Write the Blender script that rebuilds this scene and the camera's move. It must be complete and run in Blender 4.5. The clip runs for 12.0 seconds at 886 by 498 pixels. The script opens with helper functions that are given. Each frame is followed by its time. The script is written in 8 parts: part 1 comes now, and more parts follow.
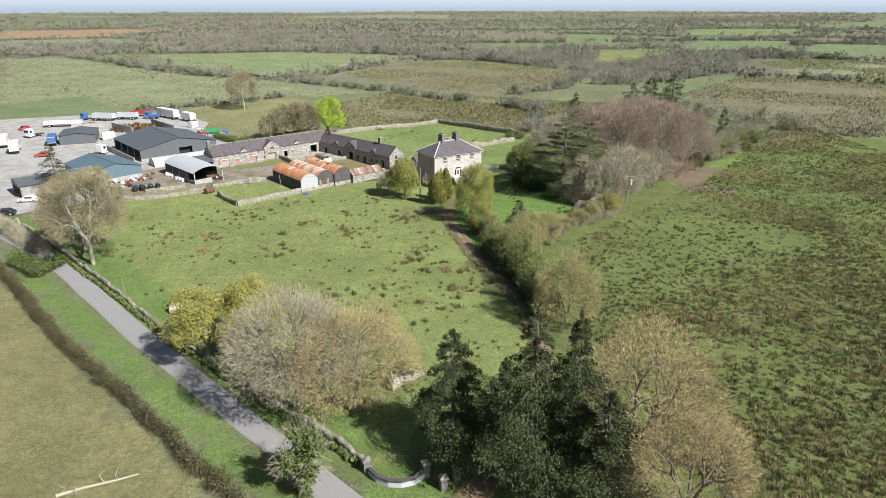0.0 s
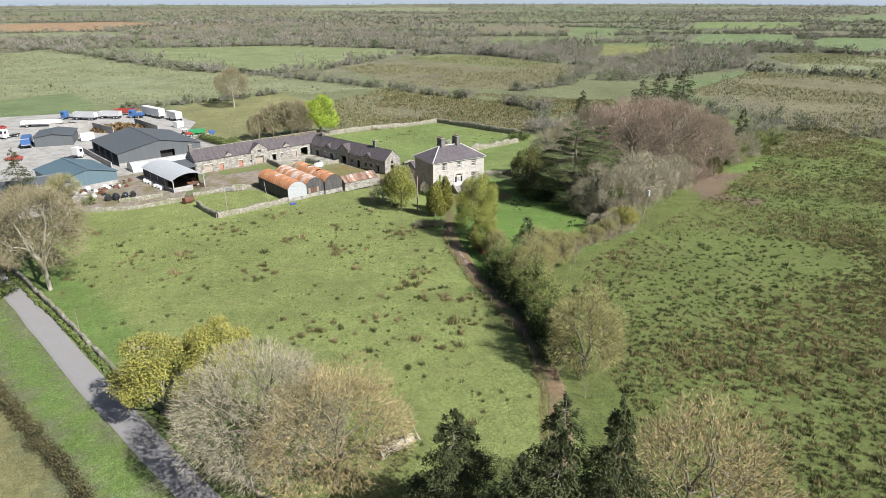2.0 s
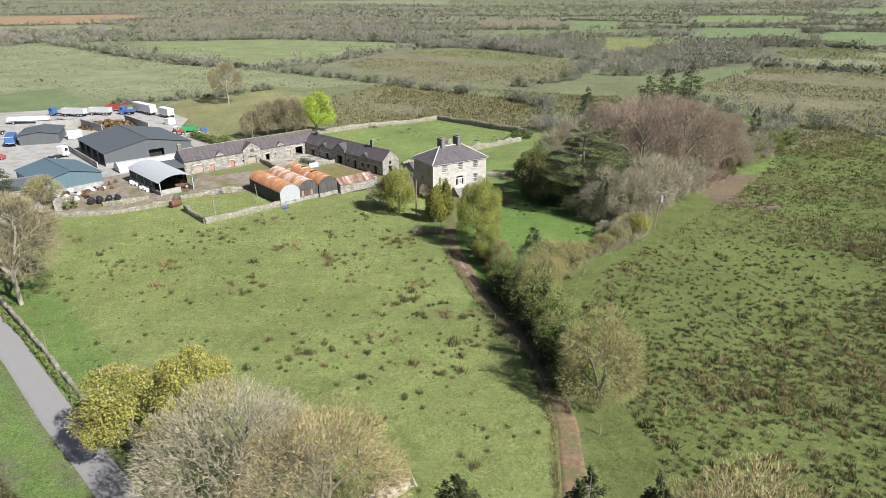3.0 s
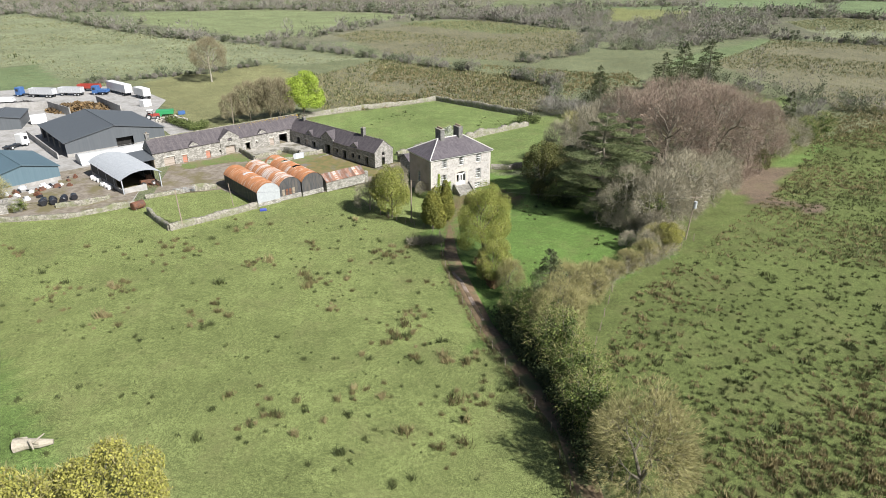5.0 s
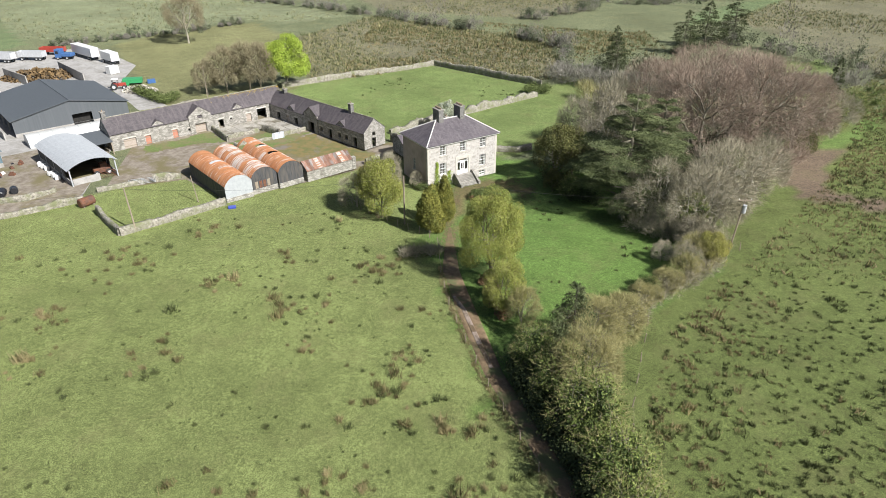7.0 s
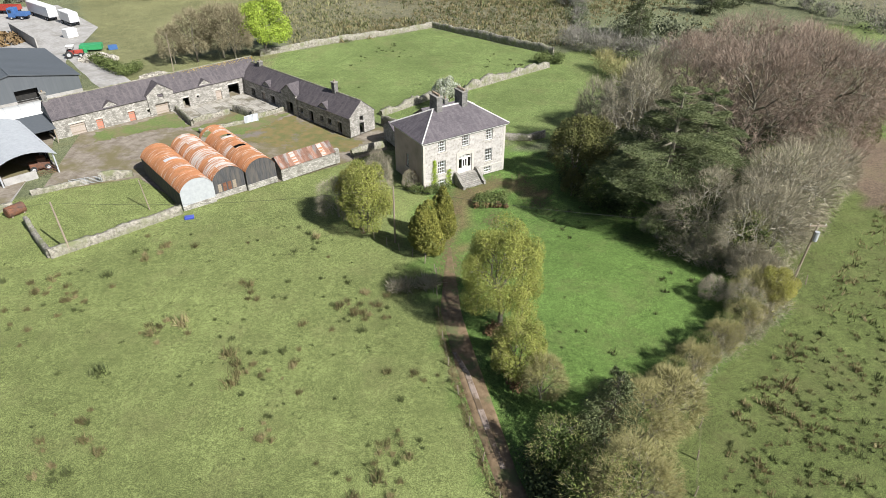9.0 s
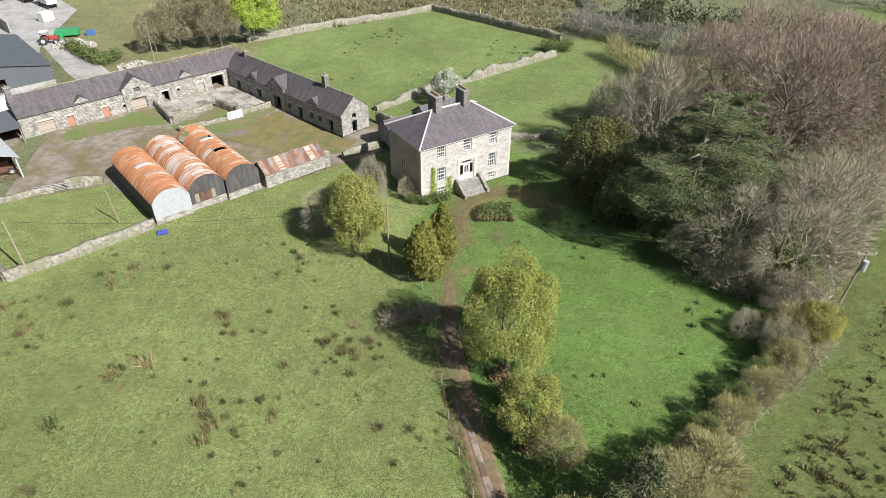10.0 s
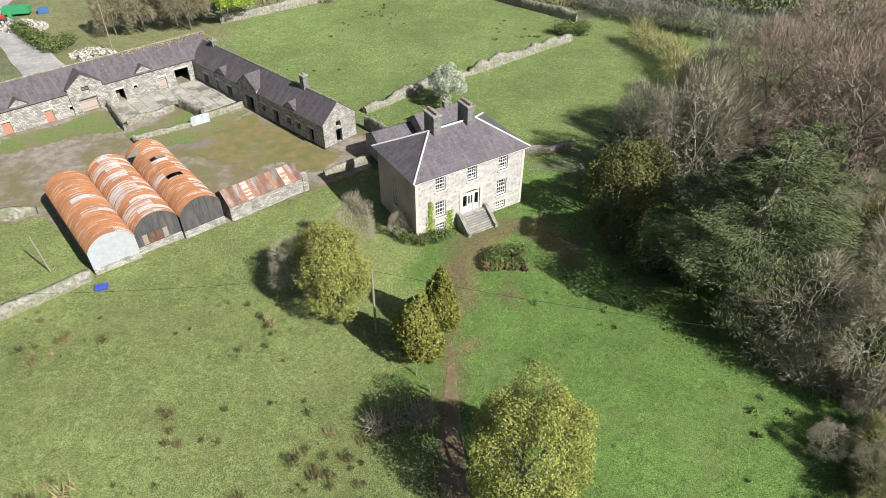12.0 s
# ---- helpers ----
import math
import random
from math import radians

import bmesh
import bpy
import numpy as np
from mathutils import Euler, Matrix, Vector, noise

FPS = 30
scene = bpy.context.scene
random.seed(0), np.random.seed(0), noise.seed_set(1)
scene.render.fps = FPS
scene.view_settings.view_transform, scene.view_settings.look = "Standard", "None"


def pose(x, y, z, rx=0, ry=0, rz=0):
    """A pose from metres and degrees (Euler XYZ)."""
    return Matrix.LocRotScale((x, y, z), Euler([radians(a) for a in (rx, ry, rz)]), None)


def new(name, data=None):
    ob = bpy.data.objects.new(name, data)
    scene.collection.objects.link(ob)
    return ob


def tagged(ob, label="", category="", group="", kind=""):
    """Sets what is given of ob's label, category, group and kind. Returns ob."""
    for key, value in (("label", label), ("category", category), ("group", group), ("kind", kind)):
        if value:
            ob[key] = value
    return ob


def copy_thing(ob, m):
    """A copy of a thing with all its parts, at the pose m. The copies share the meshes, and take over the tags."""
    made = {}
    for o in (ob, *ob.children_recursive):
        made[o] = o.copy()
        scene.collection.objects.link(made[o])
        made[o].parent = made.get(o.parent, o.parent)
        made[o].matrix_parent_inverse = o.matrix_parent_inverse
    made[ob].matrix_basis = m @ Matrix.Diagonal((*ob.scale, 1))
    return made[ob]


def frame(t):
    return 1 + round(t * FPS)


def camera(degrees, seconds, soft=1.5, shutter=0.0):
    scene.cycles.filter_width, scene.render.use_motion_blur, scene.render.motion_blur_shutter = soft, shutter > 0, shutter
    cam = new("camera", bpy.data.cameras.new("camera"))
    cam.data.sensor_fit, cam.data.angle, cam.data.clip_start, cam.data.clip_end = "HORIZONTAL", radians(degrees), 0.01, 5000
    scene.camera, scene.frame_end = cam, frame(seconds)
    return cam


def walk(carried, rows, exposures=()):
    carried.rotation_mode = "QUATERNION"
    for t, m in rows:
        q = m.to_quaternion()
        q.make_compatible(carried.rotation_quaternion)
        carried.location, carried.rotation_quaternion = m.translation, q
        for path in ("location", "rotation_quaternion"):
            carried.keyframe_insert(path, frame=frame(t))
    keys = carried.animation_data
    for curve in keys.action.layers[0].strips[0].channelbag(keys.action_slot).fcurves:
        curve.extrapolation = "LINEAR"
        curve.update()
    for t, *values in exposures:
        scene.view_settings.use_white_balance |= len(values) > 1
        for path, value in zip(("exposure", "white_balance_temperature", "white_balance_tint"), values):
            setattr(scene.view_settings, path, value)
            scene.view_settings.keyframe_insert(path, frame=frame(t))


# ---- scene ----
cam = camera(70.5, 12.0, 0.62)
METRES, EYE, TILT, LEAN, TURN = 100.0, 42.0, 0.55, -0.9, 1.5
ROWS = [
    (0.0, 0.0, 0.0, 0.0, -0.38, -21.76, 0.95),
    (0.5, 0.0006, 0.0298, -0.0001, -0.41, -21.87, 0.97),
    (1.0, 0.0009, 0.0612, -0.0003, -0.43, -21.99, 0.97),
    (1.5, 0.0012, 0.0943, -0.0006, -0.43, -22.14, 0.96),
    (2.0, 0.0013, 0.1286, -0.0007, -0.42, -22.35, 0.94),
    (2.5, 0.0013, 0.1648, -0.0013, -0.4, -22.59, 0.87),
    (3.0, 0.0017, 0.2021, -0.0018, -0.38, -22.91, 0.86),
    (5.0, 0.0042, 0.3719, -0.0018, -0.41, -25.45, 0.89),
    (5.5, 0.005, 0.4166, -0.0015, -0.44, -26.42, 0.93),
    (6.0, 0.0059, 0.4613, -0.0019, -0.45, -27.41, 0.97),
    (6.5, 0.0065, 0.5063, -0.0027, -0.47, -28.43, 0.98),
    (7.0, 0.0075, 0.5516, -0.0028, -0.46, -29.52, 1.0),
    (9.0, 0.01, 0.7369, -0.0056, -0.46, -33.89, 0.88),
    (9.5, 0.0108, 0.7835, -0.0064, -0.43, -34.96, 0.86),
    (10.0, 0.0111, 0.8291, -0.0076, -0.43, -35.96, 0.81),
    (10.5, 0.011, 0.8735, -0.0087, -0.43, -36.91, 0.73),
    (11.0, 0.0117, 0.9166, -0.0089, -0.42, -37.87, 0.73),
    (11.5, 0.012, 0.9589, -0.0087, -0.41, -38.85, 0.72),
    (12.0, 0.0128, 0.9998, -0.0078, -0.41, -39.83, 0.75),
]
walk(cam, [(t, pose(0, 0, EYE, TILT, LEAN, TURN) @ pose(METRES * x, METRES * y, METRES * z, 90 + pitch, roll, yaw)) for t, x, y, z, yaw, pitch, roll in ROWS])

SUN = Vector((0.60, -0.47, 0.65)).normalized()
world = bpy.data.worlds.new("sky")
scene.world = world
world.use_nodes = True
sky = world.node_tree.nodes.new("ShaderNodeTexSky")
sky.sky_type, sky.sun_disc = "NISHITA", False
sky.sun_elevation, sky.sun_rotation = math.asin(SUN.z), math.atan2(SUN.x, SUN.y)
sky.air_density, sky.dust_density = 1.0, 2.0
world.node_tree.links.new(sky.outputs[0], world.node_tree.nodes["Background"].inputs[0])
world.node_tree.nodes["Background"].inputs[1].default_value = 0.045
scene.view_settings.exposure = 0.75
sun = new("sun", bpy.data.lights.new("sun", "SUN"))
sun.data.energy, sun.data.angle, sun.data.color = 5.0, radians(0.53), (1.0, 0.98, 0.945)
sun.rotation_euler = SUN.to_track_quat("Z", "Y").to_euler()

# ---------------------------------------------------------------- materials


def rgb(c):
    return (*c, 1.0)


def surface(name, colours, scales=(3.0, 0.4), rough=0.85, bump=0.2, metal=0.0, vary=0.0, by="", streak=None, detail=6, turn=None, share=(0.45, 0.66)):
    """Colours mixed by a fine and a broad noise; vary: brightness spread by object ('object') or mesh island ('island')."""
    m = bpy.data.materials.new(name)
    m.use_nodes = True
    nt = m.node_tree
    n, ln = nt.nodes, nt.links
    bsdf = n["Principled BSDF"]
    bsdf.inputs["Roughness"].default_value, bsdf.inputs["Metallic"].default_value = rough, metal
    geo = n.new("ShaderNodeNewGeometry")
    place = geo.outputs["Position"]
    if streak:
        mp = n.new("ShaderNodeMapping")
        mp.inputs["Scale"].default_value = streak
        if turn is not None:
            mp.vector_type = "TEXTURE"
            mp.inputs["Rotation"].default_value = (0, 0, radians(turn))
        ln.new(place, mp.inputs["Vector"])
        place = mp.outputs[0]
    fac = []
    for s in scales:
        t = n.new("ShaderNodeTexNoise")
        t.inputs["Scale"].default_value, t.inputs["Detail"].default_value = s, detail
        t.inputs["Roughness"].default_value = 0.65
        ln.new(place, t.inputs["Vector"])
        fac.append(t.outputs["Fac"])
    ramp = n.new("ShaderNodeValToRGB")
    ramp.color_ramp.elements[0].position, ramp.color_ramp.elements[1].position = 0.32, 0.68
    ramp.color_ramp.elements[0].color, ramp.color_ramp.elements[1].color = rgb(colours[0]), rgb(colours[1])
    ln.new(fac[0], ramp.inputs[0])
    out = ramp.outputs[0]
    if len(colours) > 2:
        sel = n.new("ShaderNodeMapRange")
        sel.inputs[1].default_value, sel.inputs[2].default_value = share
        ln.new(fac[1], sel.inputs[0])
        mix = n.new("ShaderNodeMixRGB")
        mix.inputs[2].default_value = rgb(colours[2])
        ln.new(sel.outputs[0], mix.inputs[0])
        ln.new(out, mix.inputs[1])
        out = mix.outputs[0]
    if by:
        info = geo.outputs["Random Per Island"] if by == "island" else n.new("ShaderNodeObjectInfo").outputs["Random"]
        mr = n.new("ShaderNodeMapRange")
        mr.inputs[3].default_value, mr.inputs[4].default_value = 1 - vary, 1 + vary
        ln.new(info, mr.inputs[0])
        hsv = n.new("ShaderNodeHueSaturation")
        ln.new(mr.outputs[0], hsv.inputs["Value"])
        ln.new(out, hsv.inputs["Color"])
        out = hsv.outputs[0]
    ln.new(out, bsdf.inputs["Base Color"])
    if bump:
        b = n.new("ShaderNodeBump")
        b.inputs["Strength"].default_value, b.inputs["Distance"].default_value = bump, 0.05
        ln.new(fac[0], b.inputs["Height"])
        ln.new(b.outputs[0], bsdf.inputs["Normal"])
    return m


def courses(name, stone_a, stone_b, joint, width, height, gap, stain, rough=0.9, bump=0.5, upright=True, stain_scale=1.5):
    """Coursed stone or slate in the plane of each face, with joints, block-to-block colour and stains."""
    m = bpy.data.materials.new(name)
    m.use_nodes = True
    nt = m.node_tree
    n, ln = nt.nodes, nt.links
    bsdf = n["Principled BSDF"]
    bsdf.inputs["Roughness"].default_value = rough
    co = n.new("ShaderNodeTexCoord")
    sep = n.new("ShaderNodeSeparateXYZ")
    ln.new(co.outputs["Object"], sep.inputs[0])
    add = n.new("ShaderNodeMath")
    ln.new(sep.outputs[0], add.inputs[0])
    ln.new(sep.outputs[1], add.inputs[1])
    up = sep.outputs[2]
    if not upright:
        mul = n.new("ShaderNodeMath")
        mul.operation = "MULTIPLY"
        mul.inputs[1].default_value = 1.6
        ln.new(sep.outputs[2], mul.inputs[0])
        up = mul.outputs[0]
    com = n.new("ShaderNodeCombineXYZ")
    geo = n.new("ShaderNodeNewGeometry")
    runs = geo.outputs["Position"]
    if upright:
        ln.new(add.outputs[0], com.inputs[0])
    else:
        # along the slope's contour, and streaks that run down the slope
        cr, un, dot = [n.new("ShaderNodeVectorMath") for k in range(3)]
        cr.operation, un.operation, dot.operation = "CROSS_PRODUCT", "NORMALIZE", "DOT_PRODUCT"
        cr.inputs[1].default_value = (0, 0, 1)
        ln.new(geo.outputs["Normal"], cr.inputs[0])
        ln.new(cr.outputs[0], un.inputs[0])
        ln.new(un.outputs[0], dot.inputs[0])
        ln.new(geo.outputs["Position"], dot.inputs[1])
        ln.new(dot.outputs["Value"], com.inputs[0])
        mp = n.new("ShaderNodeMapping")
        mp.inputs["Scale"].default_value = (1.1, 0.16, 1.0)
        ln.new(com.outputs[0], mp.inputs["Vector"])
        runs = mp.outputs[0]
    ln.new(up, com.inputs[1])
    warp = n.new("ShaderNodeTexNoise")
    warp.inputs["Scale"].default_value = 1.3
    ln.new(co.outputs["Object"], warp.inputs["Vector"])
    wa = n.new("ShaderNodeVectorMath")
    wa.operation = "MULTIPLY_ADD"
    wa.inputs[1].default_value = (0.12, 0.12, 0.0)
    ln.new(warp.outputs["Color"], wa.inputs[0])
    ln.new(com.outputs[0], wa.inputs[2])
    br = n.new("ShaderNodeTexBrick")
    br.inputs["Scale"].default_value = 1.0
    br.inputs["Brick Width"].default_value, br.inputs["Row Height"].default_value = width, height
    br.inputs["Mortar Size"].default_value = gap
    br.inputs["Color1"].default_value, br.inputs["Color2"].default_value = rgb(stone_a), rgb(stone_b)
    br.inputs["Mortar"].default_value = rgb(joint)
    ln.new(wa.outputs[0], br.inputs["Vector"])
    st = n.new("ShaderNodeTexNoise")
    st.inputs["Scale"].default_value, st.inputs["Detail"].default_value = stain_scale, 10
    st.inputs["Roughness"].default_value = 0.7
    ln.new(runs, st.inputs["Vector"])
    sel = n.new("ShaderNodeMapRange")
    sel.inputs[1].default_value, sel.inputs[2].default_value = 0.48, 0.66
    ln.new(st.outputs["Fac"], sel.inputs[0])
    mix = n.new("ShaderNodeMixRGB")
    mix.inputs[2].default_value = rgb(stain)
    ln.new(sel.outputs[0], mix.inputs[0])
    ln.new(br.outputs["Color"], mix.inputs[1])
    ln.new(mix.outputs[0], bsdf.inputs["Base Color"])
    b = n.new("ShaderNodeBump")
    b.inputs["Strength"].default_value, b.inputs["Distance"].default_value = bump, 0.04
    ln.new(br.outputs["Fac"], b.inputs["Height"])
    b.invert = True
    ln.new(b.outputs[0], bsdf.inputs["Normal"])
    return m


def ground_surface():
    m = bpy.data.materials.new("fields")
    m.use_nodes = True
    nt = m.node_tree
    n, ln = nt.nodes, nt.links
    bsdf = n["Principled BSDF"]
    bsdf.inputs["Roughness"].default_value = 0.95
    bsdf.inputs["Specular IOR Level"].default_value = 0.15
    at = n.new("ShaderNodeVertexColor")
    at.layer_name = "soil"
    geo = n.new("ShaderNodeNewGeometry")
    out = at.outputs[0]
    for s, lo, hi, sat in ((0.045, 0.86, 1.16, 1.0), (0.45, 0.9, 1.1, 1.0), (2.6, 0.78, 1.22, 1.0), (11.0, 0.35, 1.65, 1.0)):
        t = n.new("ShaderNodeTexNoise")
        t.inputs["Scale"].default_value, t.inputs["Detail"].default_value = s, 6
        t.inputs["Roughness"].default_value = 0.7
        ln.new(geo.outputs["Position"], t.inputs["Vector"])
        mr = n.new("ShaderNodeMapRange")
        mr.inputs[1].default_value, mr.inputs[2].default_value = 0.38, 0.62
        mr.inputs[3].default_value, mr.inputs[4].default_value = lo, hi
        ln.new(t.outputs["Fac"], mr.inputs[0])
        hsv = n.new("ShaderNodeHueSaturation")
        ln.new(mr.outputs[0], hsv.inputs["Value"])
        ln.new(out, hsv.inputs["Color"])
        out = hsv.outputs[0]
    # straw-coloured old grass in patches
    t2 = n.new("ShaderNodeTexNoise")
    t2.inputs["Scale"].default_value, t2.inputs["Detail"].default_value = 0.16, 8
    t2.inputs["Roughness"].default_value = 0.75
    ln.new(geo.outputs["Position"], t2.inputs["Vector"])
    sel = n.new("ShaderNodeMapRange")
    sel.inputs[1].default_value, sel.inputs[2].default_value, sel.inputs[4].default_value = 0.5, 0.72, 0.45
    ln.new(t2.outputs["Fac"], sel.inputs[0])
    mix = n.new("ShaderNodeMixRGB")
    mix.inputs[2].default_value = (0.19, 0.18, 0.085, 1)
    ln.new(sel.outputs[0], mix.inputs[0])
    ln.new(out, mix.inputs[1])
    ln.new(mix.outputs[0], bsdf.inputs["Base Color"])
    b = n.new("ShaderNodeBump")
    b.inputs["Strength"].default_value, b.inputs["Distance"].default_value = 0.8, 0.2
    ln.new(t.outputs["Fac"], b.inputs["Height"])
    ln.new(b.outputs[0], bsdf.inputs["Normal"])
    return m


def glass():
    m = bpy.data.materials.new("window_glass")
    m.use_nodes = True
    b = m.node_tree.nodes["Principled BSDF"]
    b.inputs["Base Color"].default_value, b.inputs["Roughness"].default_value = (0.75, 0.8, 0.8, 1), 0.03
    b.inputs["Transmission Weight"].default_value = 1.0
    return m


M_FIELD = ground_surface()
M_GLASS = glass()
M_TARMAC = surface("worn_tarmac", ((0.21, 0.205, 0.21), (0.27, 0.262, 0.265), (0.235, 0.225, 0.22)), (9, 0.5), 0.9, 0.15)
M_DRIVE = surface("muddy_gravel", ((0.122, 0.082, 0.045), (0.225, 0.160, 0.096), (0.102, 0.113, 0.045)), (1.7, 0.45), 0.9, 0.6, detail=12, share=(0.5, 0.6))
M_PUDDLE = surface("wet_gravel", ((0.17, 0.13, 0.10), (0.33, 0.27, 0.235), (0.13, 0.095, 0.06)), (1.4, 0.6), 0.45, 0.2, detail=9, share=(0.48, 0.56))
M_YARD = surface("farmyard_hardcore", ((0.135, 0.11, 0.083), (0.285, 0.25, 0.205), (0.145, 0.125, 0.062)), (0.9, 0.16), 0.95, 0.5, detail=12, share=(0.46, 0.58))
M_TURF = surface("yard_turf", ((0.085, 0.125, 0.035), (0.15, 0.19, 0.055), (0.17, 0.14, 0.075)), (2.5, 0.3), 0.95, 0.5, detail=10)
M_MOSS = surface("mossy_yard", ((0.095, 0.115, 0.036), (0.20, 0.145, 0.06), (0.165, 0.145, 0.125)), (0.6, 0.22), 0.95, 0.5, detail=12, share=(0.53, 0.62))
M_CONC = surface("pale_concrete", ((0.27, 0.26, 0.25), (0.40, 0.39, 0.375), (0.235, 0.225, 0.205)), (1.2, 0.25), 0.9, 0.2, detail=10)
M_SLAB = surface("yard_slab", ((0.25, 0.235, 0.205), (0.38, 0.36, 0.32), (0.155, 0.14, 0.105)), (2.5, 0.33), 0.9, 0.3, vary=0.16, by="object", detail=9, share=(0.5, 0.62))
M_ASHLAR = courses("limestone_ashlar", (0.485, 0.462, 0.438), (0.375, 0.358, 0.34), (0.45, 0.43, 0.41), 0.75, 0.36, 0.012, (0.255, 0.238, 0.208), bump=0.25, stain_scale=2.6)
M_STEP = surface("worn_step_stone", ((0.20, 0.19, 0.17), (0.33, 0.315, 0.285), (0.16, 0.155, 0.13)), (4, 1.2), 0.9, 0.3, vary=0.14, by="object")
M_TRIM = surface("cut_stone", ((0.40, 0.38, 0.34), (0.54, 0.51, 0.46)), (4, 0.6), 0.85, 0.15)
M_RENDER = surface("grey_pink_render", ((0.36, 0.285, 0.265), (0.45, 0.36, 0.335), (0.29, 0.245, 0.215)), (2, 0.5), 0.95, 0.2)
M_RUBBLE = courses("rubble_limestone", (0.47, 0.45, 0.415), (0.24, 0.228, 0.205), (0.20, 0.19, 0.168), 0.48, 0.2, 0.016, (0.165, 0.157, 0.137), bump=0.9, stain_scale=1.1)
M_CHIM = courses("dark_chimney_stone", (0.22, 0.215, 0.205), (0.13, 0.127, 0.12), (0.16, 0.155, 0.145), 0.5, 0.24, 0.015, (0.09, 0.09, 0.075), bump=0.6)
M_TANK = surface("dark_rust", ((0.10, 0.042, 0.025), (0.20, 0.085, 0.045), (0.08, 0.05, 0.04)), (3, 0.8), 0.85, 0.2)
M_LICHEN = surface("yellow_lichen", ((0.34, 0.24, 0.03), (0.46, 0.34, 0.06)), (6, 1), 0.95, 0.2)
M_WALLTOP = surface("dry_stone", ((0.10, 0.095, 0.075), (0.36, 0.335, 0.285), (0.15, 0.16, 0.085)), (3.0, 0.6), 0.95, 1.0)
M_SLATE = courses("blue_grey_slate", (0.118, 0.103, 0.114), (0.075, 0.066, 0.075), (0.05, 0.044, 0.05), 0.42, 0.3, 0.012, (0.135, 0.12, 0.128), rough=0.62, bump=0.35, upright=False)
M_SLATE_MOSSY = courses("old_slate", (0.095, 0.082, 0.088), (0.06, 0.052, 0.058), (0.035, 0.031, 0.035), 0.42, 0.3, 0.012, (0.118, 0.102, 0.104), rough=0.66, bump=0.4, upright=False)
M_LEAD = surface("pale_ridge", ((0.50, 0.49, 0.47), (0.62, 0.60, 0.57)), (5, 1), 0.6, 0.05)
M_WHITE = surface("white_paint", ((0.74, 0.74, 0.72), (0.82, 0.82, 0.80)), (6, 1), 0.45, 0.03)
M_RUST = surface("rusted_corrugated_iron", ((0.26, 0.102, 0.043), (0.38, 0.175, 0.078), (0.42, 0.35, 0.29)), (1.6, 1.0), 0.85, 0.15, vary=0.14, by="object", streak=(2.6, 0.22, 6.0), turn=42, share=(0.575, 0.64))
M_RUST_PALE = surface("galvanised_iron_rusting", ((0.45, 0.43, 0.41), (0.35, 0.315, 0.285), (0.32, 0.14, 0.065)), (1.4, 1.0), 0.7, 0.15, vary=0.12, by="object", streak=(2.4, 0.25, 6.0), turn=42, share=(0.48, 0.56))
M_RUST_OLD = surface("old_patched_tin", ((0.15, 0.075, 0.05), (0.235, 0.13, 0.092), (0.215, 0.195, 0.185)), (2.5, 0.9), 0.85, 0.15, vary=0.3, by="object", streak=(0.5, 1.6, 1.6), turn=42, share=(0.50, 0.60))
M_POT = surface("old_clay_pot", ((0.22, 0.165, 0.115), (0.34, 0.265, 0.19)), (8, 1), 0.9, 0.1)
M_GALV = surface("galvanised_sheet", ((0.33, 0.35, 0.375), (0.42, 0.44, 0.46)), (2, 0.4), 0.6, 0.05, metal=0.1)
M_BLACKTIN = surface("tarred_tin", ((0.035, 0.036, 0.04), (0.075, 0.075, 0.08), (0.10, 0.09, 0.08)), (2, 0.7), 0.8, 0.2, streak=(3, 3, 0.4))
# Near black: door panels, and shade painted inside sheds and roof holes.
M_DARK = surface("near_black_panel_and_shade", ((0.012, 0.012, 0.012), (0.03, 0.028, 0.025)), (2, 1), 0.95, 0.0)
M_GREYCLAD = surface("slate_grey_cladding", ((0.085, 0.095, 0.105), (0.105, 0.115, 0.125)), (0.6, 0.15), 0.5, 0.0, streak=(4, 4, 0.2))
M_BLUECLAD = surface("blue_grey_cladding", ((0.085, 0.135, 0.165), (0.105, 0.16, 0.19)), (0.6, 0.15), 0.5, 0.0, streak=(4, 4, 0.2))
M_FIBRE = surface("fibre_cement", ((0.38, 0.40, 0.42), (0.47, 0.485, 0.50)), (1, 0.3), 0.85, 0.05)
M_CLEAR = surface("clouded_plastic", ((0.40, 0.41, 0.40), (0.50, 0.50, 0.49)), (0.7, 0.3), 0.4, 0.03)
M_REDDOOR = surface("faded_red_boards", ((0.36, 0.145, 0.095), (0.44, 0.20, 0.14)), (8, 1), 0.75, 0.1)
M_PALEDOOR = surface("weathered_boards", ((0.29, 0.245, 0.21), (0.40, 0.345, 0.30)), (8, 1), 0.85, 0.15)
M_WOOD = surface("grey_timber", ((0.20, 0.16, 0.12), (0.32, 0.27, 0.21)), (9, 1), 0.9, 0.2)
M_BARK = surface("grey_bark", ((0.105, 0.09, 0.07), (0.22, 0.195, 0.155), (0.14, 0.145, 0.09)), (5, 0.6), 0.95, 0.3)
M_BARK_PALE = surface("pale_bark", ((0.26, 0.235, 0.19), (0.40, 0.37, 0.31), (0.2, 0.2, 0.14)), (5, 0.6), 0.95, 0.3)
M_DEAD = surface("bleached_wood", ((0.28, 0.25, 0.195), (0.42, 0.38, 0.31)), (6, 1), 0.9, 0.1)
RUBBER = surface("tyre_rubber", ((0.02, 0.02, 0.02), (0.04, 0.04, 0.04)), (5, 1), 0.9, 0.1)


def twigs_mat(name, a, b, vary=0.3):
    return surface(name, (a, b), (0.35, 0.1), 0.9, 0.0, vary=vary, by="island")


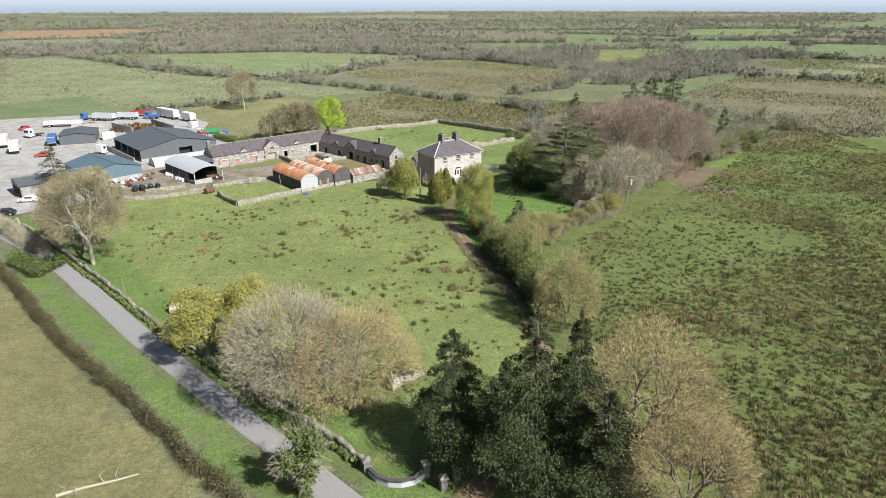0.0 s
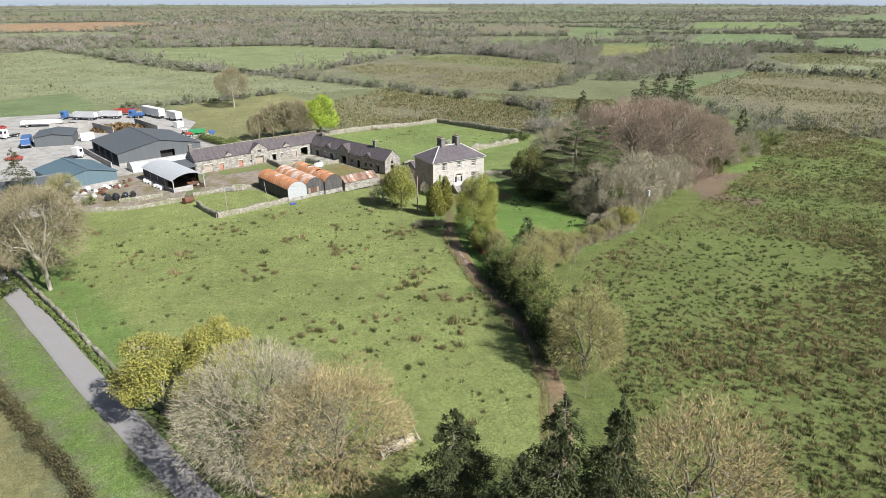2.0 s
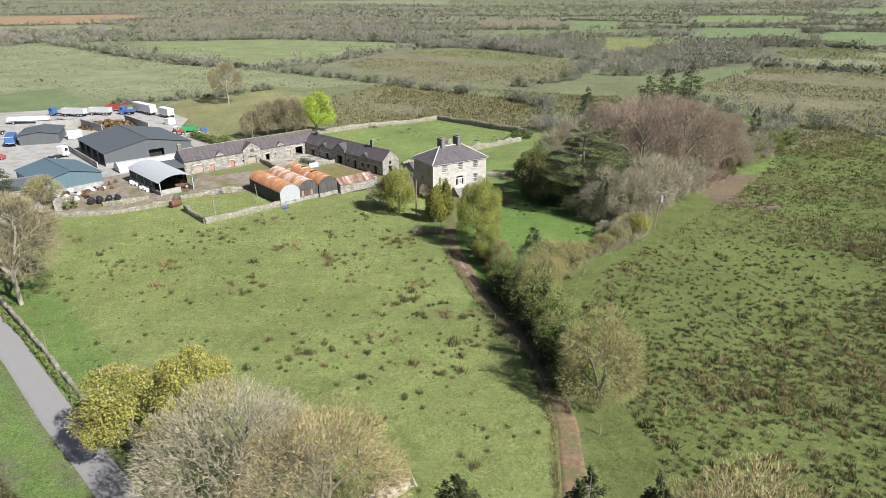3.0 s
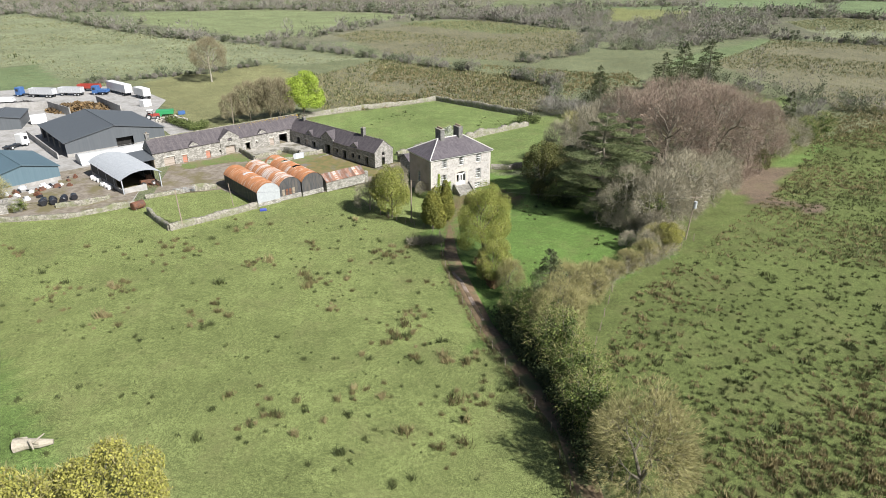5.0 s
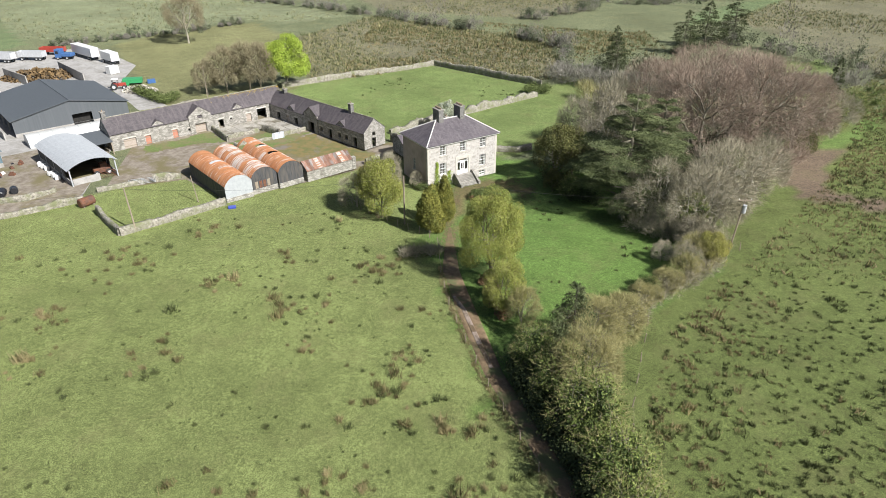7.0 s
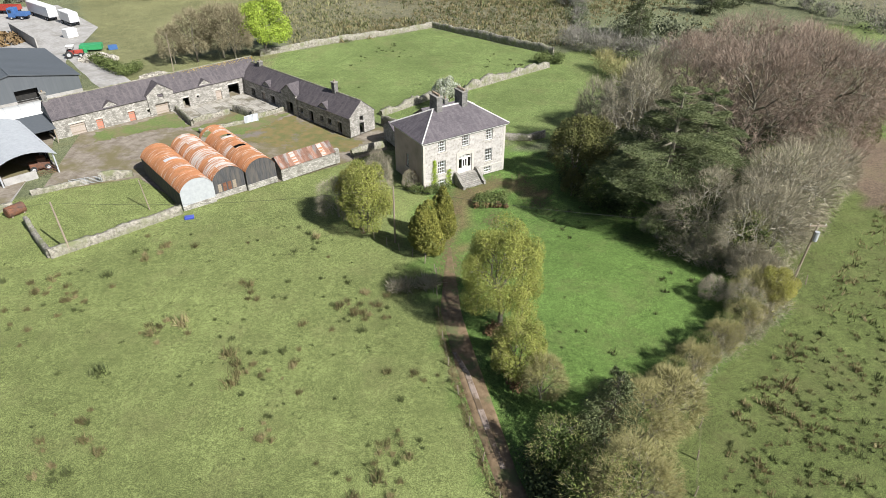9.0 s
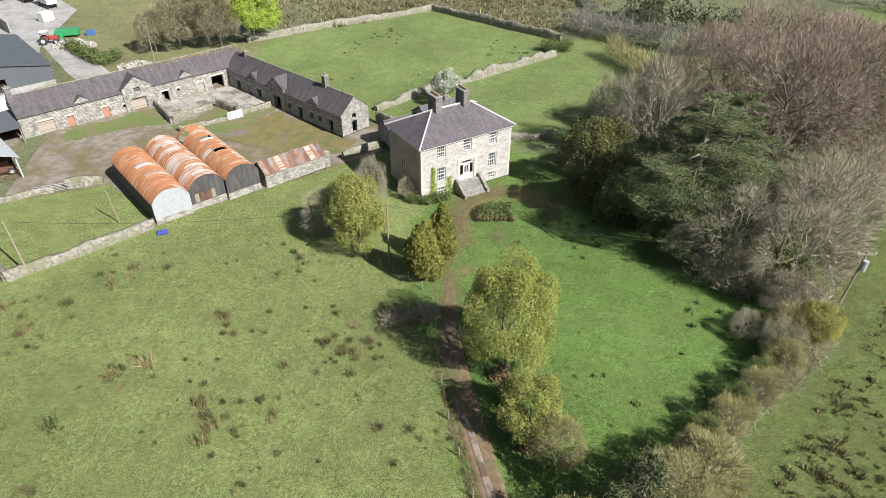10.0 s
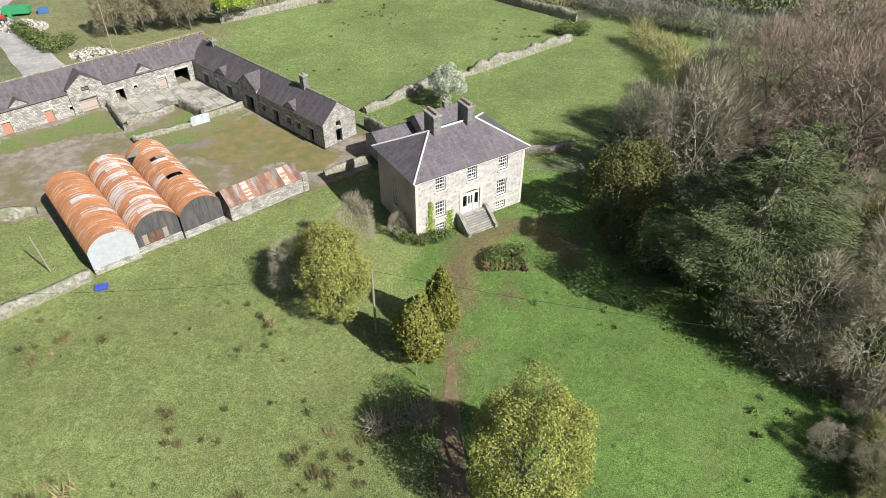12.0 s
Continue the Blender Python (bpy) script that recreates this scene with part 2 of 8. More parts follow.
def leaf_mat(name, a, b, vary=0.27):
    m = surface(name, (a, b), (0.5, 0.1), 0.7, 0.0, vary=vary, by="island")
    m.node_tree.nodes["Principled BSDF"].inputs["Specular IOR Level"].default_value = 0.25
    return m


TW_TAN = twigs_mat("budding_twigs_tan", (0.25, 0.20, 0.10), (0.42, 0.345, 0.175))
TW_GREY = twigs_mat("bare_twigs_grey", (0.225, 0.202, 0.142), (0.40, 0.363, 0.262))
TW_BEECH = twigs_mat("beech_twigs", (0.19, 0.145, 0.112), (0.37, 0.285, 0.22))
TW_OLIVE = twigs_mat("budding_twigs_olive", (0.21, 0.195, 0.085), (0.37, 0.34, 0.15))
TW_ASH = twigs_mat("ash_twigs", (0.17, 0.148, 0.088), (0.30, 0.262, 0.16))
# Far woods are paled and greyed: distance haze is put into their colours.
TW_FAR = twigs_mat("hazed_bare_wood", (0.17, 0.16, 0.136), (0.26, 0.245, 0.21), 0.12)
TW_FARB = twigs_mat("hazed_brown_scrub", (0.165, 0.148, 0.124), (0.25, 0.225, 0.188), 0.12)
LF_FARG = leaf_mat("hazed_leafing_scrub", (0.112, 0.128, 0.078), (0.185, 0.20, 0.124), 0.12)
LF_LIME = leaf_mat("fresh_lime_leaves", (0.20, 0.29, 0.035), (0.33, 0.42, 0.06))
LF_SPRING = leaf_mat("spring_leaves", (0.15, 0.18, 0.036), (0.29, 0.30, 0.075))
LF_YELLOW = leaf_mat("yellow_green_leaves", (0.20, 0.20, 0.045), (0.33, 0.315, 0.075))
# Paler and greyer than near evergreens, with distance haze in the colour.
LF_FARDARK = leaf_mat("hazed_evergreens", (0.058, 0.074, 0.042), (0.105, 0.124, 0.072), 0.12)
LF_IVY = leaf_mat("ivy_leaves", (0.055, 0.085, 0.025), (0.12, 0.16, 0.045))
LF_OLIVE = leaf_mat("olive_evergreen_leaves", (0.06, 0.068, 0.02), (0.135, 0.135, 0.042))
LF_THORN = leaf_mat("leafing_thorn_leaves", (0.085, 0.118, 0.030), (0.185, 0.225, 0.058))
LF_YEW = leaf_mat("golden_cypress_needles", (0.10, 0.11, 0.022), (0.235, 0.232, 0.052))
LF_FIR = leaf_mat("fir_needles", (0.034, 0.045, 0.018), (0.075, 0.09, 0.034), 0.18)
LF_CEDAR = leaf_mat("cedar_needles", (0.058, 0.075, 0.033), (0.15, 0.175, 0.075))
LF_WHITE = leaf_mat("white_blossom", (0.15, 0.19, 0.08), (0.60, 0.62, 0.54))
LF_RUSH = leaf_mat("rush_blades", (0.046, 0.060, 0.022), (0.115, 0.132, 0.050))
LF_RUSHB = leaf_mat("dead_rush_blades", (0.098, 0.087, 0.040), (0.30, 0.25, 0.128))
LF_DRYRUSH = leaf_mat("straw_dry_rush", (0.15, 0.128, 0.06), (0.38, 0.32, 0.17))
LF_TUSSOCK = leaf_mat("brown_tussock_blades", (0.072, 0.067, 0.028), (0.235, 0.20, 0.095))

# ---------------------------------------------------------------- helpers for building


def smooth(a, b, v):
    u = np.clip((np.asarray(v, float) - a) / (b - a), 0, 1)
    return u * u * (3 - 2 * u)


def height(x, y):
    """Height of the ground."""
    x, y = np.asarray(x, float), np.asarray(y, float)
    near = 1 - smooth(220, 420, y)
    return (0.4 + 0.016 * np.clip(x, -45, 110)) * near - 1.2 * smooth(125, 165, y) * smooth(-45, -15, x) * near - 0.5 * smooth(140, 180, y)


def gz(p):
    return float(height(p[0], p[1]))


def quick_mesh(name, verts, faces):
    """A mesh from arrays: verts (n, 3), faces (m, k) with one k."""
    verts, faces = np.asarray(verts, np.float32), np.asarray(faces, np.int32)
    me = bpy.data.meshes.new(name)
    m, k = faces.shape
    me.vertices.add(len(verts))
    me.vertices.foreach_set("co", verts.ravel())
    me.loops.add(m * k)
    me.loops.foreach_set("vertex_index", faces.ravel())
    me.polygons.add(m)
    me.polygons.foreach_set("loop_start", np.arange(0, m * k, k, dtype=np.int32))
    me.update(calc_edges=True)
    return me


def part(name, bm, material, parent=None, label=""):
    """Links a bmesh or a mesh as one object under a thing or a part."""
    if isinstance(bm, bmesh.types.BMesh):
        me = bpy.data.meshes.new(name)
        bm.normal_update()
        bm.to_mesh(me)
        bm.free()
    else:
        me = bm
    if material and not me.materials:
        me.materials.append(material)
    ob = new(name, me)
    ob.parent = parent
    if label:
        ob["label"] = label
    return ob


def thing(name, m, label, category, group="", kind=""):
    ob = new(name)
    ob.matrix_basis = m
    return tagged(ob, label, category, group, kind)


def quad(bm, *pts):
    bm.faces.new([bm.verts.new(p) for p in pts])


def box(bm, x0, x1, y0, y1, z0, z1, taper=0.0):
    t = taper
    v = [bm.verts.new(p) for p in ((x0, y0, z0), (x1, y0, z0), (x1, y1, z0), (x0, y1, z0), (x0 + t, y0 + t, z1), (x1 - t, y0 + t, z1), (x1 - t, y1 - t, z1), (x0 + t, y1 - t, z1))]
    for f in ((0, 3, 2, 1), (4, 5, 6, 7), (0, 1, 5, 4), (1, 2, 6, 5), (2, 3, 7, 6), (3, 0, 4, 7)):
        bm.faces.new([v[i] for i in f])


def boxes(*dims):
    bm = bmesh.new()
    for d in dims:
        box(bm, *d)
    return bm


def bevelled(bm, width=0.03):
    bmesh.ops.remove_doubles(bm, verts=bm.verts, dist=0.0005)
    bmesh.ops.bevel(bm, geom=list(bm.edges), offset=width, segments=1, affect="EDGES", clamp_overlap=True)
    return bm


def tube(bm, path, radii, sides=8, cap=True):
    rings = []
    for i, p in enumerate(path):
        p = Vector(p)
        a = Vector(path[max(i - 1, 0)])
        b = Vector(path[min(i + 1, len(path) - 1)])
        d = (b - a).normalized()
        u = d.orthogonal().normalized()
        w = d.cross(u)
        rings.append([bm.verts.new(p + radii[i] * (math.cos(2 * math.pi * k / sides) * u + math.sin(2 * math.pi * k / sides) * w)) for k in range(sides)])
    for r, s in zip(rings, rings[1:]):
        for k in range(sides):
            bm.faces.new((r[k], r[(k + 1) % sides], s[(k + 1) % sides], s[k]))
    if cap:
        bm.faces.new(rings[0][::-1])
        bm.faces.new(rings[-1])
    return bm


def pierced(width, tall, depth, holes, top=None):
    """An upright wall along x from 0 to width, its face at y=0 and its back at y=depth, with holes (x0, x1, z0, z1); top: height of a gable's peak above tall."""
    bm = bmesh.new()
    xs = sorted({0.0, width, *[v for h in holes for v in h[:2]]})
    zs = sorted({0.0, tall, *[v for h in holes for v in h[2:]]})

    def is_hole(x, z):
        return any(h[0] < x < h[1] and h[2] < z < h[3] for h in holes)

    for x0, x1 in zip(xs, xs[1:]):
        for z0, z1 in zip(zs, zs[1:]):
            if not is_hole((x0 + x1) / 2, (z0 + z1) / 2):
                quad(bm, (x0, 0, z0), (x1, 0, z0), (x1, 0, z1), (x0, 0, z1))
                quad(bm, (x1, depth, z0), (x0, depth, z0), (x0, depth, z1), (x1, depth, z1))
    for a, b, c, d in holes:
        quad(bm, (a, 0, c), (a, 0, d), (a, depth, d), (a, depth, c))
        quad(bm, (b, 0, d), (b, 0, c), (b, depth, c), (b, depth, d))
        quad(bm, (a, 0, d), (b, 0, d), (b, depth, d), (a, depth, d))
        quad(bm, (b, 0, c), (a, 0, c), (a, depth, c), (b, depth, c))
    quad(bm, (0, 0, 0), (0, 0, tall), (0, depth, tall), (0, depth, 0))
    quad(bm, (width, 0, tall), (width, 0, 0), (width, depth, 0), (width, depth, tall))
    if top:
        for y, s in ((0, 1), (depth, -1)):
            pts = [(0, y, tall), (width, y, tall), (width / 2, y, tall + top)]
            quad(bm, *pts[::s])
        quad(bm, (0, 0, tall), (width / 2, 0, tall + top), (width / 2, depth, tall + top), (0, depth, tall))
        quad(bm, (width / 2, 0, tall + top), (width, 0, tall), (width, depth, tall), (width / 2, depth, tall + top))
    else:
        quad(bm, (0, 0, tall), (width, 0, tall), (width, depth, tall), (0, depth, tall))
    bmesh.ops.remove_doubles(bm, verts=bm.verts, dist=0.0005)
    return bm


def slab_roof(pts, thick):
    """A sloping sheet with thickness, from its corners."""
    bm = bmesh.new()
    p = [Vector(q) for q in pts]
    nrm = (p[1] - p[0]).cross(p[-1] - p[0]).normalized() * thick
    if nrm.z < 0:
        nrm = -nrm
    a = [bm.verts.new(q) for q in p]
    b = [bm.verts.new(q + nrm) for q in p]
    bm.faces.new(a[::-1])
    bm.faces.new(b)
    for i in range(len(p)):
        j = (i + 1) % len(p)
        bm.faces.new((a[i], a[j], b[j], b[i]))
    bmesh.ops.recalc_face_normals(bm, faces=bm.faces)
    return bm

# ---------------------------------------------------------------- the ground


FIELDS = []


def field(colour, *corners):
    FIELDS.append((colour, corners))


GRASS = (0.172, 0.206, 0.074)
ROUGH = (0.113, 0.140, 0.047)
LAWN = (0.108, 0.176, 0.046)
BROWN = (0.150, 0.143, 0.092)
PALE = (0.185, 0.205, 0.122)
BRIGHT = (0.122, 0.182, 0.054)
SOIL = (0.27, 0.185, 0.115)
BARE = (0.155, 0.118, 0.086)
SCRUB = (0.128, 0.138, 0.078)
field(GRASS, (-75, 104), (-8, 48), (13, 60), (11, 85), (-2, 120), (2, 150), (-60, 152), (-84, 140))
field(GRASS, (-62, 140), (-2, 136), (0, 155), (-6, 160), (-12, 171), (-20, 166), (-37, 150), (-46, 158), (-60, 153))
field((0.125, 0.165, 0.055), (-8, 48), (14, 62), (32, 52), (32, 16), (14, 20), (-2, 37))
field(BRIGHT, (-70, 103), (-9, 50), (-6, 52), (-66, 109))
field((0.190, 0.183, 0.088), (-200, 60), (-97, 110), (-79, 96.5), (-21, 44), (-6, 28), (-20, 0), (-100, 0))
field(BRIGHT, (-95, 124), (-66, 100.2), (-38.5, 73.3), (-12.5, 49.3), (-1.5, 39.5), (4, 44), (-8, 51), (-38, 77), (-68, 106), (-92, 127))
field(BRIGHT, (-72, 99), (-17, 48.5), (-3, 34), (-6, 33), (-20.5, 46.5), (-76, 97))
field(ROUGH, (11.5, 30), (12.6, 74), (12.4, 85), (7, 100), (10, 110), (26, 123), (30, 138), (50, 164), (75, 186), (150, 230), (300, 260), (300, 0))
field(LAWN, (3, 100), (9, 103), (16.5, 111.5), (33, 126), (30, 160), (8, 172), (-4, 160), (-6, 140), (-1, 120))
field(BARE, (64.7, 172.1), (77.1, 175.0), (66.1, 162.2), (61.3, 151.1), (67.8, 147.1), (64.3, 141.4), (55.7, 149.2), (55.9, 159.6))
field(BRIGHT, (69.9, 173.9), (101.1, 203.0), (95.9, 194.2), (76.4, 173.7))
field((0.17, 0.145, 0.07), (-1.9, 136.0), (-1.2, 149.5), (-0.3, 153.6), (3.2, 157.8), (9.1, 157.8), (11.7, 155.7), (11.8, 152.5), (10.0, 152.5), (8.7, 154.9), (3.1, 154.1), (1.1, 149.5), (-0.4, 136.0))
field((0.145, 0.192, 0.066), (-40, 196), (-44, 222), (-27, 236.5), (-7, 250), (22.5, 223.6), (26, 196), (8, 172), (-12, 181))
field((0.145, 0.185, 0.066), (8, 172), (26, 196), (22.5, 223.6), (60, 240), (112, 250), (100, 214), (62, 200), (30, 170))
field((0.172, 0.178, 0.085), (-84, 218), (-74, 202), (-62, 190), (-42, 200), (-43, 223), (-62, 222), (-78, 228))
field(BROWN, (-60.5, 286.7), (-35.0, 340.4), (24.3, 293.4), (43.1, 271.1), (20.3, 228.1), (-7.1, 252.5), (-40.2, 226.4))
field(PALE, (-388.8, 549.3), (-351.5, 581.3), (-197.6, 443.7), (-105.1, 389.2), (-47.0, 339.8), (-67.1, 320.0), (-90.3, 332.5), (-110.1, 303.8), (-133.4, 294.4), (-155.4, 285.5), (-189.2, 322.7), (-211.6, 291.6))
field((0.132, 0.172, 0.084), (-209.3, 288.1), (-188.0, 320.6), (-150.0, 277.4), (-155.4, 249.8), (-176.6, 240.6))
field((0.178, 0.180, 0.088), (-118.7, 277.8), (-110.1, 303.8), (-82.3, 324.0), (-64.8, 295.3), (-61.3, 220.8), (-79.7, 215.4), (-102.7, 249.2))
field((0.17, 0.20, 0.10), (-281.7, 602.5), (-172.5, 649.1), (-29.0, 590.2), (-54.7, 540.1), (-82.9, 437.1), (-121.0, 421.9), (-217.9, 501.3))
field(BROWN, (-75.2, 437.2), (-30.1, 518.3), (20.2, 540.7), (86.5, 446.5), (54.4, 347.1), (27.5, 334.1), (-33.5, 357.3))
field((0.145, 0.165, 0.085), (-48.1, 518.2), (-3.3, 552.2), (78.9, 471.3), (28.4, 445.9))
field(BROWN, (112.5, 326.2), (182.2, 418.1), (250.6, 380.4), (144.4, 212.3), (118.9, 216.8))
field((0.132, 0.172, 0.084), (103.9, 345.7), (183.0, 428.7), (180.1, 411.2), (111.1, 326.2), (88.8, 312.1))
field(SOIL, (-825.1, 1183.8), (-660.7, 1332.8), (-515.0, 1181.8), (-505.0, 963.6), (-617.3, 881.6))
field(PALE, (-597.3, 852.4), (-495.4, 929.1), (-384.5, 812.4), (-506.7, 720.8))
# Distant field greens are muted, so the haze sits in their colour.
field((0.135, 0.18, 0.09), (218.8, 667.9), (333.6, 896.9), (425.4, 853.4), (313.3, 613.4))
field((0.135, 0.18, 0.09), (358.2, 686.1), (427.4, 789.5), (494.3, 766.7), (360.8, 554.9), (313.0, 592.5))
field((0.14, 0.18, 0.09), (134.1, 813.4), (183.6, 1038.5), (257.1, 999.0), (189.4, 813.5))
field(PALE, (243.2, 531.3), (297.2, 566.6), (339.6, 521.4), (246.9, 374.4), (221.7, 432.7))
field((0.17, 0.18, 0.075), (108.8, 541.4), (144.8, 667.6), (208.4, 635.3), (174.0, 541.9))
field((0.14, 0.18, 0.095), (770.1, 1425.1), (1325.3, 2084.0), (822.5, 1286.8), (665.2, 1228.7))
field((0.145, 0.168, 0.088), (13.2, 666.9), (49.3, 788.6), (110.2, 743.8), (85.5, 650.5))
field((0.137, 0.155, 0.088), (-30.0, 1294.3), (81.6, 1827.4), (570.6, 1817.3), (417.6, 1290.4))
field((0.15, 0.195, 0.085), (345.7, 1038.0), (460.8, 1290.0), (664.8, 1288.2), (519.7, 1037.4))
field(PALE, (-620.4, 2541.2), (-657.4, 3134.0), (-20.4, 3293.3), (-35.3, 2407.0))
field((0.137, 0.16, 0.088), (-1205.2, 1853.8), (-1400.6, 2247.7), (-1135.5, 2150.3), (-944.3, 1728.5))


# Greyed tones for the far patchwork, some distance haze mixed into the colour.
FAR_HAZE_TONES = ((0.140, 0.160, 0.092), (0.152, 0.150, 0.104), (0.118, 0.118, 0.084), (0.128, 0.165, 0.082), (0.172, 0.183, 0.118), (0.112, 0.110, 0.084), (0.165, 0.145, 0.100))


def far_cell(x, y):
    """The far fields: a skewed patchwork, its cells wider with distance; gives the cell's two numbers and the place in it."""
    x, y = np.asarray(x, float), np.asarray(y, float)
    big = y > 1500
    w, d = np.where(big, 360.0, 170.0), np.where(big, 330.0, 135.0)
    u = (x + 0.35 * y + 26 * np.sin(y / 90)) / w
    v = (y - 0.22 * x + 22 * np.sin(x / 120)) / d
    return np.floor(u), np.floor(v), u - np.floor(u), v - np.floor(v)


def chance(a, b, c=0.0):
    return np.mod(np.sin(a * 12.9898 + b * 78.233 + c * 37.7) * 43758.5453, 1.0)


def in_field(k):
    cs = FIELDS[k][1]

    def test(x, y):
        inside = np.zeros(np.shape(x), bool)
        for (x0, y0), (x1, y1) in zip(cs, cs[1:] + cs[:1]):
            if y0 != y1:
                inside ^= ((y0 > y) != (y1 > y)) & (x < (x1 - x0) * (y - y0) / (y1 - y0) + x0)
        return inside
    return test


def graded(lo, hi, step, far_lo, far_hi, grow=1.09):
    mid = list(np.arange(lo, hi + 0.1, step))
    s, v, up = step, hi, []
    while v < far_hi:
        s *= grow
        v += s
        up.append(v)
    s, v, down = step, lo, []
    while v > far_lo:
        s *= grow
        v -= s
        down.append(v)
    return np.array(down[::-1] + mid + up)


def build_ground():
    xs, ys = graded(-165, 110, 1.9, -4700, 4700, 1.045), graded(20, 260, 1.9, -900, 4700, 1.034)
    X, Y = np.meshgrid(xs, ys)
    Z = height(X, Y)
    rough = np.sin(X * 0.31 + 1.3 * np.sin(Y * 0.17)) * np.sin(Y * 0.27 + np.sin(X * 0.13)) * 0.06
    Z = Z + np.where((Y < 300) & (abs(X) < 200), rough, 0) - 0.03
    # low hills at the edge of sight
    D = np.hypot(X, Y)
    Z = Z + 9 * smooth(2600, 4600, D) * (0.45 + 0.3 * np.sin(X / 640 + 0.6) + 0.25 * np.sin(X / 260 + 2)) * smooth(2500, 3200, Y)
    col = np.empty((*X.shape, 4), np.float32)
    wob = 0.5 + 0.5 * np.sin(X / 97 + 2 * np.sin(Y / 171)) * np.sin(Y / 133 + np.sin(X / 211))
    base = np.array(SCRUB)[None, None] * (1 - wob[..., None]) + np.array((0.142, 0.158, 0.088))[None, None] * wob[..., None]
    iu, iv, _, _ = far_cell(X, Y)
    tone = np.array(FAR_HAZE_TONES)[(chance(iu, iv) * len(FAR_HAZE_TONES)).astype(int)]
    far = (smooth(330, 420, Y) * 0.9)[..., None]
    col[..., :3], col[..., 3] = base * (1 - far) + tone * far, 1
    jx, jy = X + 0.8 * np.sin(Y * 0.9), Y + 0.8 * np.sin(X * 0.8)
    for colour, cs in FIELDS:
        inside = np.zeros(X.shape, bool)
        for (x0, y0), (x1, y1) in zip(cs, cs[1:] + cs[:1]):
            if y0 != y1:
                inside ^= ((y0 > jy) != (y1 > jy)) & (jx < (x1 - x0) * (jy - y0) / (y1 - y0) + x0)
        col[inside, :3] = colour
    ny, nx = X.shape
    i = np.arange(ny * nx).reshape(ny, nx)
    faces = np.stack([i[:-1, :-1], i[:-1, 1:], i[1:, 1:], i[1:, :-1]], -1).reshape(-1, 4)
    me = quick_mesh("ground", np.stack([X, Y, Z], -1).reshape(-1, 3), faces)
    at = me.color_attributes.new("soil", "FLOAT_COLOR", "POINT")
    at.data.foreach_set("color", col.reshape(-1))
    me.shade_smooth()
    tagged(part("ground", me, M_FIELD), "green pasture, rush-grown fields and distant farmland", "ground", kind="structure")


build_ground()


def strip(name, mat, left, right, lift, label, category, cuts=12):
    """A ribbon over the ground between two lines, with a little thickness."""
    def along(line, n):
        p = np.array(line, float)
        d = np.r_[0, np.cumsum(np.hypot(*np.diff(p, axis=0).T))]
        s = np.linspace(0, d[-1], n)
        return np.stack([np.interp(s, d, p[:, 0]), np.interp(s, d, p[:, 1])], -1)
    n = cuts * (len(left) - 1) + 1
    a, b = along(left, n), along(right, n)
    k = 9
    w = np.linspace(0, 1, k)[None, :, None]
    g = a[:, None] * (1 - w) + b[:, None] * w
    z = height(g[..., 0], g[..., 1]) + lift
    z[:, 0] -= 0.25 + lift
    z[:, -1] -= 0.25 + lift
    i = np.arange(n * k).reshape(n, k)
    f = np.stack([i[:-1, :-1], i[:-1, 1:], i[1:, 1:], i[1:, :-1]], -1).reshape(-1, 4)
    me = quick_mesh(name, np.concatenate([g, z[..., None]], -1).reshape(-1, 3), f)
    me.shade_smooth()
    return tagged(part(name, me, mat), label, category, kind="structure")


def flat_area(name, mat, corners, lift, label, category, cell=2.5, rag=0.0):
    """A patch of hard ground that follows the land, cut to a polygon; rag: how far its edge frays."""
    if rag:
        rnd, edge = random.Random(len(corners) * 7), []
        for (x0, y0), (x1, y1) in zip(corners, corners[1:] + corners[:1]):
            k = max(1, int(math.hypot(x1 - x0, y1 - y0) / 0.45))
            edge += [(x0 + (x1 - x0) * i / k, y0 + (y1 - y0) * i / k) for i in range(k)]
        corners = []
        for i, (x, y) in enumerate(edge):
            a, r = 6 * math.sin(x * 0.9) + 4 * math.sin(y * 1.3), rag * rnd.uniform(0.3, 1.0)
            corners.append((x + r * math.cos(a), y + r * math.sin(a)))
    bm = bmesh.new()
    vs = [bm.verts.new((x, y, 0)) for x, y in corners]
    f = bm.faces.new(vs)
    xs, ys = [c[0] for c in corners], [c[1] for c in corners]
    for axis, lo, hi in ((0, min(xs), max(xs)), (1, min(ys), max(ys))):
        v = lo + cell
        while v < hi:
            co, no = [0, 0, 0], [0, 0, 0]
            co[axis], no[axis] = v, 1
            bmesh.ops.bisect_plane(bm, geom=bm.verts[:] + bm.edges[:] + bm.faces[:], plane_co=co, plane_no=no)
            v += cell
    for v in bm.verts:
        v.co.z = float(height(v.co.x, v.co.y)) + lift
    bmesh.ops.recalc_face_normals(bm, faces=bm.faces)
    if sum(f.normal.z for f in bm.faces) < 0:
        bmesh.ops.reverse_faces(bm, faces=bm.faces)
    return tagged(part(name, bm, mat), label, category, kind="structure")


strip("road", M_TARMAC, [(-100, 121), (-84, 109), (-70.3, 98.5), (-42.9, 72.4), (-16.6, 48.5), (-4, 35), (14, 18), (70, -36), (160, -120)],
      [(-96, 126), (-80, 112), (-66.3, 100.2), (-38.5, 73.3), (-12.5, 49.3), (-1.5, 39.5), (18, 22), (74, -32), (164, -116)], 0.05, "narrow grey tarmac country road with worn edges", "road")
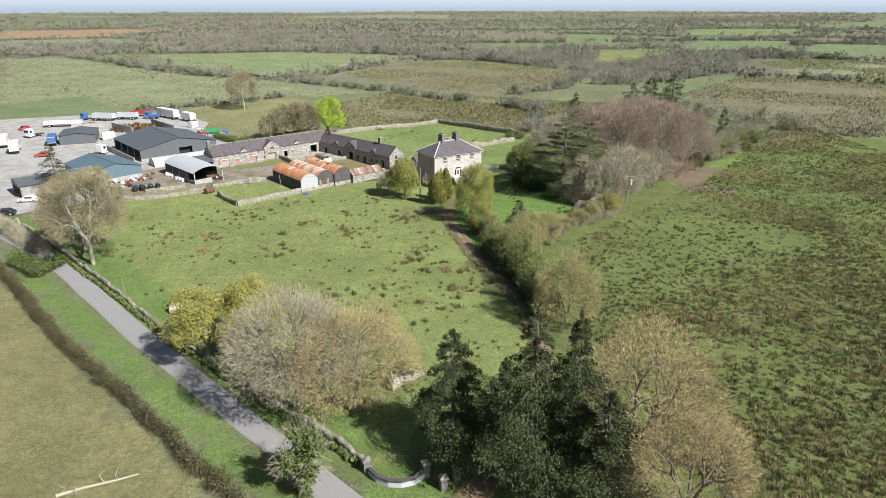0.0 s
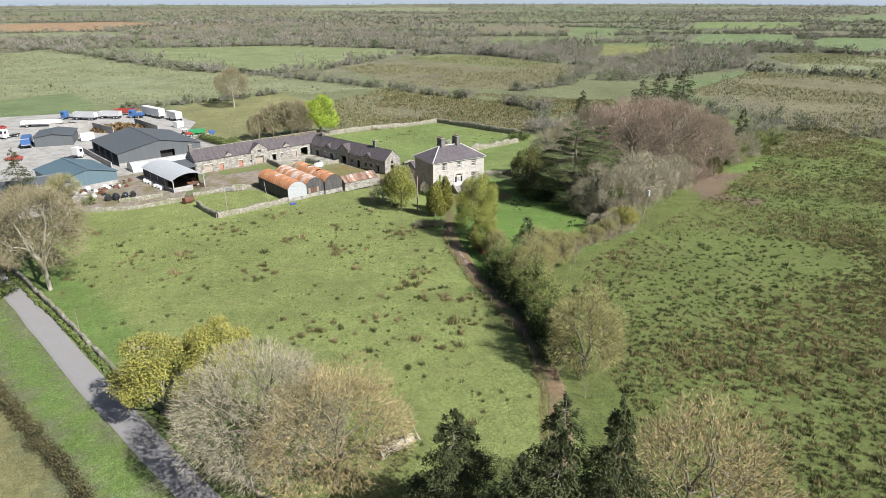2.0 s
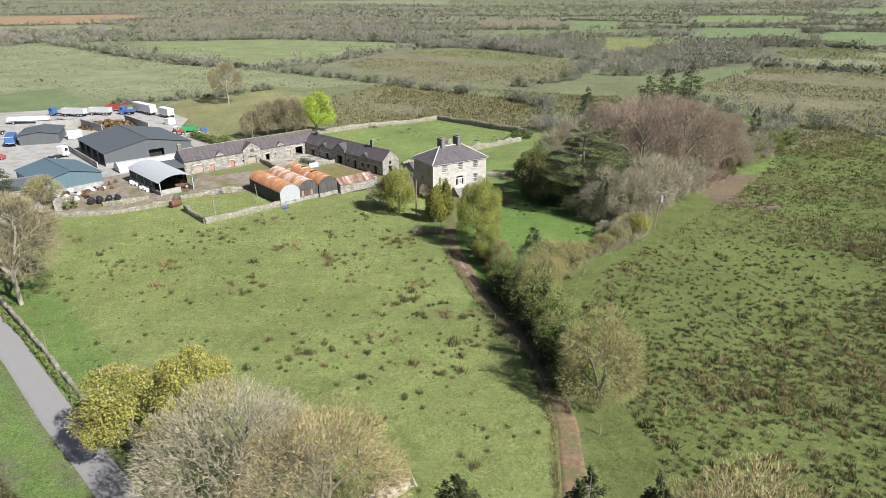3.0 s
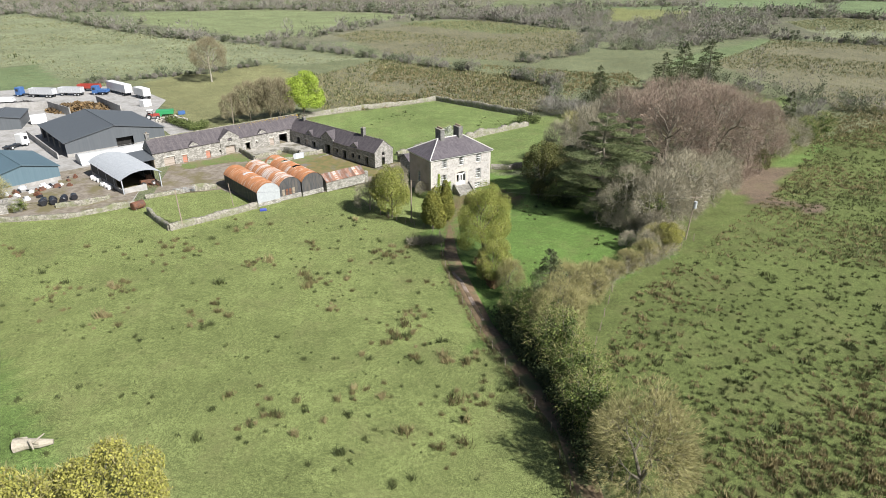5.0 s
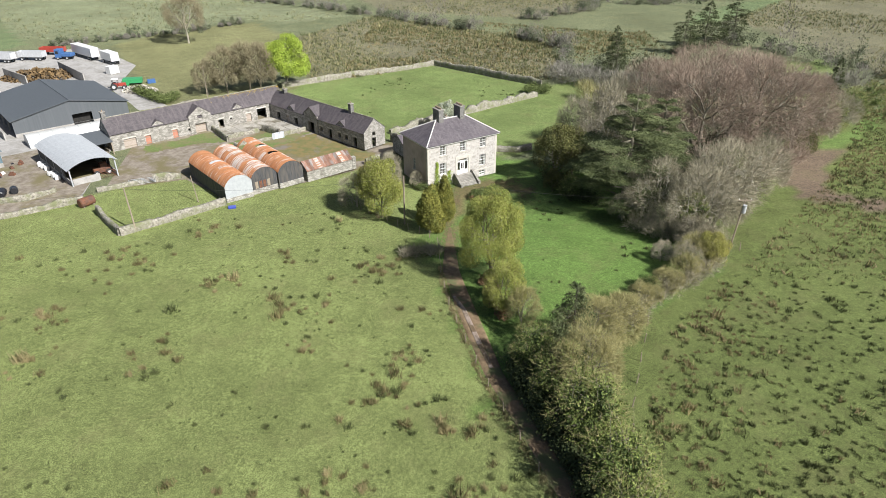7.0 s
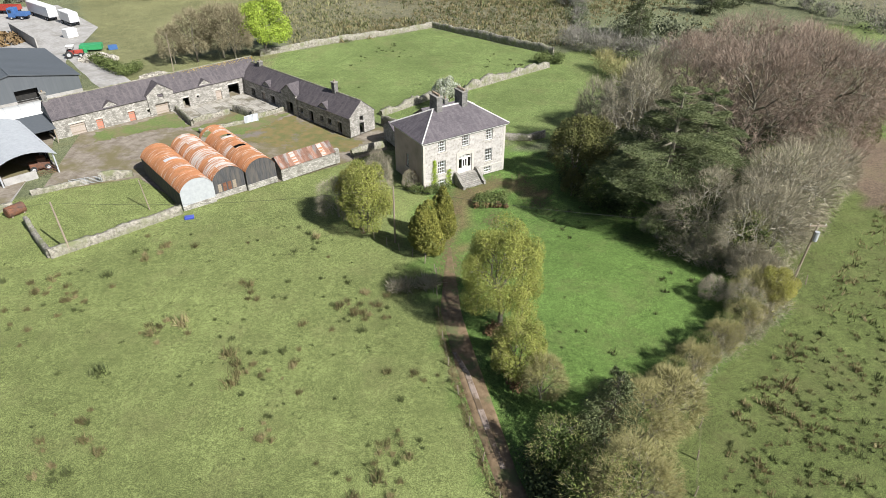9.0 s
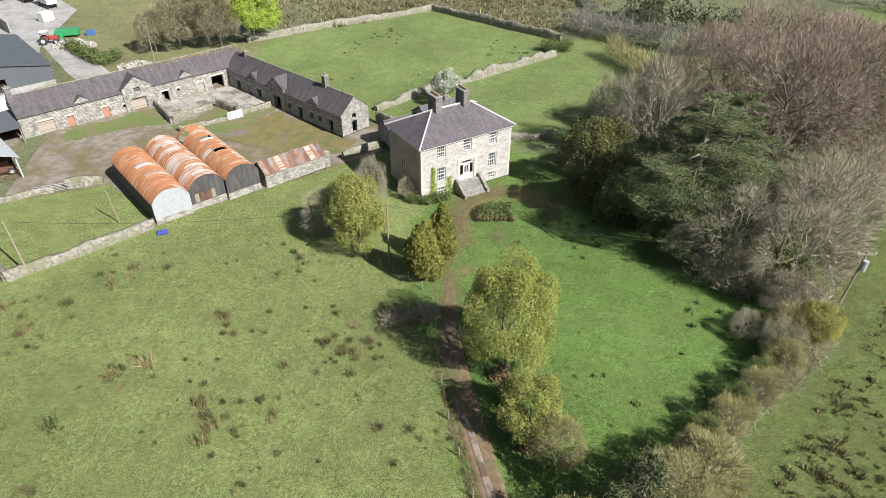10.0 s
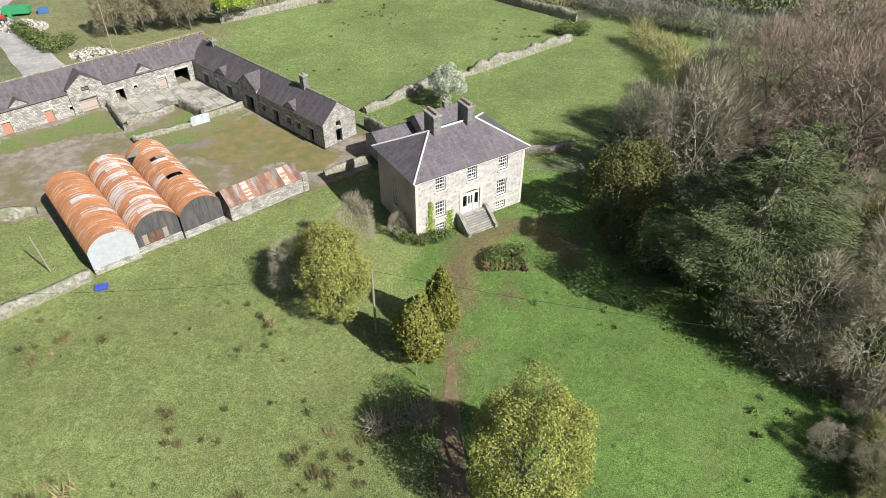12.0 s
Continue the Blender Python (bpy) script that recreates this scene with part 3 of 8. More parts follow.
strip("driveway", M_DRIVE, [(-1.4, 138), (-2.0, 133), (-2.4, 125.4), (-0.9, 117.5), (2.2, 104.9), (5.4, 96), (9.2, 85), (10.2, 73.6), (9, 62), (3, 50), (-3, 42)],
      [(-1.1, 138), (-0.5, 133), (0.3, 125.3), (1.9, 117.5), (4.6, 104.9), (8.1, 95.2), (12.2, 85), (12.8, 73.5), (12, 61), (6, 48), (1, 41)], 0.04, "rutted muddy gravel avenue with wet patches", "driveway")
strip("wheel_track", M_PUDDLE, [(-0.9, 119), (0.2, 116.0), (1.7, 110), (3.0, 105.5)], [(-0.4, 119), (0.9, 116.1), (2.4, 110.2), (3.5, 105.6)], 0.065, "pale wet wheel track in the avenue", "track")
strip("farm_track", M_CONC, [(-114.7, 241.7), (-90.1, 216.3), (-76.3, 200.0), (-69.5, 192.5)], [(-106.8, 241.8), (-82.0, 216.4), (-68.5, 202.8), (-62.0, 196.0)], 0.07, "dusty grey track behind the sheds", "track")
# ---------------------------------------------------------------- yards
flat_area("yard_grass", M_TURF, [(-63.3, 174.5), (-59.1, 177.8), (-52.8, 183.5), (-47.1, 177.8), (-52.6, 176.7), (-57.7, 172.8), (-60.8, 170.3)], 0.07, "rough green turf along the stable front", "grass", rag=0.7)
flat_area("yard_grass", M_TURF, [(-46.5, 176.8), (-42.4, 181.2), (-40.0, 185.3), (-34.4, 183.6), (-31.9, 184.9), (-33.7, 179.6), (-37.6, 174.5), (-44.0, 173.1)], 0.07, "rough green turf around the pens", "grass", rag=0.7)
flat_area("yard_moss", M_MOSS, [(-38.7, 173.3), (-33.7, 179.5), (-30.8, 183.9), (-22.9, 177.6), (-16.7, 173.5), (-17.3, 170.0), (-20.0, 168.5), (-23.8, 170.8), (-27.7, 168.7), (-32.5, 170.4)], 0.075, "brown mossy ground in the yard", "moss", rag=0.8)
flat_area("scrap_yard", M_YARD, [(-62.5, 148.5), (-67, 168), (-70, 174), (-80, 176), (-88, 168), (-82, 158), (-92, 150), (-84, 140.5), (-70.5, 142)], 0.09, "brown earth yard strewn with scrap", "yard")
flat_area("farmyard", M_YARD, [(-48, 157), (-37, 148), (-20, 163), (-12, 170), (-13, 180), (-20, 178), (-44, 198), (-66, 176), (-60, 152)], 0.04, "old stable yard of earth and gravel, grassy in patches", "yard")
flat_area("concrete_yard", M_CONC, [(-62, 148), (-69, 173), (-72, 180), (-90, 216), (-97, 246), (-122, 272), (-160, 262), (-210, 240), (-200, 190), (-150, 165), (-110, 128), (-102, 121), (-97, 127), (-82, 140), (-70, 141.5)], 0.05, "pale dusty concrete and hardcore yard of the works", "yard")


def window(parent, x, z, w, h, cols, rows, depth=0.18, sill=True, mat=None):
    """A white sash window in an opening whose lower left corner is at x, z of a wall's face."""
    mat = mat or M_WHITE
    w0 = new("window")
    w0.parent, w0.location = parent, (x, depth, z)
    part("window_frame", boxes((0, 0.09, -0.04, 0.08, 0, h), (w - 0.09, w, -0.04, 0.08, 0, h), (0.09, w - 0.09, -0.04, 0.08, 0, 0.09), (0.09, w - 0.09, -0.04, 0.08, h - 0.09, h), (0.09, w - 0.09, -0.03, 0.07, h / 2 - 0.03, h / 2 + 0.04)), mat, w0)
    bars = [(w * k / cols - 0.018, w * k / cols + 0.018, -0.012, 0.03, 0.09, h - 0.09) for k in range(1, cols)]
    bars += [(0.09, w - 0.09, -0.014, 0.028, h * k / rows - 0.018, h * k / rows + 0.018) for k in range(1, rows) if abs(k / rows - 0.5) > 0.02]
    part("glazing_bars", boxes(*bars), mat, w0)
    part("pane", boxes((0.09, w - 0.09, 0.035, 0.045, 0.09, h - 0.09)), M_GLASS, w0).visible_shadow = False
    if sill:
        part("window_sill", bevelled(boxes((-0.12, w + 0.12, -depth - 0.12, 0.02, -0.15, 0.0)), 0.02), M_TRIM, w0)
    return w0


def hip_faces(x0, x1, y0, y1, z, rx0, rx1, ry, rz):
    return [((x0, y0, z), (x1, y0, z), (rx1, ry, rz), (rx0, ry, rz)), ((x1, y1, z), (x0, y1, z), (rx0, ry, rz), (rx1, ry, rz)),
            ((x0, y1, z), (x0, y0, z), (rx0, ry, rz)), ((x1, y0, z), (x1, y1, z), (rx1, ry, rz))]


def chimney(parent, x, y, z, sx, sy, tall, pots=4, mat=None, shrub=False):
    c = part("chimney", boxes((x - sx / 2, x + sx / 2, y - sy / 2, y + sy / 2, z, z + tall)), mat or M_CHIM, parent)
    part("chimney_cap", bevelled(boxes((x - sx / 2 - 0.1, x + sx / 2 + 0.1, y - sy / 2 - 0.1, y + sy / 2 + 0.1, z + tall, z + tall + 0.18)), 0.03), M_STEP, c)
    for k in range(pots):
        py = y - sy / 2 + sy * (k + 0.5) / pots
        bm = bmesh.new()
        tube(bm, [(x, py, z + tall + 0.18), (x, py, z + tall + 0.45), (x, py, z + tall + 0.5)], [0.13, 0.11, 0.14], 8)
        part("chimney_pot", bm, M_POT, c)
    return c


def build_house():
    W, D, T = 14.2, 8.5, 7.45
    h = thing("house", pose(-5.15, 153.95, -0.8, 0, 0, 33), "two-storey limestone house with hipped slate roof and entrance steps", "house")
    ups, mains, lows = [(x, x + 1.25, 5.5, 7.15) for x in (2.45, 6.5, 10.65)], [(x, x + 1.3, 2.1, 4.15) for x in (2.43, 10.62)], [(x, x + 1.3, 0.25, 1.2) for x in (2.43, 10.62)]
    door = [(5.95, 8.25, 1.4, 4.2)]
    wall = part("wall", pierced(W, T, 0.5, ups + mains + lows + door), M_ASHLAR, h, "weathered limestone ashlar front wall")
    for o in ups:
        window(wall, o[0], o[2], 1.25, 1.65, 4, 4)
    for o in mains:
        window(wall, o[0], o[2], 1.3, 2.05, 4, 4)
    for o in lows:
        window(wall, o[0], o[2], 1.3, 0.95, 4, 2)
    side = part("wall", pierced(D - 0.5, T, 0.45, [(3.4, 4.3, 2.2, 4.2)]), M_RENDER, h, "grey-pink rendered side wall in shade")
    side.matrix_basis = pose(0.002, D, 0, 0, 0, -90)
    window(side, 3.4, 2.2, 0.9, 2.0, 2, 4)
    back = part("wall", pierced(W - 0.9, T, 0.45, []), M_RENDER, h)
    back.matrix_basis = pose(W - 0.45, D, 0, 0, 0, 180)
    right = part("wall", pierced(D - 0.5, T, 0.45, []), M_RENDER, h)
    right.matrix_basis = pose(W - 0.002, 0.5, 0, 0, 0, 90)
    part("floor", boxes((0.46, W - 0.46, 0.51, D - 0.46, 1.3, 1.4), (0.46, W - 0.46, 0.51, D - 0.46, 4.7, 4.8)), M_WOOD, h)
    # quoins, string course, eaves
    for x in (-0.03, W - 0.32):
        part("quoin", boxes((x, x + 0.35, -0.03, 0.0, 0, T - 0.2)), M_TRIM, h, "pale cut-stone corner strip")
    for a, b in ((-0.04, 5.05), (9.15, W + 0.04)):
        part("string_course", boxes((a, b, -0.06, 0.0, 1.35, 1.5)), M_TRIM, h)
    e = 0.32
    part("eaves", boxes((-e, W + e, -e, 0.03, T - 0.02, T + 0.12), (-e, W + e, D - 0.03, D + e, T - 0.02, T + 0.12), (-e, 0.03, 0.03, D - 0.03, T - 0.02, T + 0.12), (W - 0.03, W + e, 0.03, D - 0.03, T - 0.02, T + 0.12)), M_WHITE, h, "white-painted eaves board and gutter")
    rx0, rx1, ry, rz = 4.2, 10.2, D / 2, 10.25
    for f in hip_faces(-e - 0.1, W + e + 0.1, -e - 0.1, D + e + 0.1, T + 0.13, rx0, rx1, ry, rz):
        part("roof", slab_roof(f, 0.08), M_SLATE, h, "grey slate roof slope")
    E = e + 0.1
    for a in ((-E, -E), (-E, D + E)):
        bm = bmesh.new()
        part("hip_flashing", tube(bm, [(a[0], a[1], T + 0.2), (rx0, ry, rz + 0.1)], [0.11, 0.11], 6), M_LEAD, h)
    for a in ((W + E, -E), (W + E, D + E)):
        bm = bmesh.new()
        part("hip_flashing", tube(bm, [(a[0], a[1], T + 0.2), (rx1, ry, rz + 0.1)], [0.11, 0.11], 6), M_LEAD, h)
    bm = bmesh.new()
    part("ridge", tube(bm, [(rx0, ry, rz + 0.1), (rx1, ry, rz + 0.1)], [0.12, 0.12], 6), M_LEAD, h)
    for x in (4.9, 9.2):
        chimney(h, x, ry + 0.3, rz - 1.2, 0.95, 2.0, 3.0, 5)
    # the door with sidelights and fanlight under an arch
    d0 = part("door", boxes((6.75, 7.45, 0.2, 0.26, 1.4, 3.5), (6.72, 7.48, 0.18, 0.2, 3.5, 3.6)), M_WHITE, h, "white panelled front door")
    part("door_panel", boxes((6.82, 7.05, 0.19, 0.199, 2.3, 3.35), (7.15, 7.38, 0.19, 0.199, 2.3, 3.35)), M_DARK, d0)
    part("door_frame", boxes((5.95, 6.07, 0.1, 0.3, 1.4, 4.2), (8.13, 8.25, 0.1, 0.3, 1.4, 4.2), (6.6, 6.74, 0.1, 0.3, 1.4, 3.6), (7.46, 7.6, 0.1, 0.3, 1.4, 3.6), (6.07, 8.13, 0.1, 0.3, 3.6, 3.72)), M_WHITE, h)
    part("sidelight", boxes((6.07, 6.6, 0.2, 0.21, 2.1, 3.55)), M_GLASS, h)
    part("sidelight", boxes((7.6, 8.13, 0.2, 0.21, 2.1, 3.55)), M_GLASS, h)
    for a, b in ((6.07, 6.6), (7.6, 8.13)):
        part("sidelight_panel", boxes((a, b, 0.18, 0.26, 1.4, 2.1)), M_WHITE, h)
    bm = bmesh.new()
    k = 14
    arc = [(7.1 + 1.03 * math.cos(math.pi * i / k), 3.72 + 0.46 * math.sin(math.pi * i / k)) for i in range(k + 1)]
    bm.faces.new([bm.verts.new((x, 0.2, z)) for x, z in arc[::-1]])
    part("fanlight", bm, M_GLASS, h)
    bm = bmesh.new()
    top = [(8.25, 4.2), (5.95, 4.2)]
    for i in range(k):
        (xa, za), (xb, zb) = arc[i], arc[i + 1]
        quad(bm, (xa, 0.05, za), (xb, 0.05, zb), (xb, 0.05, 4.2), (xa, 0.05, 4.2))
        quad(bm, (xa, 0.05, za), (xa, 0.25, za), (xb, 0.25, zb), (xb, 0.05, zb))
    part("arch_head", bm, M_TRIM, h)
    part("door_surround", boxes((5.55, 5.95, -0.05, 0.0, 1.4, 4.75), (8.25, 8.65, -0.05, 0.0, 1.4, 4.75), (5.95, 8.25, -0.05, 0.0, 4.2, 4.75)), M_TRIM, h, "pale cut-stone door surround")
    n = 8
    part("landing", boxes((5.5, 8.7, -0.6, -0.06, 0, 1.4)), M_STEP, h)
    for i in range(n):
        z = 1.4 * (n - i - 0.6) / n
        part("step", bevelled(boxes((5.5, 8.7, -0.6 - 0.23 * (i + 1), -0.6 - 0.23 * i, 0, max(z, 0.08))), 0.02), M_STEP, h)
        # Dark strip at each tread's back: dirt plus nosing shadow, painted in.
        part("moss_line", boxes((5.55, 8.65, -0.6 - 0.23 * i - 0.085, -0.6 - 0.23 * i - 0.003, max(z, 0.08) - 0.02, max(z, 0.08) + 0.012)), M_CHIM, h)
    for x in (5.1, 8.71):
        bm = bmesh.new()
        prof = [(-0.07, 0), (-0.07, 1.85), (-0.6, 1.85), (-2.3, 0.6), (-2.65, 0.55), (-2.65, 0)]
        a, b = [[bm.verts.new((xx, y, z)) for y, z in prof] for xx in (x, x + 0.39)]
        bm.faces.new(a)
        bm.faces.new(b[::-1])
        for i in range(len(prof)):
            j = (i + 1) % len(prof)
            bm.faces.new((a[j], a[i], b[i], b[j]))
        part("step_wall", bm, M_STEP, h, "sloping stone flank wall of the steps")
    # rear return and low range
    for x0, x1, y0, y1, eave, rise in ((9.5, 16.4, 14.0, 19.0, 3.7, 1.7), (4.0, 9.48, 15.6, 20.2, 2.5, 1.3)):
        part("rear_wall", boxes((x0, x1, y0, y1, 0, eave)), M_RUBBLE, h)
        ym = (y0 + y1) / 2
        part("rear_roof", slab_roof([(x0 - 0.2, y0 + 0.02, eave), (x1 + 0.2, y0 + 0.02, eave), (x1 + 0.2, ym, eave + rise), (x0 - 0.2, ym, eave + rise)], 0.08), M_SLATE, h)
        part("rear_roof", slab_roof([(x0 - 0.2, y1 + 0.25, eave - 0.1), (x1 + 0.2, y1 + 0.25, eave - 0.1), (x1 + 0.2, ym, eave + rise), (x0 - 0.2, ym, eave + rise)], 0.08), M_SLATE, h)
        for x in (x0, x1 - 0.3):
            bm = bmesh.new()
            for yy in (x, x + 0.3):
                quad(bm, (yy, y0 + 0.05, eave), (yy, y1, eave), (yy, ym, eave + rise))
            part("gable", bm, M_RUBBLE, h)
    chimney(h, 14.0, 16.5, 4.9, 0.6, 0.6, 1.2, 1)


build_house()


def stable_range(m, L, W, eave, rise, openings, dormers, label, chimneys=(), gable_holes=()):
    """A stone range along x, its yard front at y=0 looking to -y; openings (x, width, z, height, fill)."""
    s = thing("stable_range", m, label, "stables", "stable yard")
    holes = [(x, x + w, max(z, 0.001), z + hh) for x, w, z, hh, f in openings]
    front = part("wall", pierced(L, eave, 0.5, holes), M_RUBBLE, s, "coursed rubble limestone wall")
    for x, w, z, hh, f in openings:
        if f == "red" or f == "pale":
            d = part("door", boxes((x + 0.003, x + w - 0.003, 0.22, 0.3, z, z + hh)), M_REDDOOR if f == "red" else M_PALEDOOR, s, "faded red boarded door" if f == "red" else "weathered boarded door")
            for f in (0.25, 0.75):
                part("door_ledge", boxes((x + 0.05, x + w - 0.05, 0.18, 0.219, z + hh * f, z + hh * f + 0.12)), M_WOOD, d)
        part("lintel", boxes((x - 0.15, x + w + 0.15, -0.03, 0.0, z + hh, z + hh + 0.28)), M_TRIM, s)
    for y, a in ((W, 180),):
        b = part("wall", pierced(L, eave, 0.5, []), M_RUBBLE, s)
        b.matrix_basis = pose(L, W, 0, 0, 0, a)
    for x, a, hs in ((0.002, -90, ()), (L - 0.002, 90, gable_holes)):
        g = part("gable", pierced(W - 1.0, eave, 0.5, list(hs)), M_RUBBLE, s)
        g.matrix_basis = pose(x, W - 0.5 if a < 0 else 0.5, 0, 0, 0, a)
        bm = bmesh.new()
        x2 = x + 0.5 if a < 0 else x - 0.5
        for xx in (x, x2):
            quad(bm, (xx, 0, eave), (xx, W, eave), (xx, W / 2, eave + rise))
        quad(bm, (x, 0, eave), (x2, 0, eave), (x2, W / 2, eave + rise), (x, W / 2, eave + rise))
        quad(bm, (x, W, eave), (x2, W, eave), (x2, W / 2, eave + rise), (x, W / 2, eave + rise))
        part("gable_head", bm, M_RUBBLE, s, "pointed stone gable head")
    e = 0.2
    zs = eave - e * rise / (W / 2)
    part("roof", slab_roof([(-0.05, -e, zs + 0.04), (L + 0.05, -e, zs + 0.04), (L + 0.05, W / 2, eave + rise + 0.04), (-0.05, W / 2, eave + rise + 0.04)], 0.09), M_SLATE_MOSSY, s, "dark old slate slope, some slates slipped")
    part("roof", slab_roof([(-0.05, W + e, zs + 0.04), (L + 0.05, W + e, zs + 0.04), (L + 0.05, W / 2, eave + rise + 0.04), (-0.05, W / 2, eave + rise + 0.04)], 0.09), M_SLATE_MOSSY, s)
    bm = bmesh.new()
    part("ridge", tube(bm, [(-0.05, W / 2, eave + rise + 0.12), (L + 0.05, W / 2, eave + rise + 0.12)], [0.13, 0.13], 6), M_WALLTOP, s)
    for x, w, hh, hole in dormers:
        depth = W / 2 * hh / rise * 0.98
        z0 = eave if w < 3 else 0.0
        y0 = -0.06 if w < 3 else -0.25
        d = part("dormer", pierced(w, eave + (0.25 if w < 3 else 0.5) - z0, 0.45, [h for h in hole], top=w * 0.36), M_RUBBLE, s, "small stone gablet over the eaves")
        d.location = (x, y0, z0)
        zt = eave + (0.25 if w < 3 else 0.5)
        pk = zt + w * 0.36
        run = (pk - eave) / rise * W / 2
        for sx in (-0.12, w + 0.12):
            part("dormer_roof", slab_roof([(x + sx, y0 - 0.08, zt - 0.06), (x + w / 2, y0 - 0.08, pk + 0.02), (x + w / 2, run, pk + 0.02), (x + sx, max((zt - eave) / rise * W / 2, 0.3), zt - 0.06)], 0.07), M_SLATE_MOSSY, d).matrix_parent_inverse = Matrix.Translation((-x, -y0, -z0))
    for x, tall in chimneys:
        chimney(s, x, W / 2, eave + rise - 0.5, 0.8, 0.8, tall, 1)
    rnd = random.Random(int(L * 10))
    # Missing slates: thin near-black patches on the slope paint the holes' darkness.
    for k in range(14):
        f, x = rnd.uniform(0.45, 0.9), rnd.uniform(L * 0.4, L * 0.92)
        y, z, w = f * W / 2, eave + rise * f + 0.145, rnd.uniform(0.2, 0.6)
        part("missing_slate", slab_roof([(x, y, z), (x + w, y, z), (x + w, y + 0.25, z + 0.25 * rise / (W / 2)), (x, y + 0.25, z + 0.25 * rise / (W / 2))], 0.006), M_DARK, s)
    return s


stable_range(pose(-68.0, 171.6, -1.0, 0, 0, 43.0), 38.4, 6.0, 3.6, 2.5,
             [(2.3, 2.4, 0.0, 2.2, "pale"), (6.5, 1.1, 0.0, 2.0, "red"), (12.0, 1.1, 0.0, 2.0, "red"), (15.3, 0.6, 1.0, 0.6, ""), (16.8, 2.4, 0.0, 2.2, "pale") , (22.0, 1.2, 0.0, 2.1, ""), (24.7, 0.5, 1.5, 0.5, ""), (28.5, 1.2, 0.0, 2.1, "pale"), (31.2, 2.2, 0.0, 2.6, "")],
             [(8.3, 2.2, 1.2, []), (15.7, 4.8, 2.4, [(1.1, 3.6, 0.001, 2.25), (1.9, 2.9, 3.0, 4.0)]), (25.6, 2.2, 1.2, [])],
             "long stone stable range with slate roof and blocked arches", chimneys=((0.5, 1.8),))
stable_range(pose(-43.2, 195.6, -1.2, 0, 0, -41.0), 32.6, 5.6, 3.5, 2.3,
             [(3.0, 1.2, 0.0, 2.1, ""), (6.5, 1.2, 0.0, 2.1, "pale"), (9.5, 1.2, 0.0, 2.1, ""), (14.8, 2.0, 0.0, 2.4, ""), (18.5, 0.9, 0.9, 1.1, ""), (21.2, 1.2, 0.0, 2.1, ""), (24.4, 0.9, 0.9, 1.1, ""), (26.6, 0.9, 0.9, 1.1, ""), (29.2, 1.1, 0.0, 2.1, "")],
             [(7.5, 2.2, 1.2, []), (13.6, 4.4, 2.4, [(1.2, 3.2, 0.001, 2.4)]), (24.5, 2.2, 1.2, [])],
             "long shaded stone stable range with slate roof and gablets", chimneys=((3.0, 1.2), (25.8, 2.2)), gable_holes=((1.6, 2.6, 0.001, 2.0), (1.7, 2.5, 2.3, 3.2)))


# ---------------------------------------------------------------- round-roofed hay barns and the lean-to
def sheet_mesh(rad, a0, a1, y0, y1, thick=0.012, waves=7):
    bm = bmesh.new()
    n = 8
    rows = []
    for j in range(waves * 2 + 1):
        y = y0 + (y1 - y0) * j / (waves * 2)
        d = 0.022 if j % 2 else 0.0
        rows.append([bm.verts.new(((rad + d) * math.sin(a0 + (a1 - a0) * i / n), y, (rad + d) * math.cos(a0 + (a1 - a0) * i / n))) for i in range(n + 1)])
    for r, s in zip(rows, rows[1:]):
        for i in range(n):
            bm.faces.new((r[i], r[i + 1], s[i + 1], s[i]))
    me = bpy.data.meshes.new("sheet")
    bm.to_mesh(me)
    bm.free()
    return me


def hay_barn(m, W, L, side, rise, front, label, seed, pale_share, tall=0.0):
    rnd = random.Random(seed)
    b = thing("hay_barn", m, label, "barn", "round-roofed hay barns")
    rad = (W * W / 4 + rise * rise) / (2 * rise)
    half = math.asin(W / 2 / rad)
    cz = side + rise - rad
    rows, cols = 3, int(L / 0.78)
    step, wy = 2 * half / rows, L / cols
    meshes = [sheet_mesh(rad, -half - 0.03 + step * r, -half + step * (r + 1) + 0.03, 0, wy + 0.03) for r in range(rows)]
    variants = {}
    for r in range(rows):
        for mat in (M_RUST, M_RUST_PALE, M_GALV):
            me = meshes[r].copy()
            me.materials.append(mat)
            variants[r, mat] = me
    for r in range(rows):
        for c in range(cols):
            if tall == 3 and ((r == 1 and c in (7, 13)) or (r == 0 and c in (17, 18))):
                continue
            mat = M_RUST_PALE if rnd.random() < pale_share[r] else M_RUST
            if tall == 1 and r == 1 and c == 10:
                mat = M_GALV
            s = new("roof_sheet", variants[r, mat])
            s.parent = b
            s.location = (W / 2, c * wy, cz + 0.004 * ((r + c) % 3) + rnd.uniform(0, 0.012))
    low = 0.9
    part("footing_wall", boxes((0, W, 0, 0.4, 0, low)), M_RUBBLE, b, "whitewashed rubble footing wall")
    bm = bmesh.new()
    n = 12
    pts = [(0, low), (W, low)] + [(W / 2 + rad * math.sin(half - 2 * half * i / n), cz + rad * math.cos(half - 2 * half * i / n) - 0.02) for i in range(n + 1)]
    a, c2 = [[bm.verts.new((x, y, z)) for x, z in pts] for y in (0.08, 0.14)]
    bm.faces.new(a)
    bm.faces.new(c2[::-1])
    part("gable_sheeting", bm, front, b, "sheeted round gable end")
    for y0, y1 in ((0.2, L - 0.05),):
        part("side_sheeting", boxes((0.02, 0.07, y0, y1, 0, side), (W - 0.07, W - 0.02, y0, y1, 0, side)), M_BLACKTIN, b, "black tarred side sheeting")
    return b


BX, BY, BA = -37.4, 147.0, 42.0
ux, uy, vx, vy = math.cos(radians(BA)), math.sin(radians(BA)), -math.sin(radians(BA)), math.cos(radians(BA))
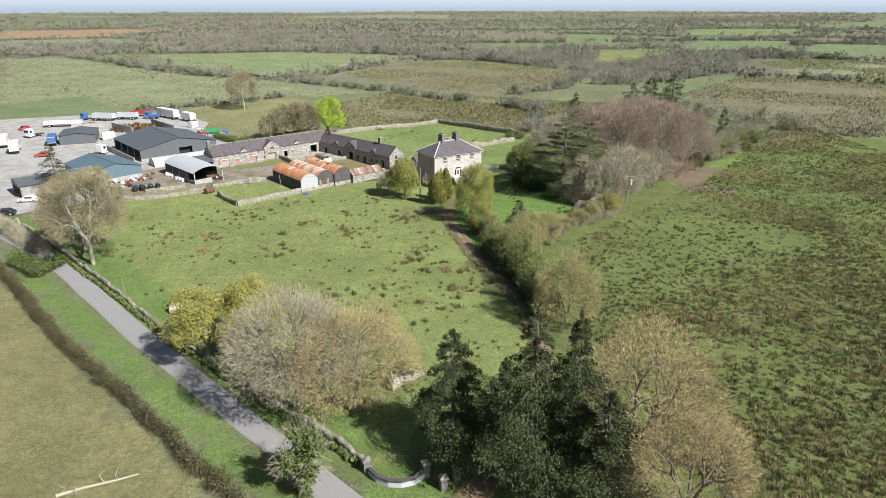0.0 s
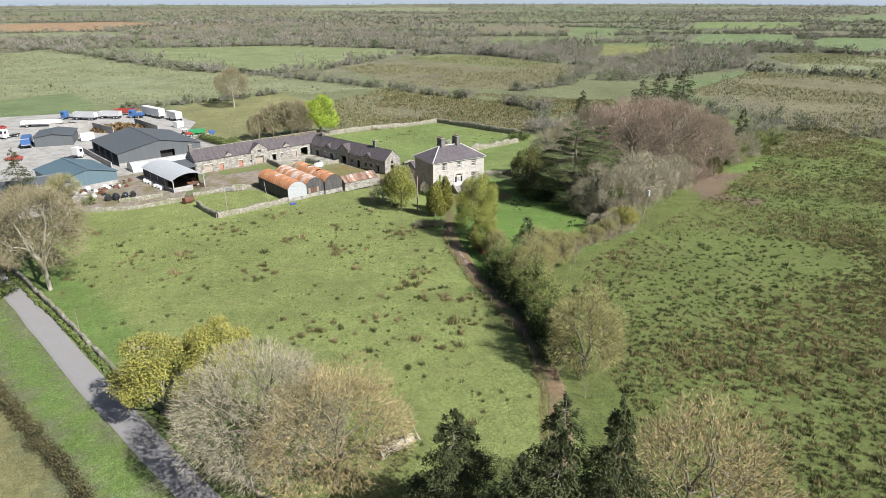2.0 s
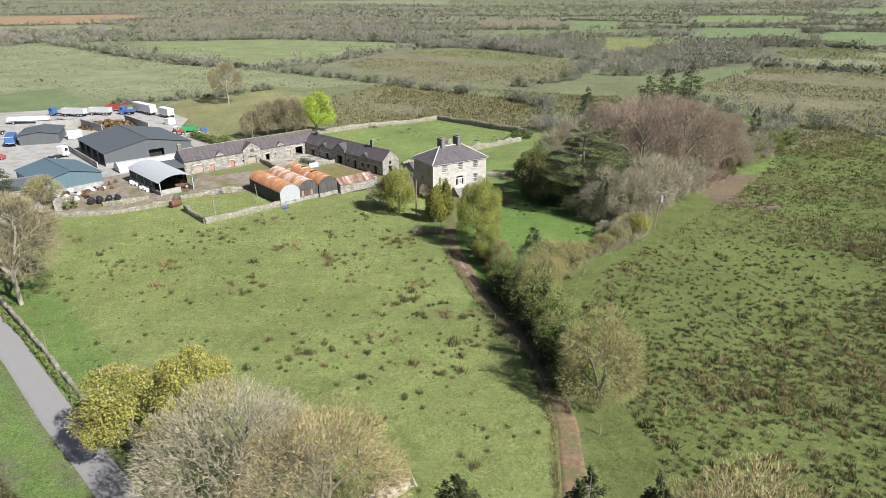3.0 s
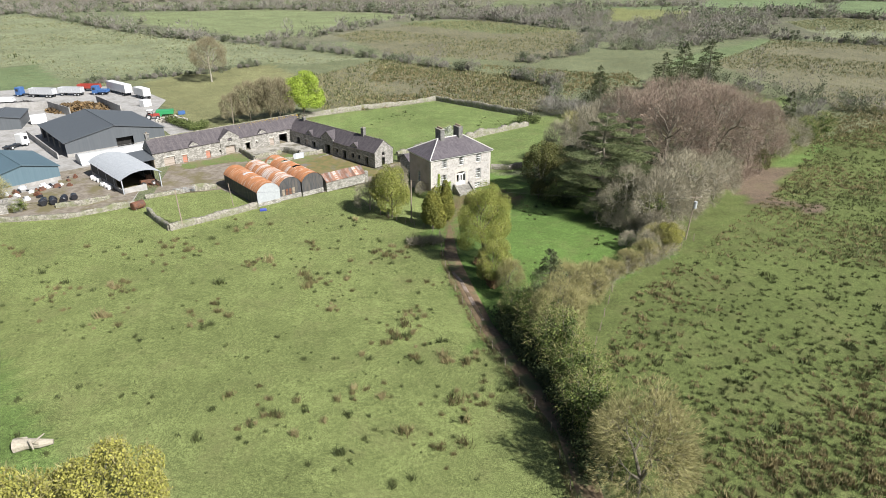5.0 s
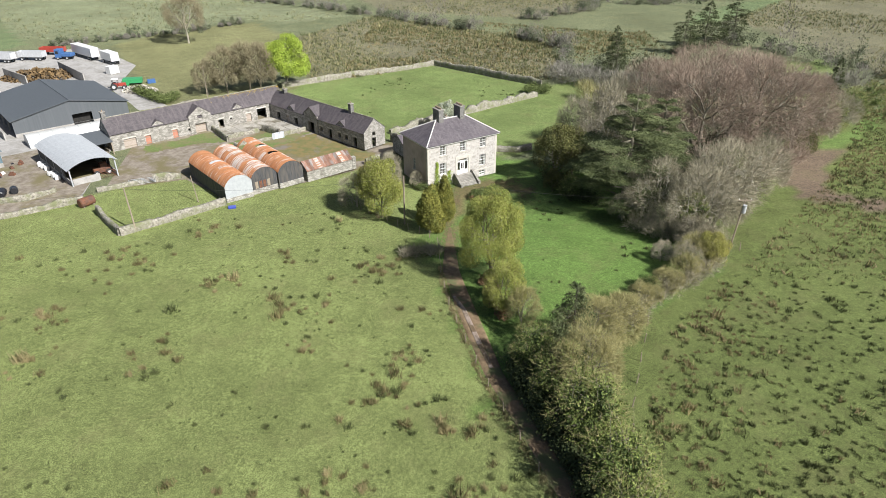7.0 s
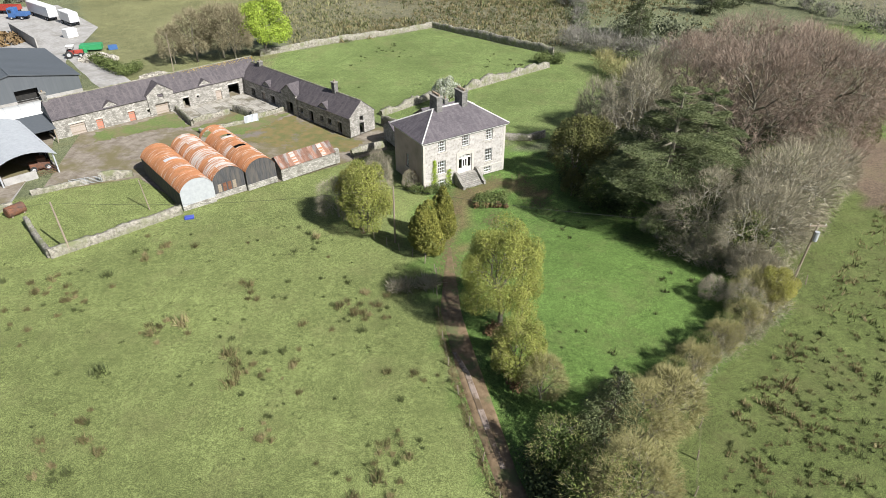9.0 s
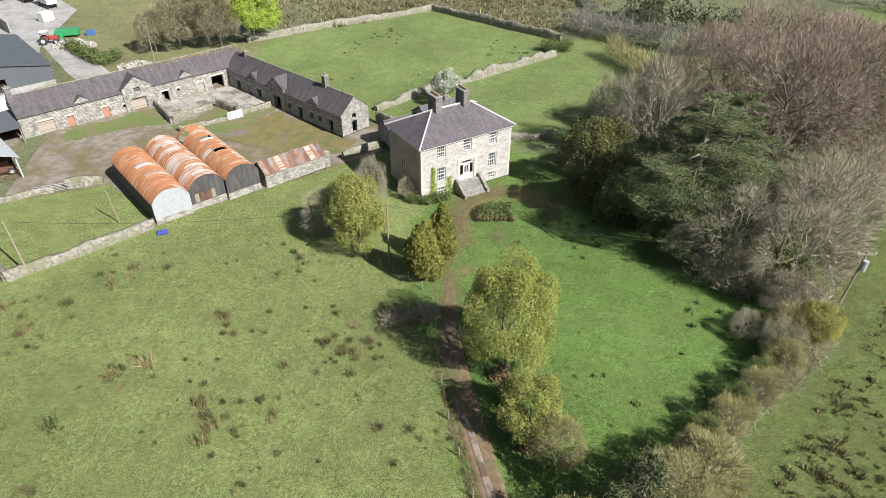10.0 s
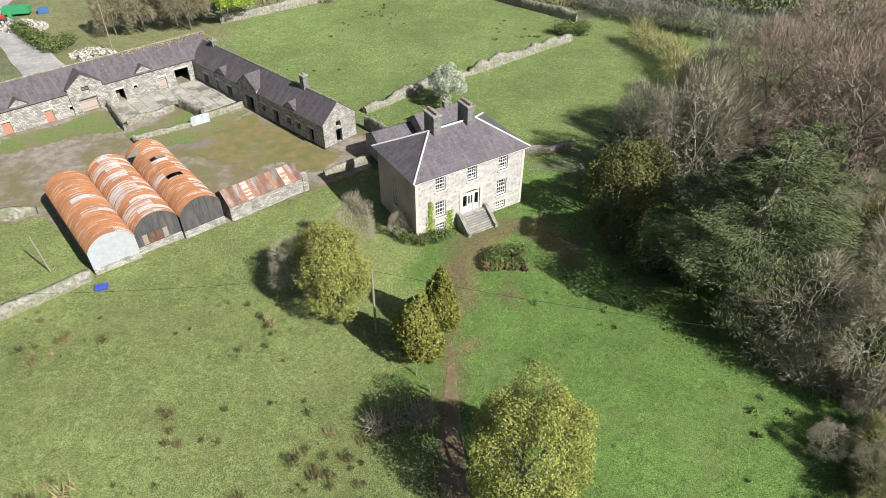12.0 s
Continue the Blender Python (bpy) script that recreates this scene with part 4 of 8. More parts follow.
for k, (off, back, L, front, pale, label) in enumerate((
        (0.0, 0.0, 15.0, M_GALV, (0.03, 0.06, 0.15), "round-roofed hay barn with rusted orange sheets and pale gable"),
        (4.75, 0.5, 15.2, M_BLACKTIN, (0.3, 0.8, 0.3), "round-roofed hay barn with half-rusted galvanised sheets"),
        (9.5, 0.1, 16.2, M_BLACKTIN, (0.05, 0.1, 0.25), "round-roofed hay barn with rusty sheets and gaps in its roof"))):
    hay_barn(pose(BX + off * ux + back * vx, BY + off * uy + back * vy, -0.6, 0, 0, BA), 4.65, L, 3.0, 1.45, front, label, 11 + k, pale, k + 1)
for k in range(5):
    x = 5.4 + 0.72 * k
    part("board", boxes((x, x + 0.5, 0.53, 0.57, 1.0, 2.2)), (M_WOOD, M_TANK, M_TANK, M_WOOD, M_BLACKTIN)[k], bpy.data.objects["hay_barn.001"]).matrix_basis = pose(-4.75, -0.5 + 0.02, -0.0)


def lean_to():
    s = thing("stone_shed", pose(-26.4, 157.1, -0.9, 0, 0, 42), "low stone shed with patched rusty tin roof", "shed")
    L, W = 9.4, 3.6
    part("wall", boxes((0, L, 0, 0.5, 0, 2.1), (0, 0.5, 0.5, W, 0, 2.1), (L - 0.5, L, 0.5, W, 0, 2.1), (0.5, L - 0.5, W - 0.5, W, 0, 2.0)), M_RUBBLE, s)
    for x in (0.1, L - 0.4):
        bm = bmesh.new()
        for xx in (x, x + 0.3):
            quad(bm, (xx, 0, 2.1), (xx, W, 2.1), (xx, W / 2, 3.3))
        part("gable", bm, M_RUBBLE, s)
    rnd = random.Random(5)
    n = 12
    bm = bmesh.new()
    w = (L + 0.1) / n
    dz, dy = 1.35, W / 2 + 0.2
    rows = []
    for j in range(13):
        d = 0.02 if j % 2 else 0
        rows.append([bm.verts.new((w * j / 12, 0, d)), bm.verts.new((w * j / 12, dy, dz + d))])
    for r, q in zip(rows, rows[1:]):
        bm.faces.new((r[0], q[0], q[1], r[1]))
    base = bpy.data.meshes.new("sheet")
    bm.to_mesh(base)
    bm.free()
    var = []
    for mat in (M_RUST_OLD, M_RUST_PALE, M_GALV):
        me = base.copy()
        me.materials.append(mat)
        var.append(me)
    for side in (0, 1):
        for i in range(n):
            o = new("roof_sheet", var[rnd.choice((0, 0, 0, 0, 0, 0, 0, 1))])
            o.parent = s
            o.matrix_basis = pose(i * w - 0.05, -0.2, 2.0 + 0.006 * (i % 2)) if not side else pose((i + 1) * w - 0.05, W + 0.2, 2.0 + 0.006 * (i % 2), 0, 0, 180)
    part("pier", boxes((L + 0.02, L + 0.7, -0.1, 0.6, 0, 2.3)), M_RUBBLE, s)


lean_to()


# ---------------------------------------------------------------- works sheds
def portal_shed(name, m, W, L, eave, rise, roof, clad, label, base_h=1.2, open_left=False, door=None, stripes=True):
    """A gabled steel shed: gable front at y=0, W across x, L along y."""
    s = thing(name, m, label, "shed", "works sheds")
    holes = [(door[0], door[1], 0.001, door[2])] if door else []
    if base_h:
        lows = [(h[0], h[1], h[2], base_h - 0.001) for h in holes]
        part("plinth_wall", pierced(W, base_h, 0.22, lows), M_CONC, s, "pale concrete plinth wall")
    ch = [(h[0], h[1], 0.001, h[3] - base_h) for h in holes]
    g = part("gable_cladding", pierced(W, eave - base_h, 0.12, ch, top=rise), clad, s)
    g.location = (0, 0.05, base_h)
    g2 = part("gable_cladding", pierced(W, eave, 0.12, [], top=rise), clad, s)
    g2.location = (0, L - 0.15, 0)
    if not open_left:
        part("side_cladding", boxes((0.02, 0.14, 0.25, L - 0.2, 0, eave - 0.02)), clad, s)
    else:
        for k in range(5):
            y = 0.3 + (L - 0.8) * k / 4
            part("column", boxes((0.05, 0.3, y, y + 0.3, 0, eave - 0.1)), M_CONC, s)
        # Added near-black sheet that paints the shade within the open side.
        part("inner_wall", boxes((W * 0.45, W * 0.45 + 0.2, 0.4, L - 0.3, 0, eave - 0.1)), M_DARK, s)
    part("side_cladding", boxes((W - 0.14, W - 0.02, 0.25, L - 0.2, 0, eave - 0.02)), clad, s)
    e = 0.35
    zs = eave - e * rise / (W / 2) + 0.03
    for x in (-e, W + e):
        part("roof", slab_roof([(x, -0.3, zs), (W / 2, -0.3, eave + rise + 0.03), (W / 2, L + 0.2, eave + rise + 0.03), (x, L + 0.2, zs)], 0.1), roof, s)
        if stripes:
            n = int(L / 1.0)
            bm = bmesh.new()
            for k in range(n + 1):
                y = -0.25 + (L + 0.4) * k / n
                quad(bm, (x, y, zs + 0.135), (x, y + 0.08, zs + 0.135), (W / 2, y + 0.08, eave + rise + 0.165), (W / 2, y, eave + rise + 0.165))
            part("roof_ribs", bm, roof, s)
    bm = bmesh.new()
    part("ridge_cap", tube(bm, [(W / 2, -0.3, eave + rise + 0.14), (W / 2, L + 0.2, eave + rise + 0.14)], [0.16, 0.16], 6), roof, s)
    if holes:
        # Near-black sheet set behind the opening, painting the shade indoors.
        part("doorway", boxes((door[0], door[1], 1.5, 1.6, 0, door[2])), M_DARK, s)
    return s


portal_shed("grey_shed", pose(-92.2, 179.4, -1.2, 0, 0, 43.5), 23.0, 24.5, 3.9, 2.3, M_GREYCLAD, M_GREYCLAD, "wide slate-grey steel shed with open side", 1.2, True, (11.3, 15.3, 3.1))
portal_shed("blue_shed", pose(-92.6, 152.6, -0.9, 0, 0, 49), 13.2, 16.5, 3.4, 1.6, M_BLUECLAD, M_BLUECLAD, "blue-grey steel shed with pale plinth", 1.2)


def curved_shed(m, W, L, eave, rise):
    """An open-fronted shed under a curved roof of pale corrugated sheets."""
    s = thing("curved_shed", m, "open-fronted shed with curved pale sheeted roof", "shed", "works sheds")
    rad = (W * W / 4 + rise * rise) / (2 * rise)
    half = math.asin(W / 2 / rad)
    cols = 14
    wy = (L + 0.5) / cols
    me = sheet_mesh(rad, -half - 0.06, half + 0.06, 0, wy + 0.03, waves=5)
    me.materials.append(M_GALV)
    for c in range(cols):
        o = new("roof_sheet", me)
        o.parent = s
        o.location = (W / 2, -0.4 + c * wy, eave + rise - rad + 0.008 * (c % 2))
    for x in (0.0, W - 0.12):
        part("side_boarding", boxes((x, x + 0.12, 3.2, L, 1.0, eave)), M_BLACKTIN, s, "dark boarded side")
        part("plinth_wall", boxes((x, x + 0.2, 0.4, L, 0, 0.998)), M_CONC, s)
        for k in range(5):
            y = (L - 0.3) * k / 4
            part("column", boxes((x - 0.04, x + 0.16, y, y + 0.2, 0, eave)), M_GALV, s)
    bm = bmesh.new()
    n = 10
    pts = [(0.1, 0), (W - 0.1, 0)] + [(W / 2 + rad * math.sin(half - 2 * half * i / n), eave + rise - rad + rad * math.cos(half - 2 * half * i / n) - 0.05) for i in range(n + 1)]
    a, b = [[bm.verts.new((x, y, z)) for x, z in pts] for y in (L - 0.15, L - 0.05)]
    bm.faces.new(a)
    bm.faces.new(b[::-1])
    part("rear_sheeting", bm, M_BLACKTIN, s)
    part("front_wall", boxes((0.3, W * 0.62, 0.3, 0.5, 0, 1.3)), M_CONC, s, "low concrete block front wall")
    for k in range(5):
        bm = bmesh.new()
        part("feed_rail", tube(bm, [(W * 0.64, 0.4, 0.3 + 0.26 * k), (W - 0.1, 0.4, 0.3 + 0.26 * k)], [0.03, 0.03], 6), M_TANK, s)


curved_shed(pose(-66.0, 153.2, -0.6, 0, 0, 46), 7.6, 18.0, 3.4, 1.0)
portal_shed("dark_shed", pose(-130.2, 202.5, -1.0, 0, 0, 23), 10.5, 12.5, 3.2, 0.8, M_GREYCLAD, M_GREYCLAD, "dark grey low steel shed", 0, False, None)
portal_shed("roadside_shed", pose(-108, 146.0, -0.8, 0, 0, -45), 9.0, 17.0, 3.6, 1.0, M_GREYCLAD, M_CONC, "dark-roofed shed by the road with open end", 0, False, (0.6, 8.4, 2.8))
# ---------------------------------------------------------------- trees


def skeleton(h, r, n, seed, low=0.3, trunk_r=0.02, lobes=18, lean=0.0, lobe=0.36):
    """A tree's limbs, forking towards the tips of many rounded lobes: nodes, parents, radii, the tips' nodes, and a sampler of the lobes' outer skin."""
    g = np.random.default_rng(seed)
    cz = low * h + 0.42 * (1 - low) * h
    c = np.array([lean * h * 0.1, 0, cz])
    k = np.arange(lobes)
    zd = 1 - 1.5 * (k + 0.5) / lobes
    az = k * 2.4 + g.uniform(0, 6.28)
    D = np.stack([np.sqrt(1 - zd * zd) * np.cos(az), np.sqrt(1 - zd * zd) * np.sin(az), zd], -1) + g.normal(0, 0.13, (lobes, 3))
    D /= np.linalg.norm(D, axis=1)[:, None]
    ext = np.stack([np.full(lobes, r), np.full(lobes, r), np.where(D[:, 2] > 0, h - cz, cz - low * h)], -1)
    LC = c + D * ext * g.uniform(0.55, 0.74, lobes)[:, None]
    LR = lobe * r * g.uniform(0.78, 1.2, lobes)
    tall = np.clip((h * (1 - low)) / (2 * r), 0.75, 1.3)

    def skin(m, gg, deep=0.45, outward=0.75):
        i = gg.integers(0, lobes, m)
        e = gg.normal(size=(m, 3))
        e /= np.linalg.norm(e, axis=1)[:, None]
        e = e + outward * D[i]
        e /= np.linalg.norm(e, axis=1)[:, None]
        p = LC[i] + e * (gg.random(m) ** deep * LR[i])[:, None] * np.array([1, 1, tall])
        p[:, 2] = np.maximum(p[:, 2], 0.03 * h + 0.2 * gg.random(m))
        return p, e

    tips, _ = skin(n, g, 0.6, 0.5)
    base = low * h * 0.75 + 0.1 * h
    P = [np.array([lean * (i / 4) * h * 0.04 + g.normal(0, 0.006 * h * i / 4), g.normal(0, 0.006 * h * i / 4), base * i / 4]) for i in range(5)]
    par, ends = [-1, 0, 1, 2, 3], []
    stack = [(4, np.arange(n), 0)]
    while stack:
        node, idx, depth = stack.pop()
        q, o = tips[idx], P[node]
        if len(idx) <= 2:
            for t in q:
                v = t - o
                P.append(o + v * 0.5 + g.normal(0, 0.06 * np.linalg.norm(v), 3))
                par.append(node)
                P.append(t)
                par.append(len(P) - 2)
                ends.append(len(P) - 1)
            continue
        m = 4 if depth == 0 else 2
        cen = q[g.choice(len(q), m, replace=False)] if len(q) >= m else q
        for _ in range(4):
            who = np.argmin(((q[:, None] - cen[None]) ** 2).sum(2), 1)
            cen = np.stack([q[who == j].mean(0) if (who == j).any() else cen[j] for j in range(len(cen))])
        for j in range(len(cen)):
            sub = idx[who == j]
            if not len(sub):
                continue
            v = cen[j] - o
            L = np.linalg.norm(v)
            P.append(o + v * (0.36 if depth < 3 else 0.45) + g.normal(0, 0.05 * L, 3) + np.array([0, 0, (0.10 if depth < 2 else 0.03) * L]))
            par.append(node)
            stack.append((len(P) - 1, sub, depth + 1))
    P, par = np.array(P), np.array(par)
    cnt = np.ones(len(P))
    for i in range(len(P) - 1, 0, -1):
        cnt[par[i]] += cnt[i]
    rad = trunk_r * h * (cnt / cnt[0]) ** 0.48
    return P, par, np.maximum(rad, 0.014), np.array(ends), skin


def limbs_mesh(P, par, rad):
    """Tapered limbs as one mesh, thick ones rounder."""
    VV, FF, at = [], [], 0
    for sides, pick in ((7, rad >= 0.08), (3, (rad < 0.08) & (rad >= 0.03)), (2, rad < 0.03)):
        i = np.where((par >= 0) & pick)[0]
        a, b = P[par[i]], P[i]
        d = b - a
        d /= np.linalg.norm(d, axis=1)[:, None] + 1e-9
        ref = np.where(abs(d[:, 2:3]) > 0.9, [[1.0, 0, 0]], [[0, 0, 1.0]])
        u = np.cross(d, ref)
        u /= np.linalg.norm(u, axis=1)[:, None]
        w = np.cross(d, u)
        ang = np.arange(sides) * 2 * np.pi / sides
        ring = np.cos(ang)[None, :, None] * u[:, None] + np.sin(ang)[None, :, None] * w[:, None]
        ra, rb = np.minimum(rad[par[i]], rad[i] * 1.6), rad[i]
        V = np.concatenate([a[:, None] + ring * ra[:, None, None], b[:, None] + ring * rb[:, None, None]], 1)
        s = at + np.arange(len(i))[:, None] * 2 * sides
        k = np.arange(sides if sides > 2 else 1)[None]
        k2 = (k + 1) % sides
        FF.append(np.stack([s + k, s + k2, s + sides + k2, s + sides + k], -1).reshape(-1, 4))
        VV.append(V.reshape(-1, 3))
        at += len(VV[-1])
    return quick_mesh("limbs", np.concatenate(VV), np.concatenate(FF))


def slivers(base, direction, length, width, g):
    """Long thin triangles: twigs and blades."""
    side = np.cross(direction, g.normal(size=direction.shape))
    side /= np.linalg.norm(side, axis=1)[:, None] + 1e-9
    V = np.stack([base - side * width[:, None] / 2, base + side * width[:, None] / 2, base + direction * length[:, None]], 1)
    return V.reshape(-1, 3)


def flecks(centre, size, g, up=0.0, out=None, follow=1.1):
    """Leaves: small kite-shaped quads in all directions (up: how far they lie flat)."""
    n = len(centre)
    nrm = g.normal(size=(n, 3)) * (1 - 0.6 * up) + np.array([0, 0, up])
    if out is not None:
        nrm = nrm * 0.75 + out * follow
    nrm /= np.linalg.norm(nrm, axis=1)[:, None]
    u = np.cross(nrm, g.normal(size=(n, 3)))
    u /= np.linalg.norm(u, axis=1)[:, None] + 1e-9
    w = np.cross(nrm, u)
    s = size[:, None]
    V = np.stack([centre - u * s, centre - w * s * 0.55 + nrm * s * 0.15, centre + u * s, centre + w * s * 0.55 + nrm * s * 0.15], 1)
    return V.reshape(-1, 3)


def tri_mesh(name, V):
    return quick_mesh(name, V, np.arange(len(V)).reshape(-1, 3))


def kite_mesh(name, V):
    return quick_mesh(name, V, np.arange(len(V)).reshape(-1, 4))


def broadleaf(h, r, seed, twig_mat, label, twigs=16000, leaf=None, leaves=0, leaf_size=0.12, n=330, low=0.25, bark=None, ivy=0, lobes=18, lobe=0.36, tw=(0.35, 1.0, 0.035), thin=0.014, lean=0.0, name="tree", category="tree"):
    """A tree > trunk, crown (sprays of twigs at the limbs' tips), foliage, ivy."""
    g = np.random.default_rng(seed + 100)
    P, par, rad, ends, skin = skeleton(h, r, n, seed, low, lobes=lobes, lean=lean, lobe=lobe)
    t = thing(name, Matrix(), label, category)
    rad = np.maximum(rad, thin)
    part("trunk", limbs_mesh(P, par, rad), bark or M_BARK, t)
    c = np.array([0, 0, h * (0.35 * low + 0.4)])
    if twigs:
        i = ends[g.integers(0, len(ends), twigs)]
        f = (0.1 + 0.9 * g.random(twigs))[:, None]
        base = P[i] * f + P[par[i]] * (1 - f)
        along = P[i] - P[par[i]]
        along /= np.linalg.norm(along, axis=1)[:, None] + 1e-9
        k = int(twigs * 0.55)
        base[:k], along[:k] = skin(k, g, 0.3, 0.85)
        out = base - c
        out /= np.linalg.norm(out, axis=1)[:, None] + 1e-9
        d = along * 0.5 + out * 0.5 + g.normal(size=out.shape) * 0.42 + np.array([0, 0, 0.12])
        d /= np.linalg.norm(d, axis=1)[:, None]
        part("crown", tri_mesh("twigs", slivers(base, d, g.uniform(tw[0], tw[1], twigs), tw[2] * g.uniform(0.7, 1.4, twigs), g)), twig_mat, t)
    if leaves:
        at, e = skin(leaves, g, 0.22, 0.55)
        k = leaves // 4
        i = ends[g.integers(0, len(ends), k)]
        at[:k] = P[i] + g.normal(0, 0.03 * r + 0.1, (k, 3))
        part("foliage", kite_mesh("leaves", flecks(at, g.uniform(0.6, 1.3, leaves) * leaf_size, g, 0.3, e, 0.75)), leaf, t)
    if ivy:
        m = np.where(rad > np.quantile(rad, 0.86))[0]
        m = m[m > 0]
        i = m[g.integers(0, len(m), ivy)]
        f = g.random(ivy)[:, None]
        at = P[i] * f + P[par[i]] * (1 - f) + g.normal(0, 0.035 * h, (ivy, 3)) * [1, 1, 0.8]
        at[:, 2] = np.maximum(at[:, 2], 0.1)
        part("ivy", kite_mesh("ivy", flecks(at, g.uniform(0.7, 1.3, ivy) * 0.135, g, 0.2)), LF_IVY, t, "dark green ivy round the limbs")
    return t


def conifer(h, r, seed, mat, label, tiers=26, droop=0.25, dense=1.0, low=0.12, name="fir_tree", irregular=0.25, power=0.75, leaf=1.0, bark=None):
    """A conifer > trunk, boughs, foliage: many short boughs hung with sprays, fuller on some sides than on others."""
    g = np.random.default_rng(seed)
    t = thing(name, Matrix(), label, "tree")
    bm = bmesh.new()
    tube(bm, [(0, 0, 0), (0.05 * r, 0, h * 0.4), (0, 0, h * 0.75), (0, 0, h)], [0.018 * h, 0.013 * h, 0.006 * h, 0.02], 7)
    part("trunk", bm, bark or M_BARK, t)
    tips, dirs, bs, bd, bl = [], [], [], [], []
    ph = g.uniform(0, 6.28, 3)
    for k in range(tiers):
        f = k / (tiers - 1)
        z0 = h * (low + (0.985 - low) * f)
        for j in range(int(6 + 8 * (1 - f))):
            a = g.uniform(0, 6.283)
            z = z0 + g.normal(0, 0.012 * h)
            full = 1 + irregular * (0.6 * math.sin(2 * a + ph[0] + 5 * f) + 0.5 * math.sin(3 * a - 9 * f + ph[1]) + 0.5 * math.sin(17 * f + ph[2]))
            L = (r * (1 - f) ** power * full * g.uniform(0.7, 1.08) * min(1.0, 0.6 + 2.5 * f) + 0.2)
            d = np.array([math.cos(a), math.sin(a), -droop * g.uniform(0.2, 1.4) + 0.35 * f])
            bs.append([0, 0, z])
            bd.append(d)
            bl.append(L)
            m = int(46 * dense * (0.35 + L / max(r, 1)))
            s = 0.3 + 0.7 * g.random(m) ** 0.6
            wide = (0.06 + 0.30 * s * (1.15 - s)) * L
            p = np.array([0, 0, z]) + d * (s * L)[:, None] + np.array([-math.sin(a), math.cos(a), 0]) * (g.normal(0, 1, m) * wide)[:, None]
            p[:, 2] += g.normal(0, 0.03 + 0.006 * h, m) - 0.14 * L * s * s
            tips.append(p)
            dirs.append(d * 0.8 + g.normal(0, 0.5, (m, 3)) + np.array([0, 0, -0.3]))
    tips, dirs = np.concatenate(tips), np.concatenate(dirs)
    dirs /= np.linalg.norm(dirs, axis=1)[:, None]
    part("foliage", tri_mesh("needles", slivers(tips, dirs, g.uniform(0.6, 1.4, len(tips)) * 0.015 * (h + 4) * leaf, np.full(len(tips), 0.0075 * (h + 4) * leaf), g)), mat, t)
    part("bough", tri_mesh("bough", slivers(np.array(bs), np.array(bd), np.array(bl) * 0.9, np.full(len(bl), 0.07), g)), M_BARK, t)["kind"] = "stuff"
    return t


def cedar(h, r, seed):
    g = np.random.default_rng(seed)
    t = thing("cedar_tree", Matrix(), "dark spreading cedar with flat layered boughs", "tree")
    bm = bmesh.new()
    tube(bm, [(0, 0, 0), (0.2, 0.1, h * 0.35), (0, 0, h * 0.7), (0.1, 0, h * 0.96)], [0.55, 0.42, 0.25, 0.06], 9)
    part("trunk", bm, M_BARK, t)
    pts, dirs, bs, bd, bl = [], [], [], [], []
    for k in range(44):
        z = h * (0.13 + 0.85 * ((k // 4) / 10.5)) + g.uniform(-0.25, 0.25)
        a = k * 2.4 + g.uniform(-0.4, 0.4)
        L = r * min(1.0, 1.45 * (1.06 - z / h)) * (0.68 + 0.32 * min(1.0, z / h / 0.4)) * g.uniform(0.6, 1.1)
        d = np.array([math.cos(a), math.sin(a), g.uniform(-0.05, 0.12)])
        bs.append([0, 0, z])
        bd.append(d)
        bl.append(L)
        m = int(2100 * L / r + 300)
        s = 0.25 + 0.75 * g.random(m) ** 0.7
        spread = g.normal(0, 1, m) * (0.12 + 0.22 * s * (1.15 - s)) * L
        p = np.array([0, 0, z]) + d * (s * L)[:, None] + np.array([-math.sin(a), math.cos(a), 0]) * spread[:, None]
        p[:, 2] += g.normal(0, 0.08, m) + 0.35 * np.sin(s * 2.2) - 0.25 * s ** 2 * L / r
        pts.append(p)
        dirs.append(d + g.normal(0, 0.55, (m, 3)) * [1, 1, 0.35] + np.array([0, 0, -0.12]))
    pts, dirs = np.concatenate(pts), np.concatenate(dirs)
    dirs /= np.linalg.norm(dirs, axis=1)[:, None]
    part("foliage", tri_mesh("needles", slivers(pts, dirs, g.uniform(0.2, 0.5, len(pts)), np.full(len(pts), 0.085), g)), LF_CEDAR, t)
    part("bough", tri_mesh("bough", slivers(np.array(bs), np.array(bd), np.array(bl), np.full(len(bl), 0.25), g)), M_BARK, t)["kind"] = "stuff"
    return t


def settle(proto, x, y, sx=1.0, sz=None, turn=0.0):
    proto.matrix_basis = pose(x, y, gz((x, y)) - 0.05, 0, 0, turn) @ Matrix.Diagonal((sx, sx, sz or sx, 1))
    return proto


def copy_again(proto, x, y, sx=1.0, sz=None, turn=0.0, label=""):
    """A further copy of a settled tree, with its own size."""
    c = copy_thing(proto, Matrix())
    c.matrix_basis = pose(x, y, gz((x, y)) - 0.05, 0, 0, turn) @ Matrix.Diagonal((sx, sx, sz or sx, 1))
    if label:
        c["label"] = label
    return c


# trees by the road and gate
tan1 = settle(broadleaf(14.4, 7.6, 1, TW_GREY, "large bare spreading tree with grey budding twigs by the road", 36000, n=900, low=0.16, lobes=44, lobe=0.38, tw=(0.2, 0.7, 0.036)), -17.3, 58.5)
tan2 = settle(broadleaf(13.2, 7.2, 2, TW_TAN, "broad tan budding tree by the roadside wall", 36000, n=820, low=0.14, lobes=44, lobe=0.38, tw=(0.15, 0.55, 0.042)), -10.8, 57.5)
